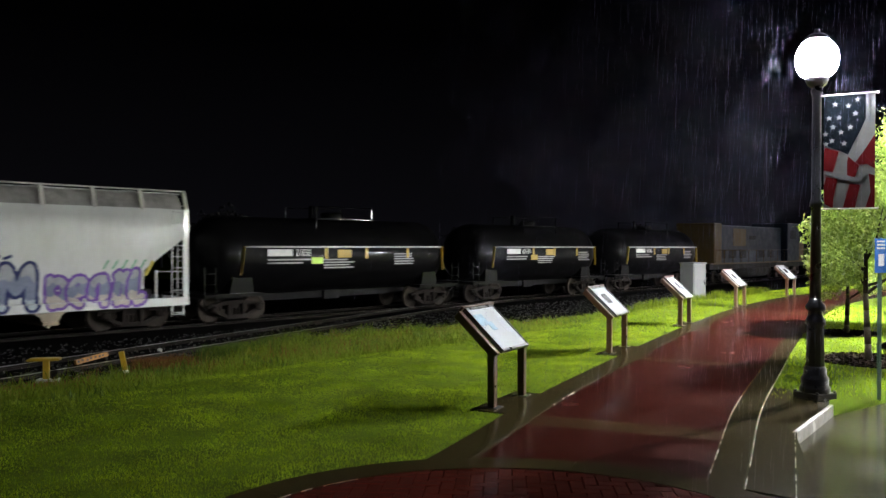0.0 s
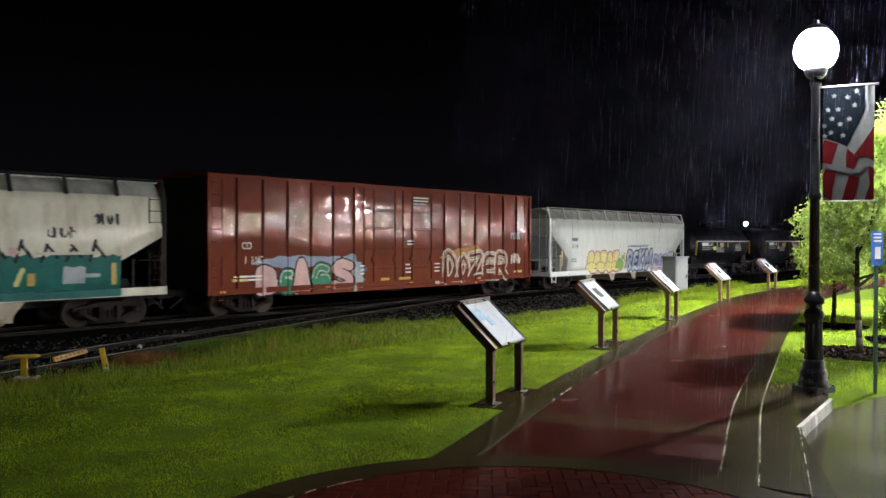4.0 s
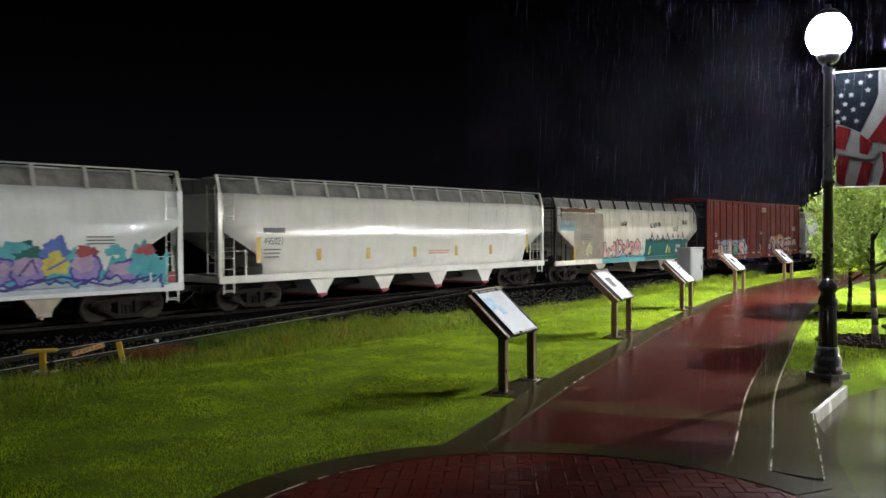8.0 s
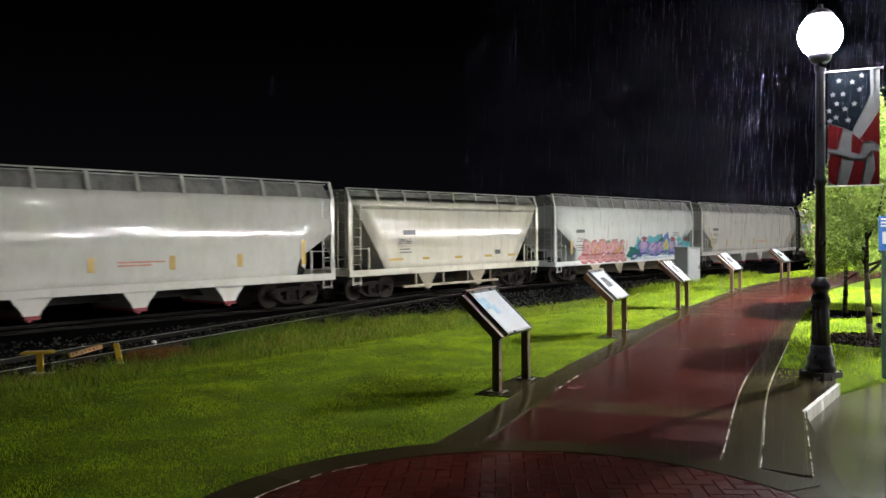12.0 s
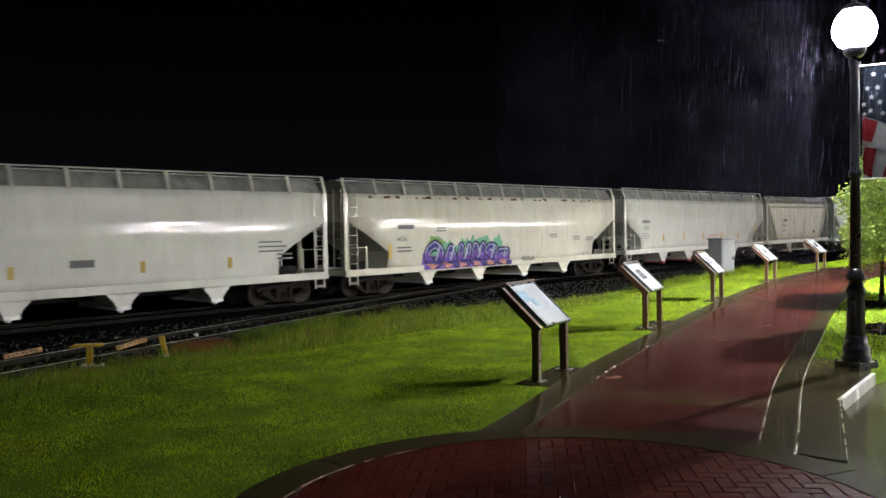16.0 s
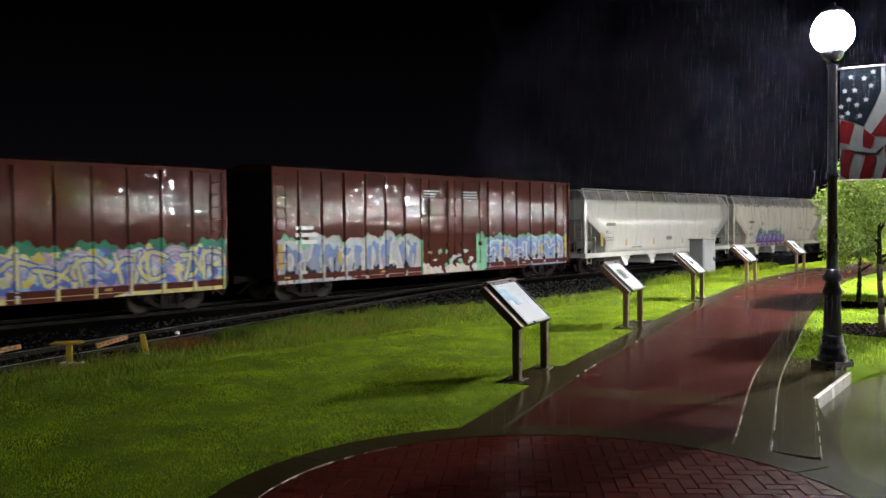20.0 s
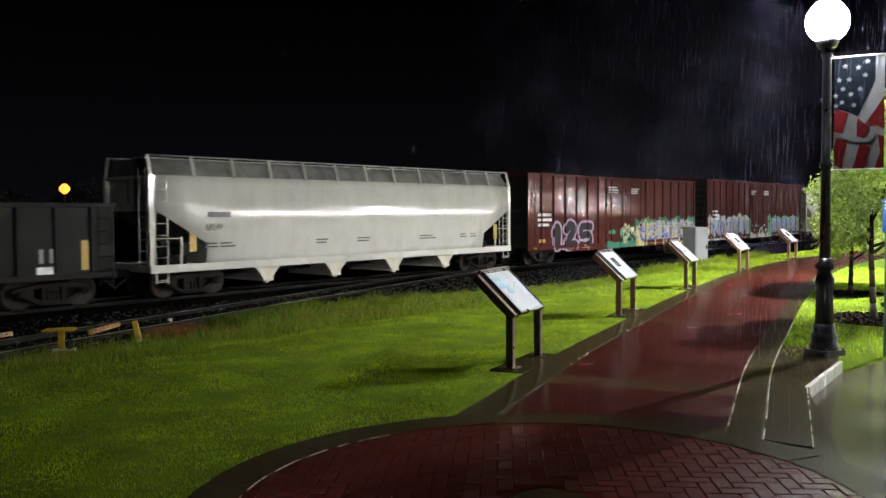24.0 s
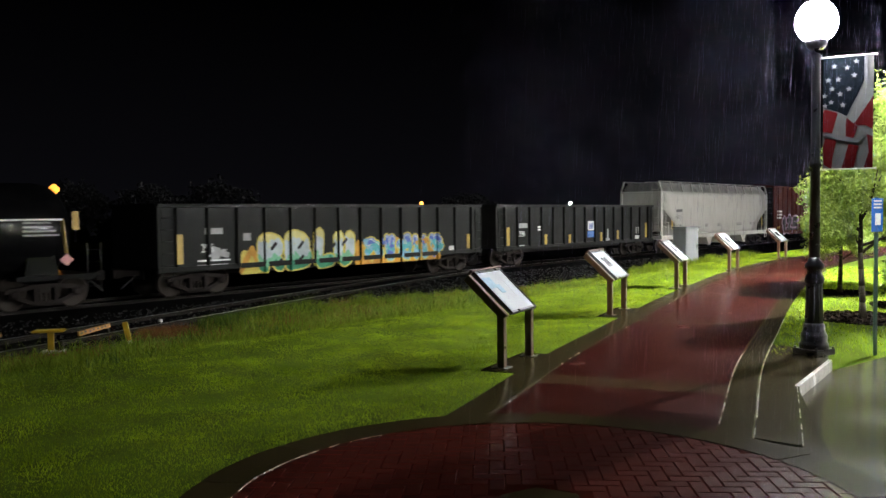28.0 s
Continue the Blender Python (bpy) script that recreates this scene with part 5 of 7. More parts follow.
def cap_mesh():
    bm = bmesh.new()
    turned(bm, [(0.12, 0.0), (0.12, 0.05), (0.07, 0.07)], 14)
    bmesh.ops.rotate(bm, verts=bm.verts[:], cent=(0, 0, 0), matrix=Matrix.Rotation(math.pi / 2, 3, "X"))
    return mesh_of("axle_cap", bm, "truck")


WHEEL, FRAME, SPRING, CAP = wheel_mesh(), frame_mesh(), spring_mesh(), cap_mesh()
bm = bmesh.new()
box(bm, -0.17, 0.17, -1.0, 1.0, 0.42, 0.66)
box(bm, -0.5, 0.5, -0.25, 0.25, 0.60, 0.74)
BOLSTER = mesh_of("bolster", bm, "truck", 0.015)


def put(name, me, parent, x, y, z, label=""):
    ob = part(name, me, None, parent, label)
    ob.location = (x, y, z)
    return ob


def trucks(car, x):
    for s in (-1, 1):
        t = put("truck", BOLSTER, car, s * x, 0, 0)
        for side in (-1, 1):
            put("side_frame", FRAME, t, 0, side * 1.0, 0)
            put("spring_pack", SPRING, t, 0, side * 1.0, 0)
            for w in (-0.90, 0.90):
                put("wheel", WHEEL, t, w, side * 0.75, 0.46)
            if side < 0:
                for w in (-0.90, 0.90):
                    put("axle_cap", CAP, t, w, -1.09, 0.48)


def coupler(car, half):
    for s in (-1, 1):
        bm = bmesh.new()
        box(bm, min(s * (half - 0.3), s * (half + 0.55)), max(s * (half - 0.3), s * (half + 0.55)), -0.10, 0.10, 0.72, 0.94)
        box(bm, min(s * (half + 0.45), s * (half + 0.75)), max(s * (half + 0.45), s * (half + 0.75)), -0.17, 0.14, 0.68, 0.98)
        part("coupler", bm, "truck", car, bevel=0.02)
        bm = bmesh.new()
        bar(bm, (s * (half + 0.1), -0.35, 0.75), (s * (half + 0.6), -0.25, 0.35), 0.03, 6)
        part("brake_hose", bm, "soot", car)


def ladder(bm, x, y, z0, z1, w=0.42, gap=0.36):
    """Rungs and rails, standing at y, w wide in x."""
    for s in (-1, 1):
        beam(bm, (x + s * w / 2, y, z0), (x + s * w / 2, y, z1), 0.035, 0.02)
    z = z0 + 0.12
    while z < z1:
        bar(bm, (x - w / 2, y, z), (x + w / 2, y, z), 0.014, 5)
        z += gap


def lettering(car, text, x, z, h, mat, y, label="", squash=0.8, offset_w=0.0, slant=0.0, name="lettering"):
    """Letters on the near side, their lower left corner at x, z."""
    cu = bpy.data.curves.new("letters", "FONT")
    cu.body, cu.size, cu.offset, cu.shear, cu.resolution_u = text, h * 1.38, offset_w, slant, 4
    tmp = bpy.data.objects.new("letters", cu)
    scene.collection.objects.link(tmp)
    me = bpy.data.meshes.new_from_object(tmp.evaluated_get(bpy.context.evaluated_depsgraph_get()))
    bpy.data.objects.remove(tmp)
    bpy.data.curves.remove(cu)
    me.transform(Matrix.Translation((x, y, z)) @ Matrix.Rotation(math.pi / 2, 4, "X") @ Matrix.Diagonal((squash, 1, 1, 1)))
    me.materials.clear()
    me.materials.append(M[mat])
    ob = new(name, me)
    ob.parent = car
    return tagged(ob, label)


def plate(car, name, x0, x1, z0, z1, mat, y, label=""):
    bm = bmesh.new()
    box(bm, x0, x1, y - 0.006, y + 0.004, z0, z1)
    return part(name, bm, mat, car, label)


def bars(car, x, z, w, n, mat, y, h=0.06, gap=0.11, seed=0):
    """Small print that cannot be read, as plain bars."""
    r = random.Random(seed)
    for k in range(n):
        plate(car, "small_print", x, x + w * r.uniform(0.7, 1.0), z - k * gap, z - k * gap + h, mat, y)


# ---- sprayed pictures: a fine mesh laid on the car's side, painted by strokes and patches ----
FACE = {}
GLYPH = {
    "D": [[(0.1, 0), (0.1, 1), (0.6, 0.95), (0.9, 0.5), (0.6, 0.05), (0.1, 0)]], "O": [[(0.5, 0.98), (0.1, 0.7), (0.1, 0.3), (0.5, 0.02), (0.9, 0.3), (0.9, 0.7), (0.5, 0.98)]],
    "Z": [[(0.08, 0.95), (0.92, 0.95), (0.1, 0.05), (0.95, 0.05)]], "E": [[(0.9, 0.97), (0.15, 0.9), (0.1, 0.1), (0.92, 0.03)], [(0.15, 0.5), (0.8, 0.52)]],
    "R": [[(0.1, 0), (0.1, 0.95), (0.7, 0.95), (0.85, 0.72), (0.7, 0.5), (0.15, 0.48)], [(0.45, 0.48), (0.95, 0)]], "B": [[(0.1, 0), (0.1, 1), (0.7, 0.92), (0.75, 0.6), (0.2, 0.52), (0.85, 0.42), (0.85, 0.1), (0.1, 0)]],
    "A": [[(0.02, 0), (0.45, 1), (0.95, 0)], [(0.25, 0.35), (0.8, 0.35)]], "G": [[(0.9, 0.9), (0.4, 0.98), (0.08, 0.5), (0.4, 0.03), (0.9, 0.1), (0.9, 0.45), (0.55, 0.45)]],
    "S": [[(0.9, 0.9), (0.4, 1), (0.1, 0.75), (0.8, 0.42), (0.85, 0.12), (0.4, 0), (0.05, 0.1)]], "1": [[(0.2, 0.8), (0.55, 1), (0.55, 0)]], "2": [[(0.08, 0.8), (0.5, 1), (0.85, 0.75), (0.1, 0.05), (0.95, 0.02)]],
    "K": [[(0.12, 0), (0.12, 1)], [(0.9, 1), (0.2, 0.5), (0.95, 0)]], "M": [[(0.05, 0), (0.15, 1), (0.5, 0.4), (0.85, 1), (0.95, 0)]], "U": [[(0.1, 1), (0.12, 0.3), (0.5, 0.02), (0.88, 0.3), (0.9, 1)]], "L": [[(0.15, 1), (0.15, 0.05), (0.92, 0.05)]],
    "5": [[(0.9, 0.98), (0.2, 0.98), (0.15, 0.55), (0.7, 0.58), (0.88, 0.28), (0.6, 0.02), (0.1, 0.06)]],
}


class Spray:
    """A sprayed picture between x0, x1 and z0, z1 of a car's near side."""

    def __init__(self, x0, x1, z0, z1, cell=0.028):
        self.nx, self.nz = int((x1 - x0) / cell), int((z1 - z0) / cell)
        self.x, self.z = np.linspace(x0, x1, self.nx + 1), np.linspace(z0, z1, self.nz + 1)
        self.X, self.Z = np.meshgrid((self.x[1:] + self.x[:-1]) / 2, (self.z[1:] + self.z[:-1]) / 2, indexing="ij")
        self.c = np.full(self.X.shape, -1)
        self.mats = []

    def ink(self, mask, mat):
        if mat not in self.mats:
            self.mats.append(mat)
        self.c[mask] = self.mats.index(mat)

    def stroke(self, pts, width, mat):
        best = np.full(self.X.shape, 1e9)
        for (ax, az), (bx, bz) in zip(pts, pts[1:]):
            dx, dz = bx - ax, bz - az
            k = np.clip(((self.X - ax) * dx + (self.Z - az) * dz) / (dx * dx + dz * dz + 1e-9), 0, 1)
            best = np.minimum(best, np.hypot(self.X - ax - k * dx, self.Z - az - k * dz))
        self.ink(best < width / 2, mat)

    def patch(self, cx, cz, rx, rz, mat, seed=0, rough=0.25):
        a = np.arctan2((self.Z - cz) / rz, (self.X - cx) / rx)
        q = 1 + rough * (0.6 * np.sin(3 * a + seed) + 0.4 * np.sin(5 * a + 2.1 * seed) + 0.35 * np.sin(9 * a + 0.7 * seed))
        self.ink(np.hypot((self.X - cx) / rx, (self.Z - cz) / rz) < q, mat)

    def band(self, x0, x1, z0, z1, mat, seed=0, drip=0.2, odds=1.0):
        """A ragged field, with gaps when odds is below one."""
        top = z1 + drip * (0.5 * np.sin(self.X * 3.1 + seed) + 0.3 * np.sin(self.X * 7.7 + 2 * seed) + 0.25 * np.sin(self.X * 17 + seed))
        holes = np.sin(self.X * 5.3 + seed) * np.sin(self.Z * 6.1 + self.X * 2.2 + seed) + 0.4 * np.sin(self.X * 13 + self.Z * 11)
        self.ink((self.X > x0) & (self.X < x1) & (self.Z > z0) & (self.Z < top) & (holes < -1 + 2.4 * odds), mat)

    def reach(self, lines, x0, x1, z0, z1, lean=0.0):
        """How far each cell lies from the lines of a letter drawn in a box."""
        best = np.full(self.X.shape, 1e9)
        for line in lines:
            pts = [(x0 + (x1 - x0) * q.x + lean * (z1 - z0) * q.y, z0 + (z1 - z0) * q.y) for q in curve_through(line, 4)]
            for (ax, az), (bx, bz) in zip(pts, pts[1:]):
                dx, dz = bx - ax, bz - az
                k = np.clip(((self.X - ax) * dx + (self.Z - az) * dz) / (dx * dx + dz * dz + 1e-9), 0, 1)
                best = np.minimum(best, np.hypot(self.X - ax - k * dx, self.Z - az - k * dz))
        return best

    def piece(self, lines, x0, x1, z0, z1, outline, fills, fat, edge=0.07, lean=0.0, shine=None):
        """One rounded letter: its edge, then its fill in ragged layers from the foot up, then a thin shine."""
        pad = fat / 2
        best = self.reach(lines, x0 + pad, x1 - pad, z0 + pad, z1 - pad, lean)
        self.ink(best < pad + edge, outline)
        f = (self.Z - z0) / (z1 - z0) + 0.06 * np.sin(self.X * 7.3) + 0.04 * np.sin(self.X * 19.0 + self.Z * 5)
        for low, mat in fills:
            self.ink((best < pad) & (f >= low), mat)
        if shine:
            self.ink((np.abs(best - pad * 0.62) < 0.022) & (f > 0.5), shine)

    def flecks(self, x0, x1, z0, z1, n, mats, seed, size=0.2):
        """Small overlapping dabs of paint."""
        r = random.Random(seed)
        for k in range(n):
            self.patch(r.uniform(x0, x1), r.uniform(z0, z1), size * r.uniform(0.4, 1.2), size * r.uniform(0.3, 0.9), mats[k % len(mats)], r.uniform(0, 6), 0.35)

    def signs(self, x, z, h, w, n, outline, fill, seed, fat=0.3, edge=0.07, core=None):
        """Letter-like shapes that spell nothing."""
        r = random.Random(seed)
        for k in range(n):
            x0 = x + k * w
            lines = []
            for _ in range(r.choice((2, 2, 3))):
                kind = r.randrange(3)
                if kind == 0:
                    u = r.uniform(0.1, 0.9)
                    lines.append([(u, 0.02), (u + r.uniform(-0.2, 0.2), 0.98)])
                elif kind == 1:
                    c, s0 = r.uniform(0, 6.28), r.uniform(2.5, 4.6)
                    lines.append([(0.5 + 0.42 * math.cos(c + s0 * t / 6), 0.5 + 0.45 * math.sin(c + s0 * t / 6)) for t in range(7)])
                else:
                    lines.append([(r.uniform(0, 0.3), r.uniform(0.2, 0.9)), (r.uniform(0.4, 0.6), r.uniform(0, 1)), (r.uniform(0.7, 1), r.uniform(0.1, 0.9))])
            hh = h * r.uniform(0.88, 1.1)
            self.piece(lines, x0 - 0.1 * w, x0 + 1.1 * w, z, z + hh, outline, [(-1, fill)] if isinstance(fill, str) else fill, fat, edge, 0.0, core)

    def done(self, car, label):
        face = FACE[car.name]
        verts, index, faces, ids = [], {}, [], []
        for i, j in zip(*np.nonzero(self.c >= 0)):
            q = []
            for a, b in ((i, j), (i + 1, j), (i + 1, j + 1), (i, j + 1)):
                if (a, b) not in index:
                    index[a, b] = len(verts)
                    verts.append((self.x[a], face(self.x[a], self.z[b]), self.z[b]))
                q.append(index[a, b])
            faces.append(q)
            ids.append(int(self.c[i, j]))
        me = bpy.data.meshes.new("spray_paint")
        me.from_pydata(verts, [], faces)
        for m in self.mats:
            me.materials.append(M[m])
        me.polygons.foreach_set("material_index", np.array(ids, dtype=np.int32))
        ob = new("spray_paint", me)
        ob.parent = car
        return tagged(ob, label)


# a covered hopper: body lofted upward so that the ends slope in and the sides bulge
def hopper_car(a, length, label, paint, bays=3, tall=4.45, sill=0.80, open_len=2.3, open_top=2.55, bulge=0.10, shoulder_z=3.9, end_paint=None, straight=False, chutes="chute", gates="chute"):
    half = length / 2
    car = thing("covered_hopper", Matrix.Identity(4), label, "rail car", "cars of the train")
    end_paint = end_paint or paint
    bm = bmesh.new()
    n_x = 14
    rows = []
    levels = [sill + 0.22, sill + 0.5, sill + 0.9, sill + 1.3, open_top - 0.35, open_top, open_top + 0.25, (open_top + shoulder_z) / 2 + 0.2, shoulder_z - 0.25, shoulder_z, shoulder_z + 0.03, shoulder_z + 0.2, tall - 0.16, tall - 0.03]
    for z in levels:
        k = min(1, max(0, (z - sill - 0.22) / (open_top - sill - 0.22)))
        inset = 0.20 + (open_len - 0.20) * (1 - k if straight else min(1.0, (1 - k) / 0.62))
        w = 1.50 - bulge * ((z - 2.6) / 1.5) ** 2
        if z > shoulder_z:
            w -= 0.07 + 0.30 * ((z - shoulder_z) / (tall - shoulder_z)) ** 2
        L = half - inset
        ring = [(-L + 2 * L * i / n_x, -w) for i in range(n_x + 1)] + [(L - 2 * L * i / n_x, w) for i in range(n_x + 1)]
        rows.append([bm.verts.new((x, y, z)) for x, y in ring])
    for m, n in zip(rows, rows[1:]):
        for k in range(len(m)):
            f = bm.faces.new((m[k], m[(k + 1) % len(m)], n[(k + 1) % len(m)], n[k]))
            f.smooth = (k % len(m)) not in (n_x, 2 * n_x + 1)
            f.material_index = 1 if m[0].co.z > shoulder_z + 0.01 else 0
    bm.faces.new(rows[0][::-1])
    bm.faces.new(rows[-1]).material_index = 1
    part("body", bm, [paint, "roof_shaded"], car)
    for s in (-1, 1):
        bm = bmesh.new()
        box(bm, -half + 0.02, half - 0.02, s * 1.44 - 0.06, s * 1.44 + 0.06, sill, sill + 0.26)
        part("side_sill", bm, paint, car, bevel=0.015)
        # corner posts, top chord and end frame
        for y in (-1.41, 1.41):
            bm = bmesh.new()
            box(bm, s * (half - 0.10) - 0.09, s * (half - 0.10) + 0.09, y - 0.05, y + 0.05, sill + 0.2, shoulder_z + 0.02)
            part("corner_post", bm, end_paint, car, bevel=0.012)
        bm = bmesh.new()
        box(bm, s * (half - 0.12) - 0.06, s * (half - 0.12) + 0.06, -1.36, 1.36, shoulder_z - 0.10, shoulder_z + 0.02)
        part("end_beam", bm, end_paint, car, bevel=0.012)
        bm = bmesh.new()
        box(bm, s * (half - 0.12) - 0.06, s * (half - 0.12) + 0.06, -1.36, 1.36, sill + 0.02, sill + 0.26)
        part("end_beam", bm, end_paint, car, bevel=0.012)
        bm = bmesh.new()
        x0, x1 = s * (half - 1.9), s * (half - 0.15)
        box(bm, min(x0, x1), max(x0, x1), -1.38, 1.38, sill + 0.10, sill + 0.16)
        part("end_platform", bm, "soot", car)
        bm = bmesh.new()
        ladder(bm, s * (half - 0.42), -1.47, sill - 0.35, shoulder_z)
        part("side_ladder", bm, end_paint, car)
        bm = bmesh.new()
        beam(bm, (s * (half - 1.15), -1.40, sill + 0.2), (s * (half - 1.15), -1.40, sill + 1.15), 0.06, 0.05)
        bar(bm, (s * (half - 1.15), -1.42, sill + 1.1), (s * (half - 0.15), -1.42, sill + 1.1), 0.016, 6)
        part("grab_rail", bm, end_paint, car)
        bm = bmesh.new()
        for y in (-1.25, -0.8):
            beam(bm, (s * (half - 0.03), y, sill + 0.2), (s * (half - 0.03), y, sill + 3.35), 0.03, 0.03)
        for k in range(9):
            z = sill + 0.35 + 0.36 * k
            bar(bm, (s * (half - 0.03), -1.25, z), (s * (half - 0.03), -0.8, z), 0.014, 5)
        part("end_ladder", bm, end_paint, car)
        bm = bmesh.new()
        box(bm, s * (half - 1.3) - 0.3, s * (half - 1.3) + 0.3, 0.1, 0.7, sill + 0.3, sill + 0.8)
        bar(bm, (s * (half - 0.9), -0.55, sill + 0.35), (s * (half - 1.8), -0.55, sill + 0.35), 0.17, 12)
        part("brake_gear", bm, "soot", car, bevel=0.0)
        upz = sill - 0.28
        bm = bmesh.new()
        for dx in (-0.19, 0.19):
            beam(bm, (s * (half - 0.42) + dx, -1.47, upz), (s * (half - 0.42) + dx, -1.47, sill + 0.05), 0.03, 0.02)
        bar(bm, (s * (half - 0.42) - 0.19, -1.47, upz), (s * (half - 0.42) + 0.19, -1.47, upz), 0.016, 6)
        part("stirrup", bm, end_paint, car)
    # roof walk with its low rail
    bm = bmesh.new()
    for s in (-1, 1):
        bar(bm, (-half + 0.05, s * 1.24, tall + 0.06), (half - 0.05, s * 1.24, tall + 0.06), 0.026, 6)
        n = int(length / 1.55)
        for i in range(n + 1):
            x = -half + 0.1 + (length - 0.2) * i / n
            beam(bm, (x, s * 1.43, shoulder_z + 0.0), (x, s * 1.24, tall + 0.06), 0.12, 0.05)
    part("roof_rail", bm, "rail_paint" if end_paint == paint else end_paint, car)
    bm = bmesh.new()
    for s in (-1, 1):
        box(bm, -half + 0.05, half - 0.05, s * 0.72 - 0.25, s * 0.72 + 0.25, tall - 0.03, tall + 0.01)
    part("roof_walk", bm, "txt_grey", car)
    n = int(length / 2.6)
    for i in range(n):
        bm = bmesh.new()
        turned(bm, [(0.40, tall - 0.16), (0.40, tall + 0.02), (0.34, tall + 0.07)], 16, (-half + length * (i + 0.5) / n, 0, 0))
        part("roof_hatch", bm, end_paint, car)
    # outlet chutes below
    span = length - 2 * 3.05
    for i in range(bays):
        x = -span / 2 + span * (i + 0.5) / bays if bays > 1 else 0
        bm = bmesh.new()
        w = min(0.80, span / bays * 0.40)
        top, bot = sill + 0.24, 0.38
        prof = [(x - w, top), (x - 0.30, bot + 0.20), (x - 0.20, bot), (x + 0.20, bot), (x + 0.30, bot + 0.20), (x + w, top)]
        upright(bm, prof, -1.30, 1.30)
        ch = part("chute", bm, chutes, car)
        bm = bmesh.new()
        box(bm, x - 0.22, x + 0.22, -1.345, 1.30, bot - 0.05, bot + 0.06)
        bar(bm, (x - 0.10, -1.42, bot - 0.06), (x - 0.10, -1.2, bot - 0.06), 0.06, 10)
        part("outlet_gate", bm, gates, ch, bevel=0.01)
    bm = bmesh.new()
    box(bm, -half + 0.2, half - 0.2, -0.22, 0.22, 0.62, 0.90)
    part("centre_sill", bm, "soot", car)
    trucks(car, half - 1.75)
    coupler(car, half)
    FACE[car.name] = lambda x, z: -1.508 if z < sill + 0.27 else -(1.50 - bulge * ((z - 2.6) / 1.5) ** 2) - 0.007
    car["at"] = a + half
    return car


def boxcar(a, length, label, paint, doors=(0.42, 0.62), tall=4.95, sill=0.78, posts=15):
    half = length / 2
    car = thing("boxcar", Matrix.Identity(4), label, "rail car", "cars of the train")
    bm = bmesh.new()
    box(bm, -half + 0.08, half - 0.08, -1.42, 1.42, sill + 0.1, tall - 0.2)
    part("body", bm, paint, car)
    # The two ends are coloured near black, unlike the body.
    for s in (-1, 1):
        bm = bmesh.new()
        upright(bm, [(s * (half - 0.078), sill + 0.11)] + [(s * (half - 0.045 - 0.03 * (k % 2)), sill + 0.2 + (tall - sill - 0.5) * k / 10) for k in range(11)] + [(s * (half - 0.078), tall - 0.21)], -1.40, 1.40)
        part("end_wall", bm, "soot", car, "near-black corrugated end")
    bm = bmesh.new()
    rows = []
    for x in (-half, half):
        rows.append([bm.verts.new((x, y, z)) for y, z in ((-1.50, tall - 0.24), (-1.50, tall - 0.14), (-0.8, tall - 0.02), (0, tall + 0.03), (0.8, tall - 0.02), (1.50, tall - 0.14), (1.50, tall - 0.24))])
    for k in range(7):
        bm.faces.new((rows[0][k], rows[0][(k + 1) % 7], rows[1][(k + 1) % 7], rows[1][k]))
    bm.faces.new(rows[0])
    bm.faces.new(rows[1][::-1])
    part("roof", bm, "txt_grey" if paint == "none" else paint, car)
    d0, d1 = -half + length * doors[0], -half + length * doors[1]
    for s in (-1, 1):
        bm = bmesh.new()
        box(bm, -half + 0.02, half - 0.02, s * 1.44 - 0.05, s * 1.44 + 0.05, sill, sill + 0.20)
        upright(bm, [(-half + 3.6, sill - 0.02), (-half + 4.2, sill - 0.16), (half - 4.2, sill - 0.16), (half - 3.6, sill - 0.02)], s * 1.44 - 0.04, s * 1.44 + 0.04)
        part("side_sill", bm, paint, car)
        for e in (-1, 1):
            bm = bmesh.new()
            box(bm, e * (half - 0.07) - 0.07, e * (half - 0.07) + 0.07, s * 1.46 - 0.05, s * 1.46 + 0.05, sill, tall - 0.2)
            part("corner_post", bm, paint, car, bevel=0.01)
    # outside posts and pressed panels between them
    xs = [-half + 0.12 + (length - 0.24) * i / posts for i in range(posts + 1)]
    for i, (x0, x1) in enumerate(zip(xs, xs[1:])):
        if x1 > d0 + 0.2 and x0 < d1 - 0.2:
            continue
        bm = bmesh.new()
        c = 5
        rows = []
        for k in range(c + 1):
            z = sill + 0.22 + (tall - 0.3 - sill - 0.22) * k / c
            rows.append([bm.verts.new((x0 + (x1 - x0) * j / 4, -1.425 - 0.022 * math.sin(math.pi * j / 4) * (0.6 + 0.4 * math.sin(k * 2.1 + i)), z)) for j in range(5)])
        for m, n in zip(rows, rows[1:]):
            for j in range(4):
                bm.faces.new((m[j], m[j + 1], n[j + 1], n[j])).smooth = True
        part("side_panel", bm, paint, car)
    for x in xs[1:-1]:
        if d0 - 0.1 < x < d1 + 0.1:
            continue
        bm = bmesh.new()
        upright_pts = [(x - 0.07, -1.42), (x - 0.04, -1.50), (x + 0.04, -1.50), (x + 0.07, -1.42)]
        prism(bm, upright_pts, sill + 0.18, tall - 0.24)
        part("side_post", bm, paint, car)
    for k, (x0, x1) in enumerate(((d0, (d0 + d1) / 2 - 0.02), ((d0 + d1) / 2 + 0.02, d1))):
        bm = bmesh.new()
        box(bm, x0, x1, -1.475, -1.43, sill + 0.16, tall - 0.26)
        dr = part("door", bm, paint, car, "plug door", bevel=0.008)
        for z in (sill + 0.75, sill + 1.55, sill + 2.35, sill + 3.1):
            bm = bmesh.new()
            box(bm, x0 + 0.06, x1 - 0.06, -1.505, -1.475, z - 0.05, z + 0.05)
            part("door_rib", bm, paint, dr, bevel=0.01)
        for f in (0.22, 0.78):
            bm = bmesh.new()
            xx = x0 + (x1 - x0) * f
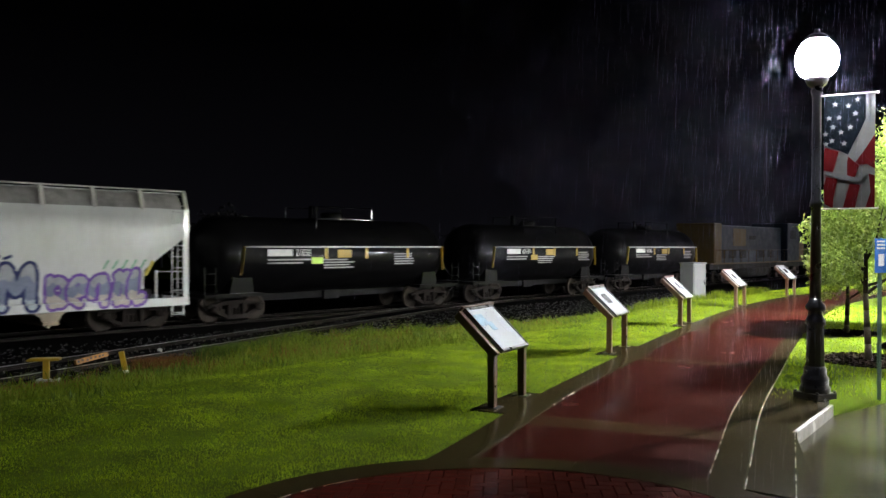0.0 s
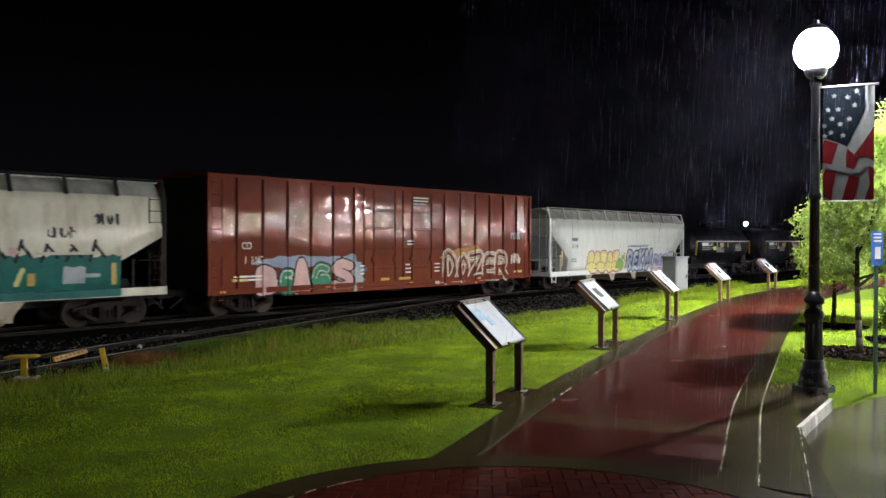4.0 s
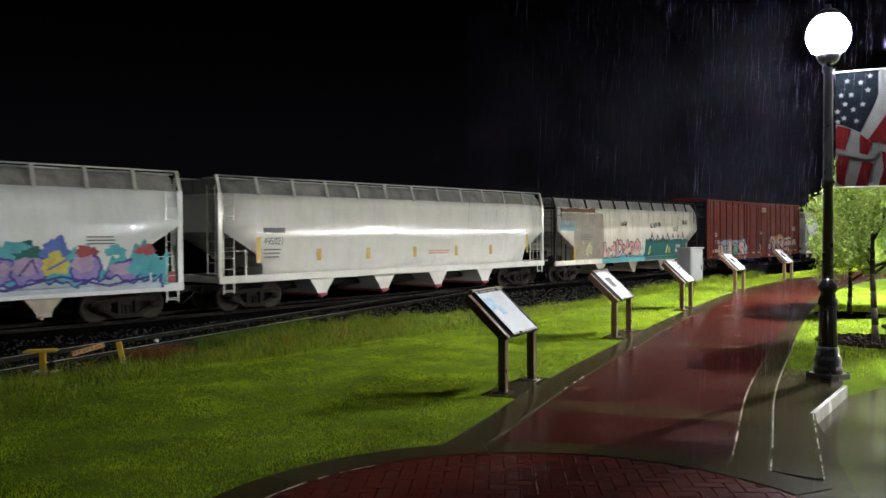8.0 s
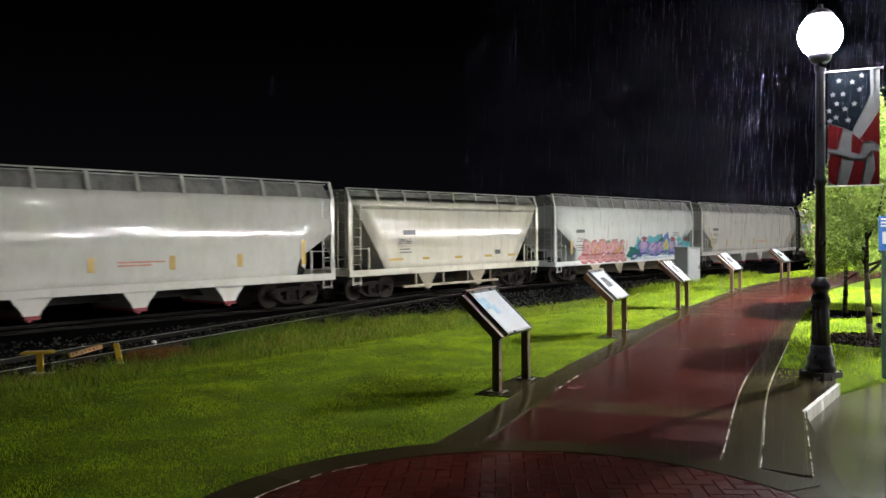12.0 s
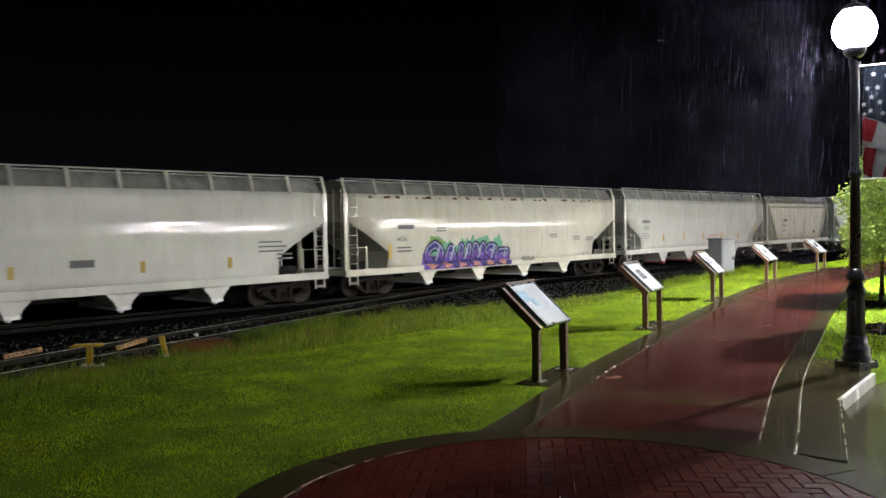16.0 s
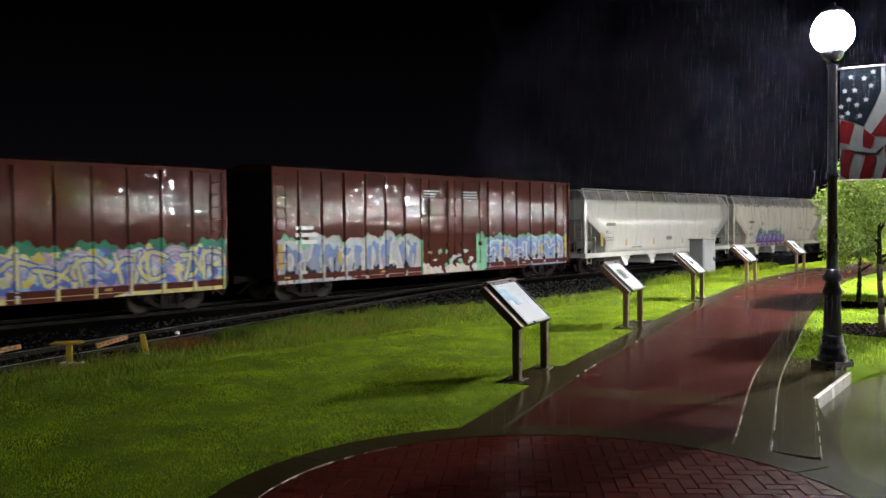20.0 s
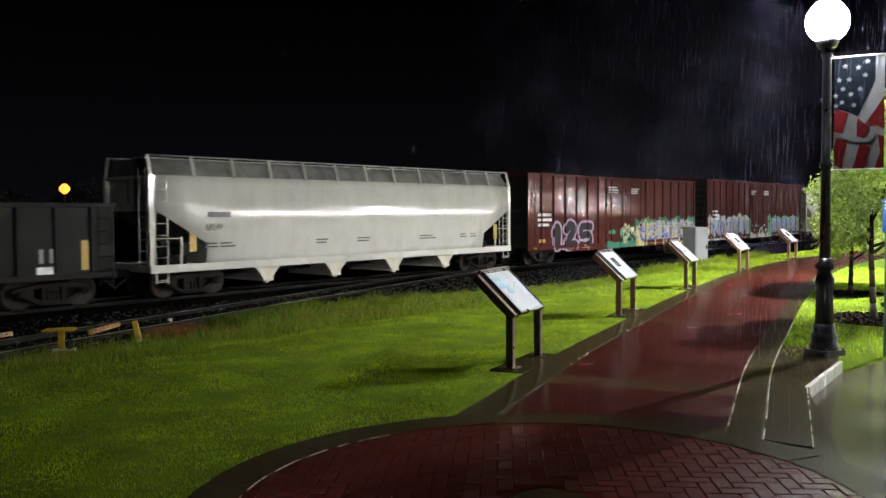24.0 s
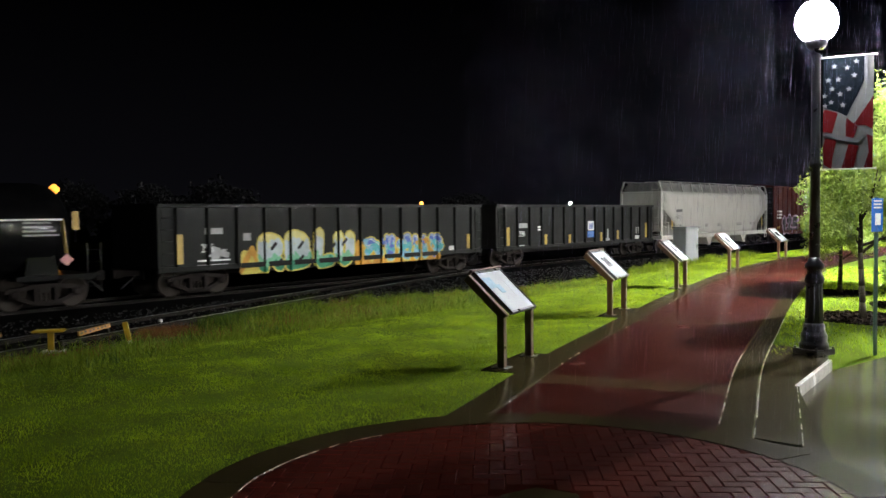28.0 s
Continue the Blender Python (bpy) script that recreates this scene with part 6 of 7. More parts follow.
            bar(bm, (xx, -1.53, sill + 0.2), (xx, -1.53, tall - 0.35), 0.022, 6)
            box(bm, xx - 0.12, xx + 0.12, -1.55, -1.50, sill + 1.0, sill + 1.18)
            part("lock_bar", bm, paint, dr)
    for z in (sill + 0.10, tall - 0.30):
        bm = bmesh.new()
        box(bm, d0 - 2.2, d1 + 0.4, -1.52, -1.46, z, z + 0.06)
        part("door_track", bm, paint, car)
    for s in (-1, 1):
        bm = bmesh.new()
        for k in range(9):
            z = sill + 0.35 + 0.42 * k
            rows = [[bm.verts.new((s * (half - 0.08 + dx), y, z + dz)) for dx, dz in ((0, -0.12), (0.07, 0), (0, 0.12))] for y in (-1.3, 1.3)]
            for j in range(2):
                bm.faces.new((rows[0][j], rows[0][j + 1], rows[1][j + 1], rows[1][j]))
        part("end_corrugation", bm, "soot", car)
        bm = bmesh.new()
        ladder(bm, s * (half - 0.38), -1.50, sill - 0.30, sill + 1.3, gap=0.40)
        part("side_ladder", bm, paint, car)
        bm = bmesh.new()
        ladder(bm, s * (half - 0.38), -1.50, sill + 1.7, tall - 0.3, gap=0.40)
        part("upper_ladder", bm, paint, car)
    bm = bmesh.new()
    box(bm, -half + 0.2, half - 0.2, -0.3, 0.3, 0.60, sill + 0.12)
    bar(bm, (-0.6, -0.8, 0.66), (0.6, -0.8, 0.66), 0.18, 12)
    part("underframe", bm, "soot", car)
    trucks(car, half - 1.9)
    coupler(car, half)
    for i in range(int(length / 1.6)):
        plate(car, "reflector", -half + 0.5 + i * 1.6, -half + 0.72 + i * 1.6, sill + 0.06, sill + 0.14, "yellow" if i % 3 == 0 else paint, -1.495)
    FACE[car.name] = lambda x, z: -1.536 if d0 < x < d1 else (-1.512 if min(abs(x - q) for q in xs) < 0.06 else -1.462)
    car["at"] = a + half
    return car


def gondola(a, length, label, tall=3.08, sill=0.95, posts=14):
    half = length / 2
    car = thing("gondola", Matrix.Identity(4), label, "rail car", "cars of the train")
    bm = bmesh.new()
    box(bm, -half + 0.05, half - 0.05, -1.388, 1.388, sill, sill + 0.08)
    part("floor_plate", bm, "gon", car)
    for s in (-1, 1):
        bm = bmesh.new()
        box(bm, -half + 0.05, half - 0.05, s * 1.41 - 0.02, s * 1.41 + 0.02, sill, tall)
        part("side_wall", bm, "gon", car)
        bm = bmesh.new()
        box(bm, s * (half - 0.08) - 0.03, s * (half - 0.08) + 0.03, -1.388, 1.388, sill + 0.082, tall)
        part("end_wall", bm, "soot", car)
    for s in (-1, 1):
        bm = bmesh.new()
        box(bm, -half + 0.02, half - 0.02, s * 1.45 - 0.08, s * 1.45 + 0.08, tall - 0.13, tall)
        part("top_chord", bm, "gon", car, bevel=0.012)
        bm = bmesh.new()
        box(bm, -half + 0.02, half - 0.02, s * 1.45 - 0.06, s * 1.45 + 0.06, sill - 0.10, sill + 0.08)
        part("side_sill", bm, "gon", car, bevel=0.012)
        bm = bmesh.new()
        box(bm, s * (half - 0.06) - 0.08, s * (half - 0.06) + 0.08, -1.45, 1.45, tall - 0.14, tall + 0.002)
        part("end_chord", bm, "gon", car)
        bm = bmesh.new()
        ladder(bm, s * (half - 0.35), -1.53, sill - 0.35, tall - 0.2, gap=0.38)
        part("side_ladder", bm, "gon", car)
    for i in range(posts + 1):
        x = -half + 0.75 + (length - 1.5) * i / posts
        bm = bmesh.new()
        prism(bm, [(x - 0.08, -1.43), (x - 0.05, -1.53), (x + 0.05, -1.53), (x + 0.08, -1.43)], sill, tall - 0.13)
        part("side_post", bm, "gon", car)
    bm = bmesh.new()
    box(bm, -half + 0.2, half - 0.2, -0.3, 0.3, 0.6, sill)
    part("underframe", bm, "soot", car)
    trucks(car, half - 1.75)
    coupler(car, half)
    px0 = [-half + 0.75 + (length - 1.5) * i / posts for i in range(posts + 1)]
    FACE[car.name] = lambda x, z: -1.537 if min(abs(x - q) for q in px0) < 0.07 else -1.438
    car["at"] = a + half
    return car


def tank_car(a, length, label, r=1.42, axis=2.28, extra=True):
    half = length / 2
    car = thing("tank_car", Matrix.Identity(4), label, "rail car", "cars of the train")
    bm = bmesh.new()
    n, L = 36, half - 0.55
    prof = [(0.05, -L - 0.02), (0.6, -L + 0.06), (1.05, -L + 0.22), (1.32, -L + 0.48), (r, -L + 0.9)] + [(r, -L + 0.9 + (2 * L - 1.8) * k / 8) for k in range(1, 9)] + [(1.32, L - 0.48), (1.05, L - 0.22), (0.6, L - 0.06), (0.05, L + 0.02)]
    turned(bm, prof, n)
    bmesh.ops.rotate(bm, verts=bm.verts[:], cent=(0, 0, 0), matrix=Matrix.Rotation(math.pi / 2, 3, "Y"))
    bmesh.ops.translate(bm, verts=bm.verts[:], vec=(0, 0, axis))
    part("tank", bm, "tank", car)
    for s in (-1, 1):
        bm = bmesh.new()
        box(bm, s * (half - 1.3) - 1.2, s * (half - 1.3) + 1.2, -1.4, 1.4, 0.88, 1.0)
        part("end_platform", bm, "tank", car)
        bm = bmesh.new()
        upright(bm, [(s * (half - 2.2), 0.95), (s * (half - 1.2), 0.95), (s * (half - 1.3), 1.6), (s * (half - 2.1), 1.6)], -1.2, 1.2)
        part("saddle", bm, "tank", car)
        bm = bmesh.new()
        ladder(bm, s * (half - 0.25), -1.44, 0.5, 1.9)
        part("side_ladder", bm, "tank", car)
    # hand rail along the side with bright ends and drops
    bm = bmesh.new()
    bar(bm, (-half + 1.6, -1.47, axis + 0.33), (half - 1.2, -1.47, axis + 0.33), 0.028, 8)
    part("hand_rail", bm, "txt_white", car)
    for s in (-1, 1):
        bm = bmesh.new()
        x = -half + 1.6 if s < 0 else half - 1.2
        beam(bm, (x, -1.47, axis + 0.36), (x + s * 0.12, -1.44, axis - 0.65), 0.10, 0.03)
        part("rail_end", bm, "yellow", car, "yellow painted rail end")
    for f in (0.40, 0.56, 0.74):
        plate(car, "reflector", -half + length * f, -half + length * f + 0.14, axis - 0.12, axis + 0.36, "yellow", -1.465)
    bm = bmesh.new()
    turned(bm, [(0.45, axis + r - 0.1), (0.45, axis + r + 0.22), (0.38, axis + r + 0.28)], 18, (0.3, 0, 0))
    turned(bm, [(0.12, axis + r - 0.1), (0.12, axis + r + 0.5), (0.04, axis + r + 0.55)], 12, (-0.5, 0.3, 0))
    part("valve_dome", bm, "tank", car)
    bm = bmesh.new()
    box(bm, -1.3, 1.6, -0.95, 0.95, axis + r - 0.03, axis + r + 0.01)
    for x in (-1.3, 1.6):
        for y in (-0.95, 0.95):
            beam(bm, (x, y, axis + r - 0.4), (x, y, axis + r + 0.45), 0.04, 0.04)
    for y in (-0.95, 0.95):
        bar(bm, (-1.3, y, axis + r + 0.45), (1.6, y, axis + r + 0.45), 0.02, 6)
    part("top_platform", bm, "tank", car)
    bm = bmesh.new()
    box(bm, -half + 0.2, half - 0.2, -0.25, 0.25, 0.62, 0.9)
    box(bm, -0.4, 0.4, -0.35, 0.35, 0.55, 0.92)
    part("centre_sill", bm, "tank", car)
    trucks(car, half - 1.55)
    coupler(car, half)
    car["at"] = a + half
    return car


def locomotive(a, label):
    half = 10.6
    car = thing("locomotive", Matrix.Identity(4), label, "locomotive")
    bm = bmesh.new()
    box(bm, -half, half, -1.5, 1.5, 1.05, 1.45)
    part("frame", bm, "soot", car, bevel=0.02)
    bm = bmesh.new()
    box(bm, -half + 1.2, half - 6.0, -1.0, 1.0, 1.45, 4.2)
    part("hood", bm, "loco_blue", car, bevel=0.05)
    bm = bmesh.new()
    box(bm, -half + 0.9, -half + 2.2, -1.42, 1.42, 1.45, 4.3)
    part("end_hood", bm, "loco_yellow", car, "yellow painted end", bevel=0.05)
    bm = bmesh.new()
    box(bm, half - 6.0, half - 3.2, -1.5, 1.5, 1.45, 4.6)
    cab = part("cab", bm, "loco_blue", car, bevel=0.05)
    bm = bmesh.new()
    box(bm, half - 3.2, half - 0.8, -1.1, 1.1, 1.45, 3.0)
    part("nose", bm, "loco_yellow", car, bevel=0.08)
    plate(car, "emblem", -half + 5.2, -half + 7.6, 2.7, 4.0, "loco_yellow", -1.006, "yellow emblem block")
    plate(car, "side_stripe", -half + 0.2, half - 0.4, 1.40, 1.50, "loco_yellow", -1.505, "yellow sill stripe")
    for k in range(6):
        plate(car, "grille", -half + 2.6 + k * 1.9, -half + 3.9 + k * 1.9, 3.2 if 2 < k < 4 else 1.8, 3.5 if 2 < k < 4 else 2.4, "soot", -1.004)
    plate(cab, "window", half - 5.4, half - 4.0, 3.3, 4.0, "tank", -1.505)
    bm = bmesh.new()
    for k in range(13):
        x = -half + 1.0 + k * 1.5
        bar(bm, (x, -1.48, 1.45), (x, -1.48, 2.4), 0.02, 6)
    bar(bm, (-half + 1, -1.48, 2.4), (half - 1, -1.48, 2.4), 0.02, 6)
    part("hand_rail", bm, "loco_yellow", car)
    bm = bmesh.new()
    bar(bm, (-3.2, 0, 0.75), (3.2, 0, 0.75), 0.5, 16)
    part("fuel_tank", bm, "soot", car)
    trucks(car, half - 3.2)
    coupler(car, half)
    car["at"] = a + half
    return car


TRAIN = []


def side_y(car, x, z):
    return FACE[car.name](x, z) - 0.002


def stencil(car, text, x, z, h, mat, squash=0.8):
    lettering(car, text, x, z, h, mat, side_y(car, x, z + h / 2) - 0.004, "", squash)


def print_bars(car, x, z, w, n, mat, h=0.06, gap=0.12, seed=0):
    bars(car, x, z, w, n, mat, side_y(car, x, z), h, gap, seed)


def mark(car, name, x0, x1, z0, z1, mat):
    plate(car, name, x0, x1, z0, z1, mat, side_y(car, x0, (z0 + z1) / 2))


# from the front: locomotive and tank cars
TRAIN.append(locomotive(193.2, "blue and yellow diesel locomotive pulling the train"))
for x0, x1, num in ((180.3, 192.3, "50386"), (167.5, 179.3, "60100"), (153.4, 166.5, "21858")):
    c = tank_car(x0, x1 - x0, "glossy black tank car with yellow reflector marks")
    h = (x1 - x0) / 2
    plate(c, "owner_mark", -h + 2.6, -h + 3.7, 2.28, 2.52, "txt_white", -1.45)
    lettering(c, num, -h + 3.85, 2.28, 0.26, "txt_white", -1.452)
    bars(c, -h + 2.6, 2.12, 2.2, 2, "txt_grey", -1.44, 0.05, 0.12, int(x0))
    bars(c, -h + 5.2, 2.1, 1.6, 4, "txt_grey", -1.44, 0.05, 0.10, int(x0) + 1)
    bars(c, -h + 9.0, 2.3, 1.2, 5, "txt_grey", -1.44, 0.05, 0.10, int(x0) + 2)
    plate(c, "placard", -h + 5.9, -h + 6.6, 2.2, 2.5, "yellow", -1.455)
    if num != "50386":
        plate(c, "placard", -h + 4.6, -h + 5.15, 1.98, 2.22, "lime" if num == "21858" else "yellow", -1.455)
    TRAIN.append(c)

c = hopper_car(135.8, 17.05, "pale grey covered hopper with cream and violet spray paint", "white2", 4, 4.35, 0.72, 1.9, 2.9, 0.14, 3.80)
stencil(c, "83148", -6.3, 2.22, 0.24, "txt_black")
mark(c, "owner_mark", -6.3, -5.7, 2.62, 2.80, "txt_dim")
print_bars(c, -6.3, 1.6, 0.7, 2, "txt_dim", seed=3)
mark(c, "reflector", -7.35, -7.2, 1.3, 2.1, "yellow")
p = Spray(-4.9, 7.4, 0.74, 2.5)
p.band(-4.6, -0.9, 0.80, 1.20, "g_lilac", 3, 0.15, 0.5)
p.signs(-4.5, 1.05, 1.05, 0.74, 5, "g_red", [(-1, "g_lemon"), (0.75, "g_cream")], 21, 0.42, 0.06)
for k, (x, rx) in enumerate(((-4.0, 0.55), (-2.95, 0.50), (-2.0, 0.46), (-1.25, 0.34))):
    p.patch(x, 1.10, rx + 0.06, 0.35, "g_red", k, 0.08)
    p.patch(x, 1.12, rx, 0.29, "g_lemon", k, 0.08)
p.patch(-0.62, 1.22, 0.50, 0.36, "g_leafgreen", 2, 0.12)
p.patch(-0.3, 1.66, 0.20, 0.14, "g_leafgreen", 1, 0.12)
p.stroke([(-0.2, 0.9), (-0.05, 1.4), (-0.15, 1.9)], 0.10, "g_orange")
for k, (ch, x0, x1, z1) in enumerate((("R", 0.15, 1.05, 2.05), ("E", 1.0, 1.75, 2.02), ("K", 1.7, 2.55, 2.12), ("M", 2.5, 3.7, 2.12))):
    p.piece(GLYPH[ch], x0, x1, 0.82, z1, "g_navy", [(-1, "g_ice"), (0.24, "g_steel"), (0.70, "g_silver")], 0.27, 0.10, 0.02)
for k in range(9):
    p.stroke([(0.28 + k * 0.31, 2.28), (0.28 + k * 0.31 + 0.17, 2.34)], 0.09, "g_navy")
p.signs(3.95, 0.80, 1.08, 0.62, 5, "g_plum", [(-1, "g_white"), (0.35, "g_steel"), (0.7, "g_silver")], 27, 0.21, 0.09)
for k in range(5):
    p.stroke([(5.6 + k * 0.3, 1.95), (5.75 + k * 0.3, 2.2)], 0.06, "g_mint")
p.stroke([(7.0, 1.75), (7.2, 2.15)], 0.10, "g_yellow")
p.done(c, "sprayed cream, silver and violet letters")
TRAIN.append(c)

c = boxcar(114.6, 19.4, "glossy red-brown boxcar with sprayed words", "box_red", (0.381, 0.619), 5.05, posts=17)
p = Spray(-8.0, -2.2, 0.62, 2.3)
p.patch(-3.1, 1.5, 0.8, 0.5, "g_steel", 3)
p.patch(-6.2, 1.85, 1.3, 0.24, "g_steel", 5)
p.patch(-4.4, 1.85, 1.2, 0.22, "g_steel", 7)
p.patch(-2.75, 1.1, 0.4, 0.5, "g_silver", 2)
for ch, x0, x1, z0, z1, mat in (("B", -7.75, -6.6, 0.68, 1.72, "g_rose"), ("E", -6.65, -5.9, 0.66, 1.62, "g_green"), ("G", -5.2, -4.05, 0.70, 1.80, "g_green"), ("A", -6.0, -5.1, 0.66, 2.0, "g_rose"), ("S", -4.15, -2.8, 0.66, 1.92, "g_rose")):
    p.piece(GLYPH[ch], x0, x1, z0, z1, "g_black", [(-1, mat)], 0.36, 0.06, 0.0, "g_white" if mat == "g_green" else None)
p.stroke([(-6.0, 0.84), (-5.3, 0.84)], 0.14, "g_yellow")
p.stroke([(-3.9, 0.84), (-3.2, 0.84)], 0.13, "g_ochre")
p.done(c, "sprayed pink and green letters")
p = Spray(2.0, 8.0, 0.66, 2.5)
p.patch(4.4, 2.0, 1.6, 0.35, "g_ochre", 4)
p.stroke([(2.1, 0.80), (3.0, 0.74), (4.2, 0.82), (7.6, 0.82)], 0.12, "g_white")
for ch, x0, x1, z0, z1 in (("D", 2.6, 3.75, 0.72, 2.15), ("O", 3.65, 4.6, 0.72, 2.05), ("Z", 4.45, 5.7, 0.72, 2.15), ("E", 5.6, 6.7, 0.76, 2.08), ("R", 6.55, 7.7, 0.76, 2.12)):
    p.piece(GLYPH[ch], x0, x1, z0, z1, "g_white", [(-1, "box_red")], 0.30, 0.075, 0.03, "g_white")
p.done(c, "sprayed outlined word")
p = Spray(7.8, 9.0, 1.3, 3.3)
p.signs(7.95, 2.7, 0.4, 0.2, 4, "g_silver", "g_silver", 31, 0.03, 0.01)
p.signs(7.95, 1.5, 0.5, 0.2, 4, "g_white", "g_white", 32, 0.04, 0.01)
p.done(c, "thin sprayed scrawl")
stencil(c, "1  1162", -8.2, 1.84, 0.26, "txt_white")
stencil(c, "CO", -8.3, 2.34, 0.26, "txt_white")
print_bars(c, -8.6, 1.35, 1.4, 2, "txt_white", seed=5)
print_bars(c, 0.6, 4.45, 1.0, 3, "txt_white", 0.05, 0.13, seed=6)
print_bars(c, 0.2, 2.6, 0.5, 2, "txt_white", 0.05, 0.13, seed=7)
for x in (-2.5, 0.1, 2.0):
    print_bars(c, x, 1.6, 0.35, 3, "txt_white", 0.05, 0.16, seed=int(x * 10))
for x0, x1, z0 in ((-8.9, -7.6, 0.86), (-8.7, -8.0, 1.2), (8.2, 8.9, 1.05), (-0.3, 0.4, 1.0), (-1.4, -0.9, 1.0)):
    mark(c, "reflector", x0, x1, z0, z0 + 0.11, "yellow")
TRAIN.append(c)

c = hopper_car(95.5, 17.6, "grimy grey covered hopper with pink and green spray paint", "rusty", 3, 4.50, 0.92, 2.1, 2.75, 0.12, 4.0, end_paint="soot")
p = Spray(-8.4, -3.7, 1.2, 3.85)
p.band(-7.0, -3.85, 1.22, 3.72, "g_taupe", 2, 0.05, 0.97)
p.band(-8.3, -6.9, 2.85, 3.72, "g_taupe", 5, 0.05, 0.97)
p.done(c, "large dull brown primer patch")
p = Spray(-8.6, -6.5, 2.6, 3.6)
p.band(-8.35, -6.75, 2.78, 3.25, "g_aqua", 1, 0.12)
p.signs(-8.35, 2.95, 0.46, 0.34, 5, "g_black", "g_sky", 41, 0.14, 0.04, "g_white")
p.done(c, "sprayed aqua tag")
p = Spray(-5.9, 1.4, 0.92, 2.5)
p.patch(-5.35, 1.75, 0.35, 0.30, "g_lemon", 3, 0.3)
p.band(-4.0, 1.2, 0.94, 1.42, "g_aqua", 2, 0.15)
p.stroke([(-4.1, 1.25), (-3.95, 1.7)], 0.16, "g_orange")
p.signs(-3.75, 1.22, 1.0, 0.72, 6, "g_black", [(-1, "g_rose"), (0.4, "g_pink")], 42, 0.22, 0.05)
p.flecks(-3.6, 0.9, 1.3, 1.75, 12, ("g_lemon", "g_orange", "g_aqua", "g_black"), 5, 0.13)
p.done(c, "sprayed pink and aqua letters")
p = Spray(0.9, 7.6, 0.92, 2.9)
p.band(1.2, 7.2, 0.95, 2.22, "g_teal", 3, 0.10)
p.stroke([(1.2, 1.0), (1.55, 2.0)], 0.28, "g_teal")
for k in range(7):
    x = 1.9 + 0.72 * k
    p.stroke([(x, 2.05), (x + 0.16, 2.62 - 0.12 * (k % 3))], 0.10, "g_black")
    p.stroke([(x + 0.16, 2.5), (x + 0.45, 2.15)], 0.09, "g_black")
p.stroke([(4.6, 2.26), (6.5, 2.26)], 0.09, "g_white")
p.stroke([(1.75, 1.35), (1.9, 1.75)], 0.14, "g_lemon")
p.stroke([(4.1, 1.4), (4.25, 1.8)], 0.14, "g_lemon")
p.band(5.4, 6.1, 1.38, 1.86, "g_silver", 2, 0.02)
p.stroke([(6.0, 1.6), (6.5, 1.6)], 0.12, "g_silver")
p.patch(4.0, 2.32, 0.14, 0.13, "g_rose", 1)
p.done(c, "sprayed dark green block with black spikes")
for k, (x, z) in enumerate(((2.2, 3.1), (2.8, 3.15), (5.3, 2.9), (6.7, 3.3), (-1.5, 3.2))):
    p = Spray(x - 0.5, x + 0.5, z - 0.3, z + 0.3)
    p.signs(x - 0.35, z - 0.18, 0.32, 0.2, 4, "g_black", "g_black", 50 + k, 0.03, 0.012)
    p.done(c, "thin black scrawl")
p = Spray(-8.4, -4.4, 3.7, 4.02)
p.band(-8.2, -4.6, 3.76, 3.97, "g_rust", 4, 0.04, 0.93)
p.done(c, "rust stain below the roof")
mark(c, "reflector", -6.95, -6.75, 1.2, 2.3, "yellow")
mark(c, "reflector", 6.9, 7.05, 1.3, 2.4, "yellow")
for x in (1.7, 4.4):
    mark(c, "reflector", x, x + 0.2, 1.35, 1.9, "yellow")
print_bars(c, -6.3, 2.5, 1.2, 3, "txt_dim", seed=8)
TRAIN.append(c)

c = hopper_car(75.0, 19.5, "clean white four-bay covered hopper with yellow marks", "white", 4, 4.62, 1.0, 1.85, 2.75, 0.12, 4.05, chutes="white", gates="g_red")
stencil(c, "495021", -7.9, 2.30, 0.27, "txt_black")
mark(c, "owner_mark", -7.9, -6.95, 2.72, 2.90, "txt_dim")
print_bars(c, -7.9, 2.10, 0.9, 3, "txt_dim", 0.05, 0.13, 9)
for x in (-5.43, -2.86, -0.13, 2.60, 5.14):
    mark(c, "reflector", x, x + 0.2, 1.68, 2.12, "yellow")
mark(c, "reflector", -8.22, -8.02, 1.66, 2.59, "yellow")
mark(c, "reflector", 8.10, 8.3, 1.69, 2.56, "yellow")
print_bars(c, 0.84, 1.9, 1.6, 2, "g_salmon", 0.05, 0.10, 10)
TRAIN.append(c)

c = hopper_car(56.6, 17.1, "white covered hopper with purple and salmon spray paint", "white2", 4, 4.65, 0.88, 2.1, 2.95, 0.15, 4.05)
stencil(c, "252092", -6.45, 2.16, 0.26, "txt_black")
mark(c, "owner_mark", -6.45, -5.6, 2.66, 2.84, "txt_dim")
print_bars(c, -6.45, 1.95, 1.0, 3, "txt_dim", 0.05, 0.13, 11)
mark(c, "reflector", -7.03, -6.8, 1.53, 2.45, "yellow")
p = Spray(-6.2, -0.7, 0.95, 2.5)
p.band(-5.6, -1.0, 1.15, 2.2, "g_mint", 6, 0.2, 0.45)
for k in range(6):
    p.patch(-5.6 + 0.86 * k, 1.22, 0.50, 0.27, "g_red", k, 0.12)
    p.patch(-5.58 + 0.86 * k, 1.25, 0.45, 0.22, "g_pink", k, 0.12)
p.signs(-5.75, 1.42, 0.78, 0.80, 6, "g_red", "g_pink", 62, 0.27, 0.05)
p.signs(-5.5, 1.50, 0.66, 0.80, 6, "g_pink", "g_rose", 64, 0.10, 0.03)
p.stroke([(-4.45, 1.45), (-4.2, 1.95)], 0.16, "g_orange")
p.stroke([(-1.9, 1.5), (-1.5, 1.8)], 0.2, "g_orange")
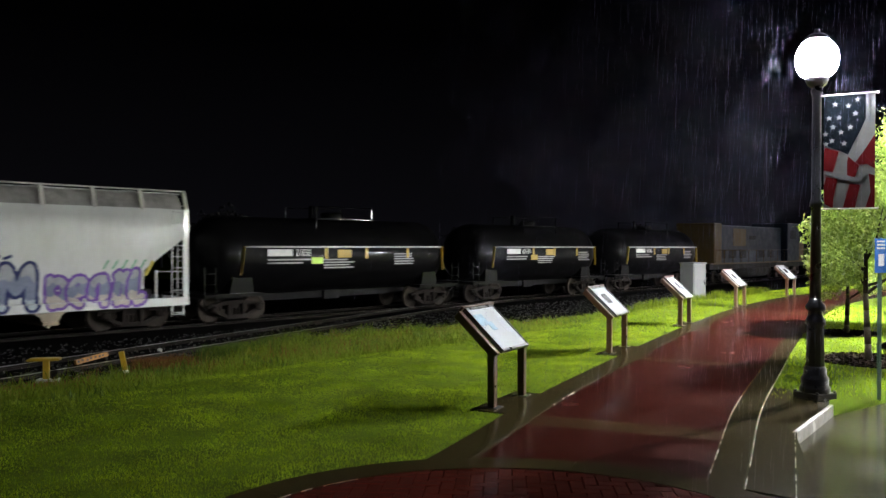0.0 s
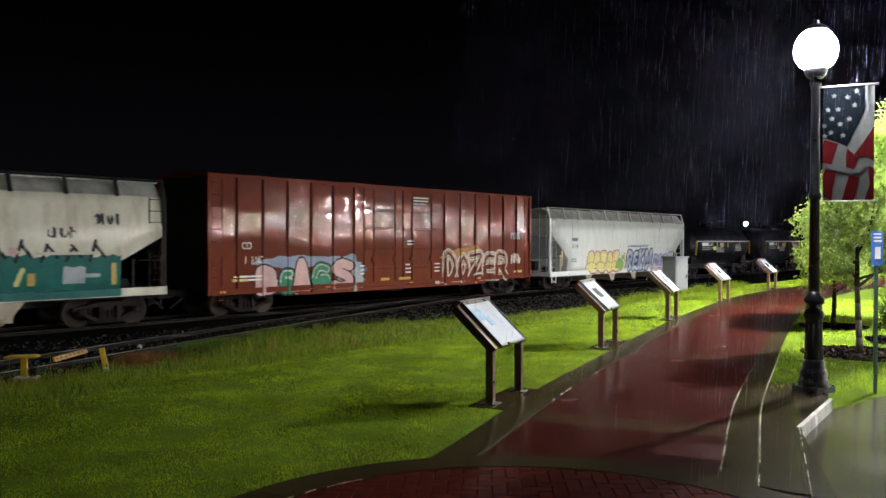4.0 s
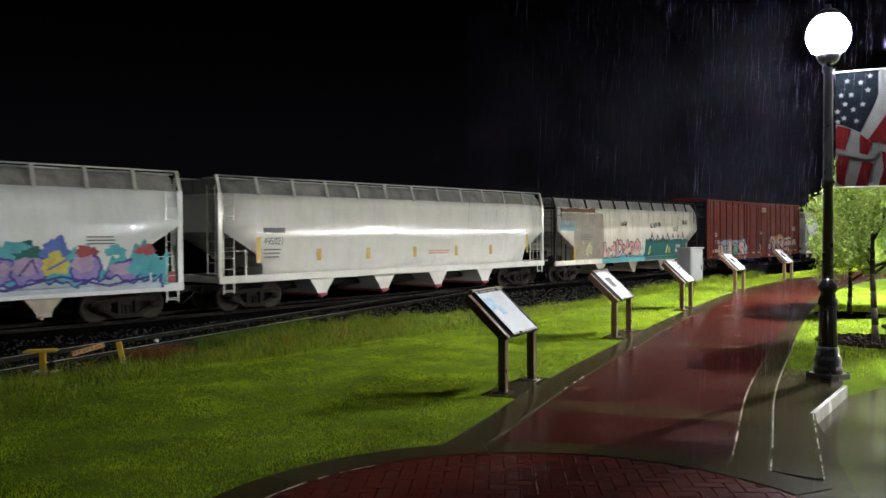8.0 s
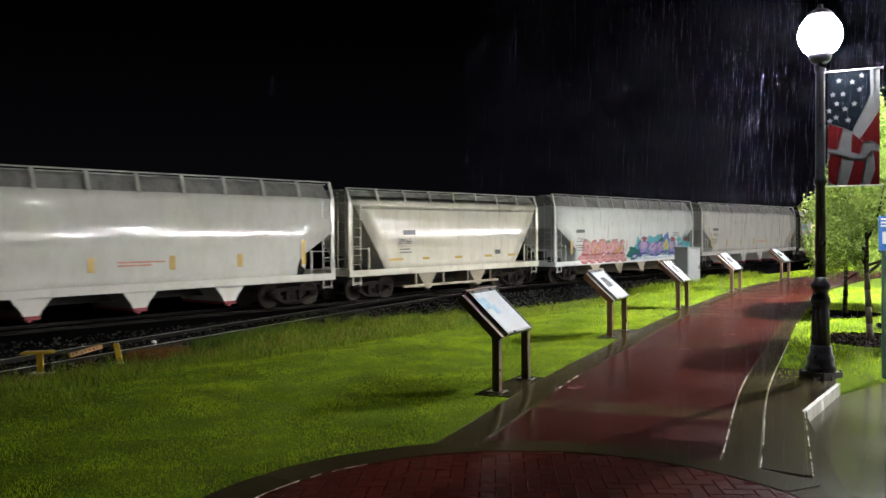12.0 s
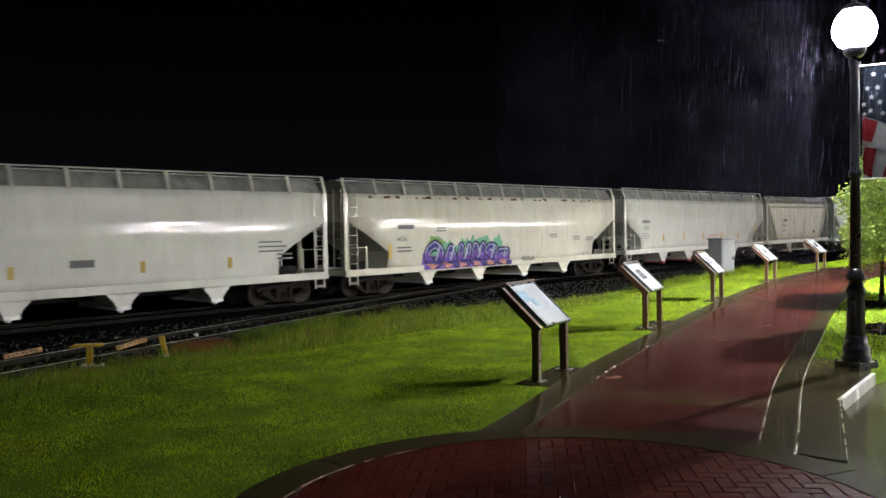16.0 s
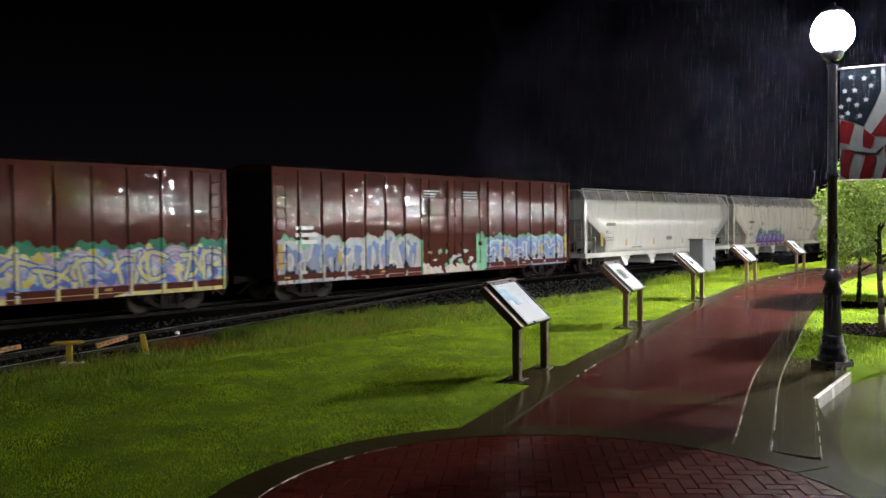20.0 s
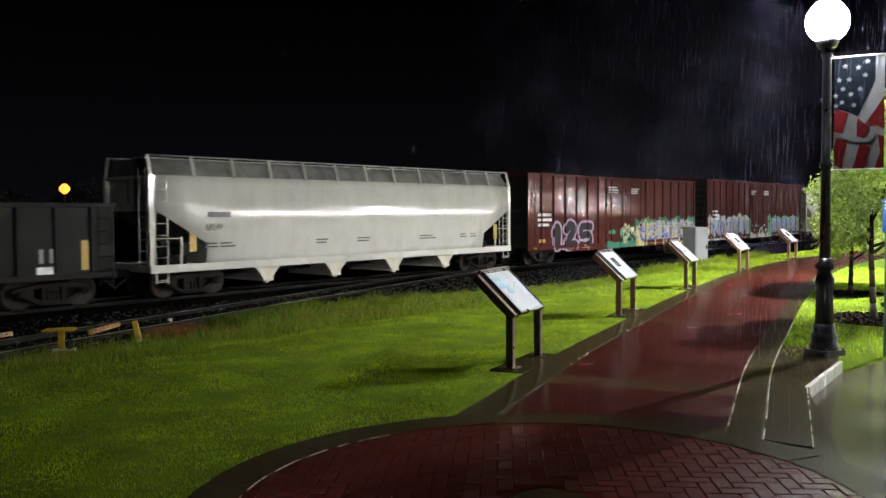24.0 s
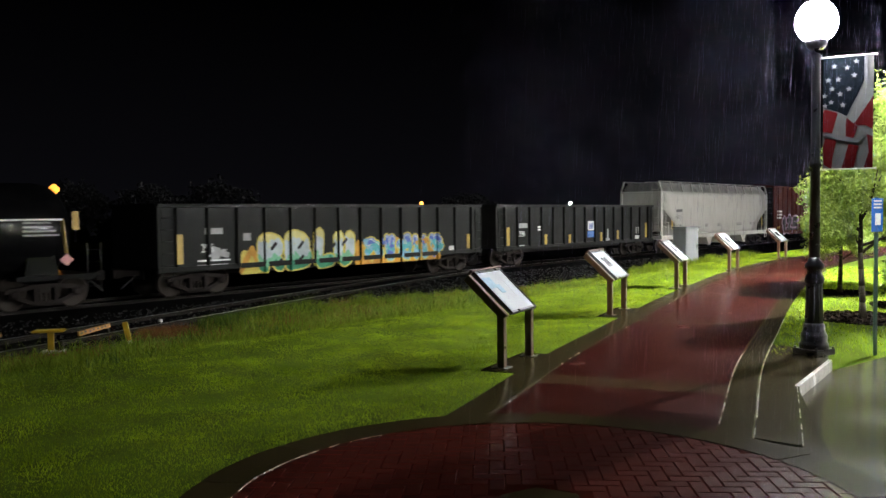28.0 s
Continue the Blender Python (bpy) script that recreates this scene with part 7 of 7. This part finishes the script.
p.stroke([(-5.9, 1.5), (-4.6, 1.42), (-3.2, 1.5), (-2.0, 1.44), (-1.1, 1.5)], 0.05, "g_red")
p.done(c, "sprayed salmon letters")
p = Spray(-0.9, 8.4, 0.95, 2.8)
p.band(0.2, 8.0, 1.1, 2.1, "g_aqua", 5, 0.5)
p.patch(0.2, 1.4, 0.9, 0.35, "g_teal", 2)
for k, (x, z, rx, rz) in enumerate(((1.35, 1.78, 0.62, 0.36), (2.7, 1.66, 0.66, 0.40), (3.65, 1.72, 0.45, 0.42), (5.3, 1.75, 0.42, 0.42), (6.5, 1.55, 0.5, 0.28))):
    p.patch(x, z, rx + 0.07, rz + 0.07, "g_indigo", k, 0.16)
    p.patch(x, z, rx, rz, "g_violet", k, 0.16)
    p.patch(x - 0.08, z + 0.10, rx * 0.8, rz * 0.66, "g_lilac", k + 2, 0.14)
p.stroke([(2.5, 1.72), (2.9, 1.95)], 0.06, "g_indigo")
p.stroke([(3.4, 1.55), (3.75, 2.0), (3.9, 1.6)], 0.06, "g_indigo")
p.patch(7.2, 1.75, 0.5, 0.42, "g_aqua", 4)
p.patch(2.3, 2.2, 0.55, 0.22, "g_aqua", 2)
p.patch(3.6, 2.25, 0.4, 0.24, "g_teal", 3)
p.band(0.0, 7.8, 1.0, 1.34, "g_indigo", 8, 0.16)
p.band(0.1, 7.7, 1.0, 1.27, "g_ice", 8, 0.16)
p.stroke([(0.0, 1.05), (1.5, 1.42), (3.0, 1.15), (4.6, 1.48), (6.0, 1.15), (7.6, 1.4)], 0.07, "g_indigo")
p.patch(4.4, 2.25, 0.4, 0.35, "g_blue", 4)
p.patch(4.4, 1.85, 0.38, 0.32, "g_yellow", 3)
p.stroke([(4.2, 1.7), (4.7, 1.95)], 0.07, "g_blue")
for k, (x, z) in enumerate(((1.4, 2.25), (3.3, 2.35), (5.3, 2.2), (6.2, 2.2), (7.2, 2.2))):
    p.patch(x, z, 0.35, 0.16, ("g_red", "g_aqua")[k % 2], k)
p.done(c, "sprayed purple and blue letters")
mark(c, "reflector", 8.0, 8.3, 1.0, 1.5, "g_red")
print_bars(c, 5.3, 2.6, 1.0, 3, "txt_dim", 0.04, 0.10, 12)
TRAIN.append(c)

c = hopper_car(42.0, 13.1, "short cream two-bay covered hopper with rust", "cream", 2, 4.45, 1.0, 2.05, 3.95, 0.08, 3.95, straight=True)
stencil(c, "200560", -3.78, 2.26, 0.24, "txt_black")
mark(c, "owner_mark", -3.5, -2.75, 2.64, 2.84, "txt_dim")
print_bars(c, -3.7, 2.02, 0.8, 2, "txt_dim", 0.05, 0.13, 13)
for x0, x1 in ((-4.28, -3.48), (-2.26, -1.83), (-0.10, 0.42), (2.08, 2.62), (3.93, 4.6)):
    mark(c, "reflector", x0, x1, 1.58, 1.68, "yellow")
mark(c, "label_plate", 2.86, 3.28, 1.70, 1.90, "txt_black")
bm = bmesh.new()
for x in (-2.6, -0.8, 0.9, 2.6):
    beam(bm, (x, -1.38, 0.45), (x, -1.38, 1.05), 0.09, 0.06)
box(bm, -3.4, 3.2, -1.42, -1.34, 0.42, 0.52)
part("lower_beam", bm, "chute", c)
TRAIN.append(c)

c = hopper_car(21.9, 19.4, "white four-bay covered hopper with yellow marks", "white", 4, 4.62, 0.95, 1.85, 2.75, 0.12, 4.05, chutes="white", gates="g_red")
stencil(c, "10430", -7.8, 2.28, 0.27, "txt_black")
mark(c, "owner_mark", -7.8, -6.9, 2.70, 2.88, "txt_dim")
print_bars(c, -7.8, 2.08, 0.9, 3, "txt_dim", 0.05, 0.13, 14)
for x in (-5.4, -2.8, -0.1, 2.6, 5.2):
    mark(c, "reflector", x, x + 0.2, 1.60, 2.05, "yellow")
mark(c, "reflector", 8.0, 8.2, 1.6, 2.5, "yellow")
print_bars(c, 0.84, 1.85, 1.6, 2, "g_salmon", 0.05, 0.10, 15)
TRAIN.append(c)

c = hopper_car(1.5, 19.4, "white covered hopper with rust stains and purple spray paint", "cream", 4, 4.55, 0.85, 2.25, 2.95, 0.14, 4.0, chutes="cream", gates="txt_white")
stencil(c, "44204", -6.98, 2.13, 0.2, "txt_black")
mark(c, "owner_mark", -6.9, -6.0, 2.63, 2.80, "txt_dim")
print_bars(c, -6.95, 1.85, 1.0, 2, "txt_dim", 0.06, 0.14, 16)
mark(c, "reflector", -7.46, -7.25, 1.44, 2.27, "yellow")
p = Spray(-5.7, 2.6, 0.88, 2.4)
p.band(-5.2, -0.2, 1.3, 2.05, "g_mint", 3, 0.30, 0.8)
p.patch(-4.7, 2.05, 0.5, 0.22, "g_leafgreen", 2)
p.patch(-1.6, 2.0, 0.6, 0.22, "g_mint", 4)
p.band(-5.45, 0.45, 0.92, 1.5, "g_plum", 6, 0.12)
for k, (x0, x1, z1) in enumerate(((-5.4, -4.1, 2.15), (-4.2, -3.2, 1.95), (-3.3, -2.3, 2.0), (-2.4, -1.3, 2.02), (-1.5, -0.5, 1.95), (-0.7, 0.4, 1.72))):
    p.piece(GLYPH["OAUMSE"[k]], x0, x1, 0.94, z1, "g_black", [(-1, "g_indigo"), (0.3, "g_plum"), (0.62, "g_indigo")], 0.36, 0.05, 0.02, "g_ice")
for k in range(6):
    p.patch(-4.9 + 0.95 * k, 1.06, 0.22, 0.11, "g_salmon", k, 0.3)
    p.stroke([(-4.6 + 0.92 * k, 1.3), (-4.45 + 0.92 * k, 1.85)], 0.09, "g_ice")
for k in range(7):
    p.stroke([(1.35 + k * 0.15, 1.04), (1.42 + k * 0.15, 1.2)], 0.06, "g_black")
p.done(c, "sprayed purple letters with a green shadow")
p = Spray(-9.0, 9.0, 3.6, 3.98)
p.band(-8.9, 8.9, 3.86, 3.93, "g_rust", 4, 0.16, 0.42)
p.done(c, "rust stains below the roof")
for x, z0, z1 in ((-4.6, 2.4, 2.62), (3.5, 2.1, 2.2), (5.6, 1.75, 2.05), (6.7, 1.75, 2.0)):
    print_bars(c, x, z1, 0.7, 2, "txt_dim", 0.05, 0.12, int(x * 7))
TRAIN.append(c)

c = hopper_car(-18.3, 19.0, "long white covered hopper streaked with grime", "white", 4, 4.55, 0.85, 2.2, 2.95, 0.14, 4.0, chutes="white", gates="txt_white")
stencil(c, "44313", -7.38, 2.13, 0.26, "txt_black")
mark(c, "owner_mark", -7.3, -6.3, 2.58, 2.76, "txt_dim")
print_bars(c, -7.4, 1.9, 0.9, 2, "txt_dim", 0.06, 0.14, 17)
mark(c, "reflector", -7.91, -7.65, 1.47, 2.34, "yellow")
for x in (-5.09, -1.74, 2.11, 5.2):
    mark(c, "reflector", x, x + 0.16, 1.44, 1.86, "yellow")
mark(c, "label_plate", -0.05, 0.67, 1.68, 1.90, "txt_dim")
print_bars(c, 6.4, 2.25, 1.3, 3, "txt_dim", 0.05, 0.16, 18)
print_bars(c, 7.2, 1.8, 0.7, 2, "txt_dim", 0.06, 0.14, 19)
print_bars(c, -4.3, 1.3, 1.2, 1, "txt_dim", 0.06, 0.14, 20)
TRAIN.append(c)

c = boxcar(-38.9, 19.1, "maroon boxcar with a silver sprayed band", "box_maroon", (0.404, 0.631), 5.0, posts=17)
p = Spray(-9.5, 2.4, 0.62, 2.75)
p.band(-9.4, -1.8, 0.66, 2.25, "g_mint", 4, 0.22, 0.97)
p.band(-9.4, -1.9, 0.66, 2.1, "g_silver", 5, 0.25, 0.9)
p.signs(-9.3, 0.72, 1.65, 1.02, 7, "g_white", [(-1, "g_black"), (0.22, "g_steel"), (0.5, "g_denim"), (0.8, "g_ice")], 81, 0.34, 0.10)
for k in range(15):
    x = -9.1 + 0.48 * k
    p.stroke([(x, 0.70), (x + 0.05, 1.0 + 0.25 * (k % 3))], 0.07, "g_black" if k % 2 else "g_white")
p.band(-1.8, 2.3, 0.66, 0.98, "g_white", 7, 0.18, 0.72)
p.flecks(-1.6, 2.1, 0.8, 1.6, 26, ("g_silver", "g_mint", "g_ice", "g_white"), 8, 0.13)
p.band(1.75, 2.35, 0.66, 2.2, "g_mint", 2, 0.3, 0.9)
p.done(c, "sprayed silver and blue letters over a pale ground")
p = Spray(2.2, 9.4, 0.62, 2.7)
p.band(2.3, 9.25, 0.70, 2.2, "g_mint", 9, 0.16)
p.band(2.5, 9.2, 0.70, 2.08, "g_denim", 3, 0.12)
p.band(2.5, 9.2, 0.70, 1.15, "g_steel", 6, 0.2)
p.signs(2.6, 0.85, 1.25, 1.05, 6, "g_white", [(-1, "g_black"), (0.25, "g_steel"), (0.45, "g_denim"), (0.8, "g_sky")], 82, 0.26, 0.07)
p.flecks(2.6, 9.1, 0.8, 2.0, 26, ("g_ice", "g_denim", "g_black", "g_white"), 9, 0.12)
p.done(c, "sprayed blue letters with white edges")
for x in (-9.3, 9.0):
    mark(c, "reflector", x, x + 0.2, 1.2, 2.1, "yellow")
for x in (-6.5, -1.9, 4.0, 6.9):
    mark(c, "reflector", x, x + 0.18, 1.3, 1.75, "yellow")
print_bars(c, -8.5, 2.6, 1.1, 3, "txt_white", 0.14, 0.26, 21)
print_bars(c, -1.7, 4.15, 1.0, 3, "txt_white", 0.05, 0.12, 22)
print_bars(c, 0.85, 4.15, 1.0, 3, "txt_white", 0.05, 0.12, 23)
TRAIN.append(c)

c = boxcar(-60.0, 19.2, "maroon boxcar with blue and yellow spray paint", "box_maroon", (0.398, 0.629), 4.80, posts=17)
p = Spray(1.2, 9.6, 0.62, 2.7)
p.band(1.3, 9.55, 0.66, 2.25, "g_green", 5, 0.2)
p.band(1.4, 9.5, 0.66, 1.98, "g_lemon", 6, 0.28)
p.signs(1.9, 0.85, 1.2, 1.05, 7, "g_lilac", [(-1, "g_blue"), (0.4, "g_denim"), (0.75, "g_lilac")], 91, 0.24, 0.08, "g_ice")
p.flecks(1.6, 9.4, 0.8, 2.05, 90, ("g_lemon", "g_lilac", "g_blue", "g_cream", "g_sky", "g_yellow", "g_ice"), 12, 0.17)
p.signs(2.2, 1.0, 1.0, 1.05, 7, "g_blue", [(-1, "g_lemon"), (0.5, "g_cream")], 92, 0.12, 0.05)
p.done(c, "sprayed blue, lilac and yellow letters")
p = Spray(-2.6, 1.6, 0.62, 2.5)
p.band(-2.4, 1.5, 0.66, 0.98, "g_green", 7, 0.10, 0.85)
p.band(-0.5, 1.5, 0.8, 1.7, "g_green", 3, 0.4, 0.35)
p.flecks(-0.4, 1.4, 0.9, 2.0, 24, ("g_cream", "g_taupe", "g_lemon", "g_mint"), 14, 0.20)
p.patch(-1.4, 1.55, 0.40, 0.12, "g_green", 4)
p.done(c, "sprayed green patches over the door")
p = Spray(-7.6, -3.1, 0.62, 2.4)
for ch, x0, x1, z0, z1 in (("1", -7.45, -6.45, 0.72, 2.1), ("2", -6.35, -5.0, 0.70, 2.24), ("5", -4.95, -3.3, 0.66, 2.12)):
    p.piece(GLYPH[ch], x0, x1, z0, z1, "g_lilac", [(-1, "g_black")], {"1": 0.66, "2": 0.48, "5": 0.40}[ch], 0.13)
for x in (-6.6, -5.6, -4.2):
    p.stroke([(x - 0.25, 0.82), (x + 0.25, 0.78)], 0.09, "g_white")
p.done(c, "sprayed black figures with a pink edge")
mark(c, "notice", 0.69, 1.16, 1.54, 1.79, "txt_white")
print_bars(c, -8.7, 2.5, 1.3, 3, "txt_white", 0.14, 0.26, 24)
print_bars(c, -1.8, 4.05, 1.1, 3, "txt_white", 0.06, 0.14, 25)
print_bars(c, 0.75, 4.0, 1.1, 3, "txt_white", 0.05, 0.12, 26)
mark(c, "reflector", -8.6, -8.06, 1.15, 1.33, "yellow")
TRAIN.append(c)

c = hopper_car(-80.4, 19.0, "clean white four-bay covered hopper with yellow end marks", "white", 4, 4.55, 0.85, 2.1, 2.85, 0.14, 3.95, chutes="cream", gates="cream")
stencil(c, "68549", -7.5, 2.18, 0.24, "txt_black")
mark(c, "owner_mark", -7.4, -6.5, 2.62, 2.80, "txt_dim")
mark(c, "reflector", -8.09, -7.82, 1.50, 2.14, "yellow")
mark(c, "reflector", 8.12, 8.38, 1.45, 2.17, "yellow")
for x, w in ((-7.5, 0.6), (-6.9, 0.6), (-2.7, 0.6), (-0.6, 0.8), (3.0, 1.1), (5.7, 0.5), (6.4, 0.5)):
    print_bars(c, x, 1.72, w, 2, "txt_dim", 0.05, 0.11, int(x * 9) + 70)
TRAIN.append(c)

c = gondola(-98.0, 16.5, "dark grey gondola with small white markings and a blue notice")
stencil(c, "394", -6.43, 1.48, 0.3, "txt_white")
mark(c, "owner_mark", -6.4, -5.7, 1.92, 2.15, "txt_grey")
mark(c, "notice", 0.31, 1.05, 1.27, 1.62, "blue")
mark(c, "notice", 0.36, 1.00, 1.66, 2.17, "txt_white")
mark(c, "notice_picture", 0.44, 0.92, 1.74, 2.05, "g_blue")
for x, z0, z1 in ((-7.30, 1.07, 1.96), (-3.98, 1.01, 1.54), (-1.66, 0.99, 1.48), (1.70, 0.97, 1.52), (3.63, 1.07, 1.59), (7.17, 1.10, 1.98)):
    mark(c, "reflector", x, x + 0.22, z0, z1, "yellow")
mark(c, "arrow_shaft", 2.47, 2.63, 1.05, 1.70, "txt_grey")
mark(c, "arrow_head", 2.34, 2.76, 1.0, 1.16, "txt_grey")
for x in (5.95, 6.25):
    mark(c, "stencil_box", x, x + 0.12, 1.35, 1.75, "txt_grey")
mark(c, "stencil_box", 5.88, 6.38, 0.98, 1.24, "txt_white")
print_bars(c, -6.5, 1.0, 0.8, 2, "txt_white", 0.05, 0.14, 27)
print_bars(c, -4.6, 1.9, 0.4, 2, "txt_white", 0.08, 0.14, 28)
print_bars(c, 2.0, 1.0, 0.6, 1, "txt_white", 0.05, 0.14, 29)
TRAIN.append(c)

c = gondola(-115.9, 16.8, "dark grey gondola with sprayed blue and yellow letters", posts=13)
p = Spray(-5.4, 5.9, 0.62, 2.35)
p.patch(-4.75, 0.95, 0.52, 0.55, "g_yellow", 1, 0.1)
p.stroke([(-5.2, 0.75), (-4.7, 1.5), (-4.3, 0.8)], 0.22, "g_orange")
for ch, x0, x1, z1 in (("R", -4.5, -3.2, 2.0), ("B", -3.3, -1.9, 2.05), ("L", -1.95, -0.75, 2.15), ("U", -0.9, 0.3, 2.0)):
    p.piece(GLYPH[ch], x0, x1, 0.66, z1, "g_yellow", [(-1, "g_green"), (0.22, "g_mint"), (0.4, "g_ice"), (0.82, "g_lemon")], 0.46, 0.06)
for x, z in ((-3.75, 1.55), (-3.5, 0.95), (-2.5, 1.55), (-2.5, 1.05), (-0.9, 1.45), (-0.3, 1.6)):
    p.stroke([(x - 0.08, z - 0.08), (x + 0.1, z + 0.1)], 0.13, "g_black")
p.band(0.3, 5.5, 0.68, 1.45, "g_orange", 6, 0.28)
p.signs(0.75, 0.72, 1.15, 0.98, 5, "g_yellow", [(-1, "g_sky"), (0.35, "g_aqua"), (0.65, "g_blue")], 102, 0.34, 0.06, "g_ice")
p.flecks(0.8, 5.3, 0.8, 1.7, 24, ("g_orange", "g_sky", "g_yellow", "g_blue"), 15, 0.14)
p.done(c, "sprayed mint, blue and orange letters")
stencil(c, "296", -6.77, 1.46, 0.3, "txt_white")
mark(c, "owner_mark", -6.6, -5.9, 2.06, 2.26, "txt_grey")
p = Spray(-6.9, -5.4, 1.1, 1.8)
p.patch(-6.1, 1.4, 0.4, 0.2, "txt_grey", 2, 0.4)
p.done(c, "grey paint patch")
mark(c, "reflector", -7.72, -7.5, 1.11, 2.08, "yellow")
mark(c, "reflector", 7.33, 7.55, 1.06, 1.72, "yellow")
mark(c, "stencil_box", -5.06, -4.74, 1.80, 2.06, "txt_grey")
mark(c, "stencil_box", 6.05, 6.5, 0.98, 1.22, "txt_white")
print_bars(c, -6.9, 1.15, 1.5, 2, "txt_white", 0.05, 0.16, 30)
TRAIN.append(c)

c = tank_car(-133.5, 15.8, "black tank car with a pink placard")
bm = bmesh.new()
upright(bm, [(6.6, 1.44), (6.81, 1.25), (7.02, 1.44), (6.81, 1.63)], -1.46, -1.45)
part("placard", bm, "g_pink", c, "pink diamond placard")
plate(c, "reflector", 7.0, 7.2, 2.3, 2.85, "yellow", -1.46)
bars(c, 5.6, 2.5, 1.1, 4, "txt_grey", -1.45, 0.05, 0.12, 31)
TRAIN.append(c)


def car_pose(car, t):
    q = on_track(car["at"] + run(t), TRACK, RAIL)
    return pose(q.x, q.y, q.z, 0, 0, 90 - HEAD)


def roll(wheel, car):
    """Turns a wheel by the way gone, while its car is before the camera."""
    x, y, z = wheel.location
    times = [0.07 * k for k in range(401)]
    near = [t for t in times if -14 < car["at"] + run(t) < 62]
    rows = [(t, pose(x, y, z, 0, math.degrees(run(t) / 0.455), 0)) for t in near]
    first, last = rows[0][1], rows[-1][1]
    walk(wheel, ([(0, first)] if near[0] > 0 else []) + rows + ([(28, last)] if near[-1] < 28 else []))


def motions():
    for car in TRAIN:
        if any(-14 < car["at"] + run(0.07 * k) < 62 for k in range(401)):
            for truck in car.children:
                for wheel in truck.children:
                    if wheel.name.startswith("wheel") and wheel.location.y < 0:
                        roll(wheel, car)
        walk(car, [(t, car_pose(car, t)) for t in (0, 2, 4, 6, 8, 10, 12, 14, 16, 18, 20, 22, 24, 26, 28)])
    walk(RAIN, [(t, pose(0, 0, -7.0 * t)) for t in (0, 7, 14, 21, 28)])

# ---- rain falling through the lamp light ----
def rain():
    r = np.random.default_rng(77)
    n = 210000
    near = r.random(n) < 0.5
    rad, way = np.abs(r.normal(0, 1.7, n)), r.uniform(0, 2 * np.pi, n)
    far, turn = 3.2 + 10.5 * r.random(n) ** 0.7, np.radians(33 - 31 * r.random(n) ** 1.8)
    x = np.where(near, LAMP[0] - 0.3 + rad * np.cos(way), far * np.sin(turn))
    y = np.where(near, LAMP[1] + rad * np.sin(way), far * np.cos(turn))
    keep = (y > 2.0) & (np.hypot(x - LAMP[0], y - LAMP[1]) > 0.5)
    x, y = x[keep], y[keep]
    n = len(x)
    z = r.uniform(0.0, 203.0, n)
    h, w = r.uniform(0.10, 0.24, n), r.uniform(0.0006, 0.0011, n)
    lean = 0.06 + r.normal(0, 0.02, n)
    v = [np.stack([x + w * math.cos(2.094 * k), y + w * math.sin(2.094 * k), z], 1) for k in range(3)] + [np.stack([x + lean * h, y, z + h], 1)]
    v = np.stack(v, 1).reshape(-1, 3)
    sides = (np.arange(n)[:, None] * 4 + np.array([0, 1, 3, 1, 2, 3, 2, 0, 3])).ravel()
    me = bpy.data.meshes.new("rain")
    me.vertices.add(len(v))
    me.vertices.foreach_set("co", v.ravel())
    me.loops.add(len(sides))
    me.loops.foreach_set("vertex_index", sides)
    me.polygons.add(3 * n)
    me.polygons.foreach_set("loop_start", np.arange(3 * n) * 3)
    me.update(calc_edges=True)
    me.materials.append(M["rain"])
    return tagged(new("rain", me), "falling rain streaks lit by the lamp", "rain", kind="stuff")


RAIN = rain()

# ---- herringbone pavers ----
bm = bmesh.new()
box(bm, 0.0035, 0.1965, 0.0035, 0.0965, -0.05, 0.0)
BRICK = mesh_of("brick", bm, "brick", 0.004)
rest = bmesh.new()
count = 0
turn = Matrix.Rotation(radians(-4), 4, "Z")
for k in range(-60, 60):
    for m in range(-30, 30):
        for flat in (True, False):
            u, v = ((k + 4 * m) * 0.1, k * 0.1) if flat else ((k + 3 + 4 * m) * 0.1, k * 0.1)
            c = turn @ (Vector((u + 0.1, v + 0.05, 0)) if flat else Vector((u + 0.05, v + 0.1, 0)))
            if c.length > R_IN + 0.03 or (c + Vector((0, 0.02, 0))).length < 0.30:
                continue
            pos = turn @ (pose(u, v, 0) if flat else pose(u + 0.1, v, 0, 0, 0, 90))
            pos = Matrix.Translation((RING.x, RING.y, 0.019 + random.uniform(-0.001, 0.001))) @ pos @ pose(0, 0, 0, random.uniform(-0.45, 0.45), random.uniform(-0.45, 0.45), 0)
            if c.y > 0.0 and count < 300:
                ob = part("brick", BRICK, None, plaza)
                ob.matrix_world = pos
                count += 1
            else:
                box(rest, 0.0025, 0.1975, 0.0025, 0.0975, -0.05, 0.0)
                bmesh.ops.transform(rest, matrix=pos, verts=rest.verts[-8:])
tagged(part("paver_field", rest, "brick", plaza), kind="stuff")

motions()
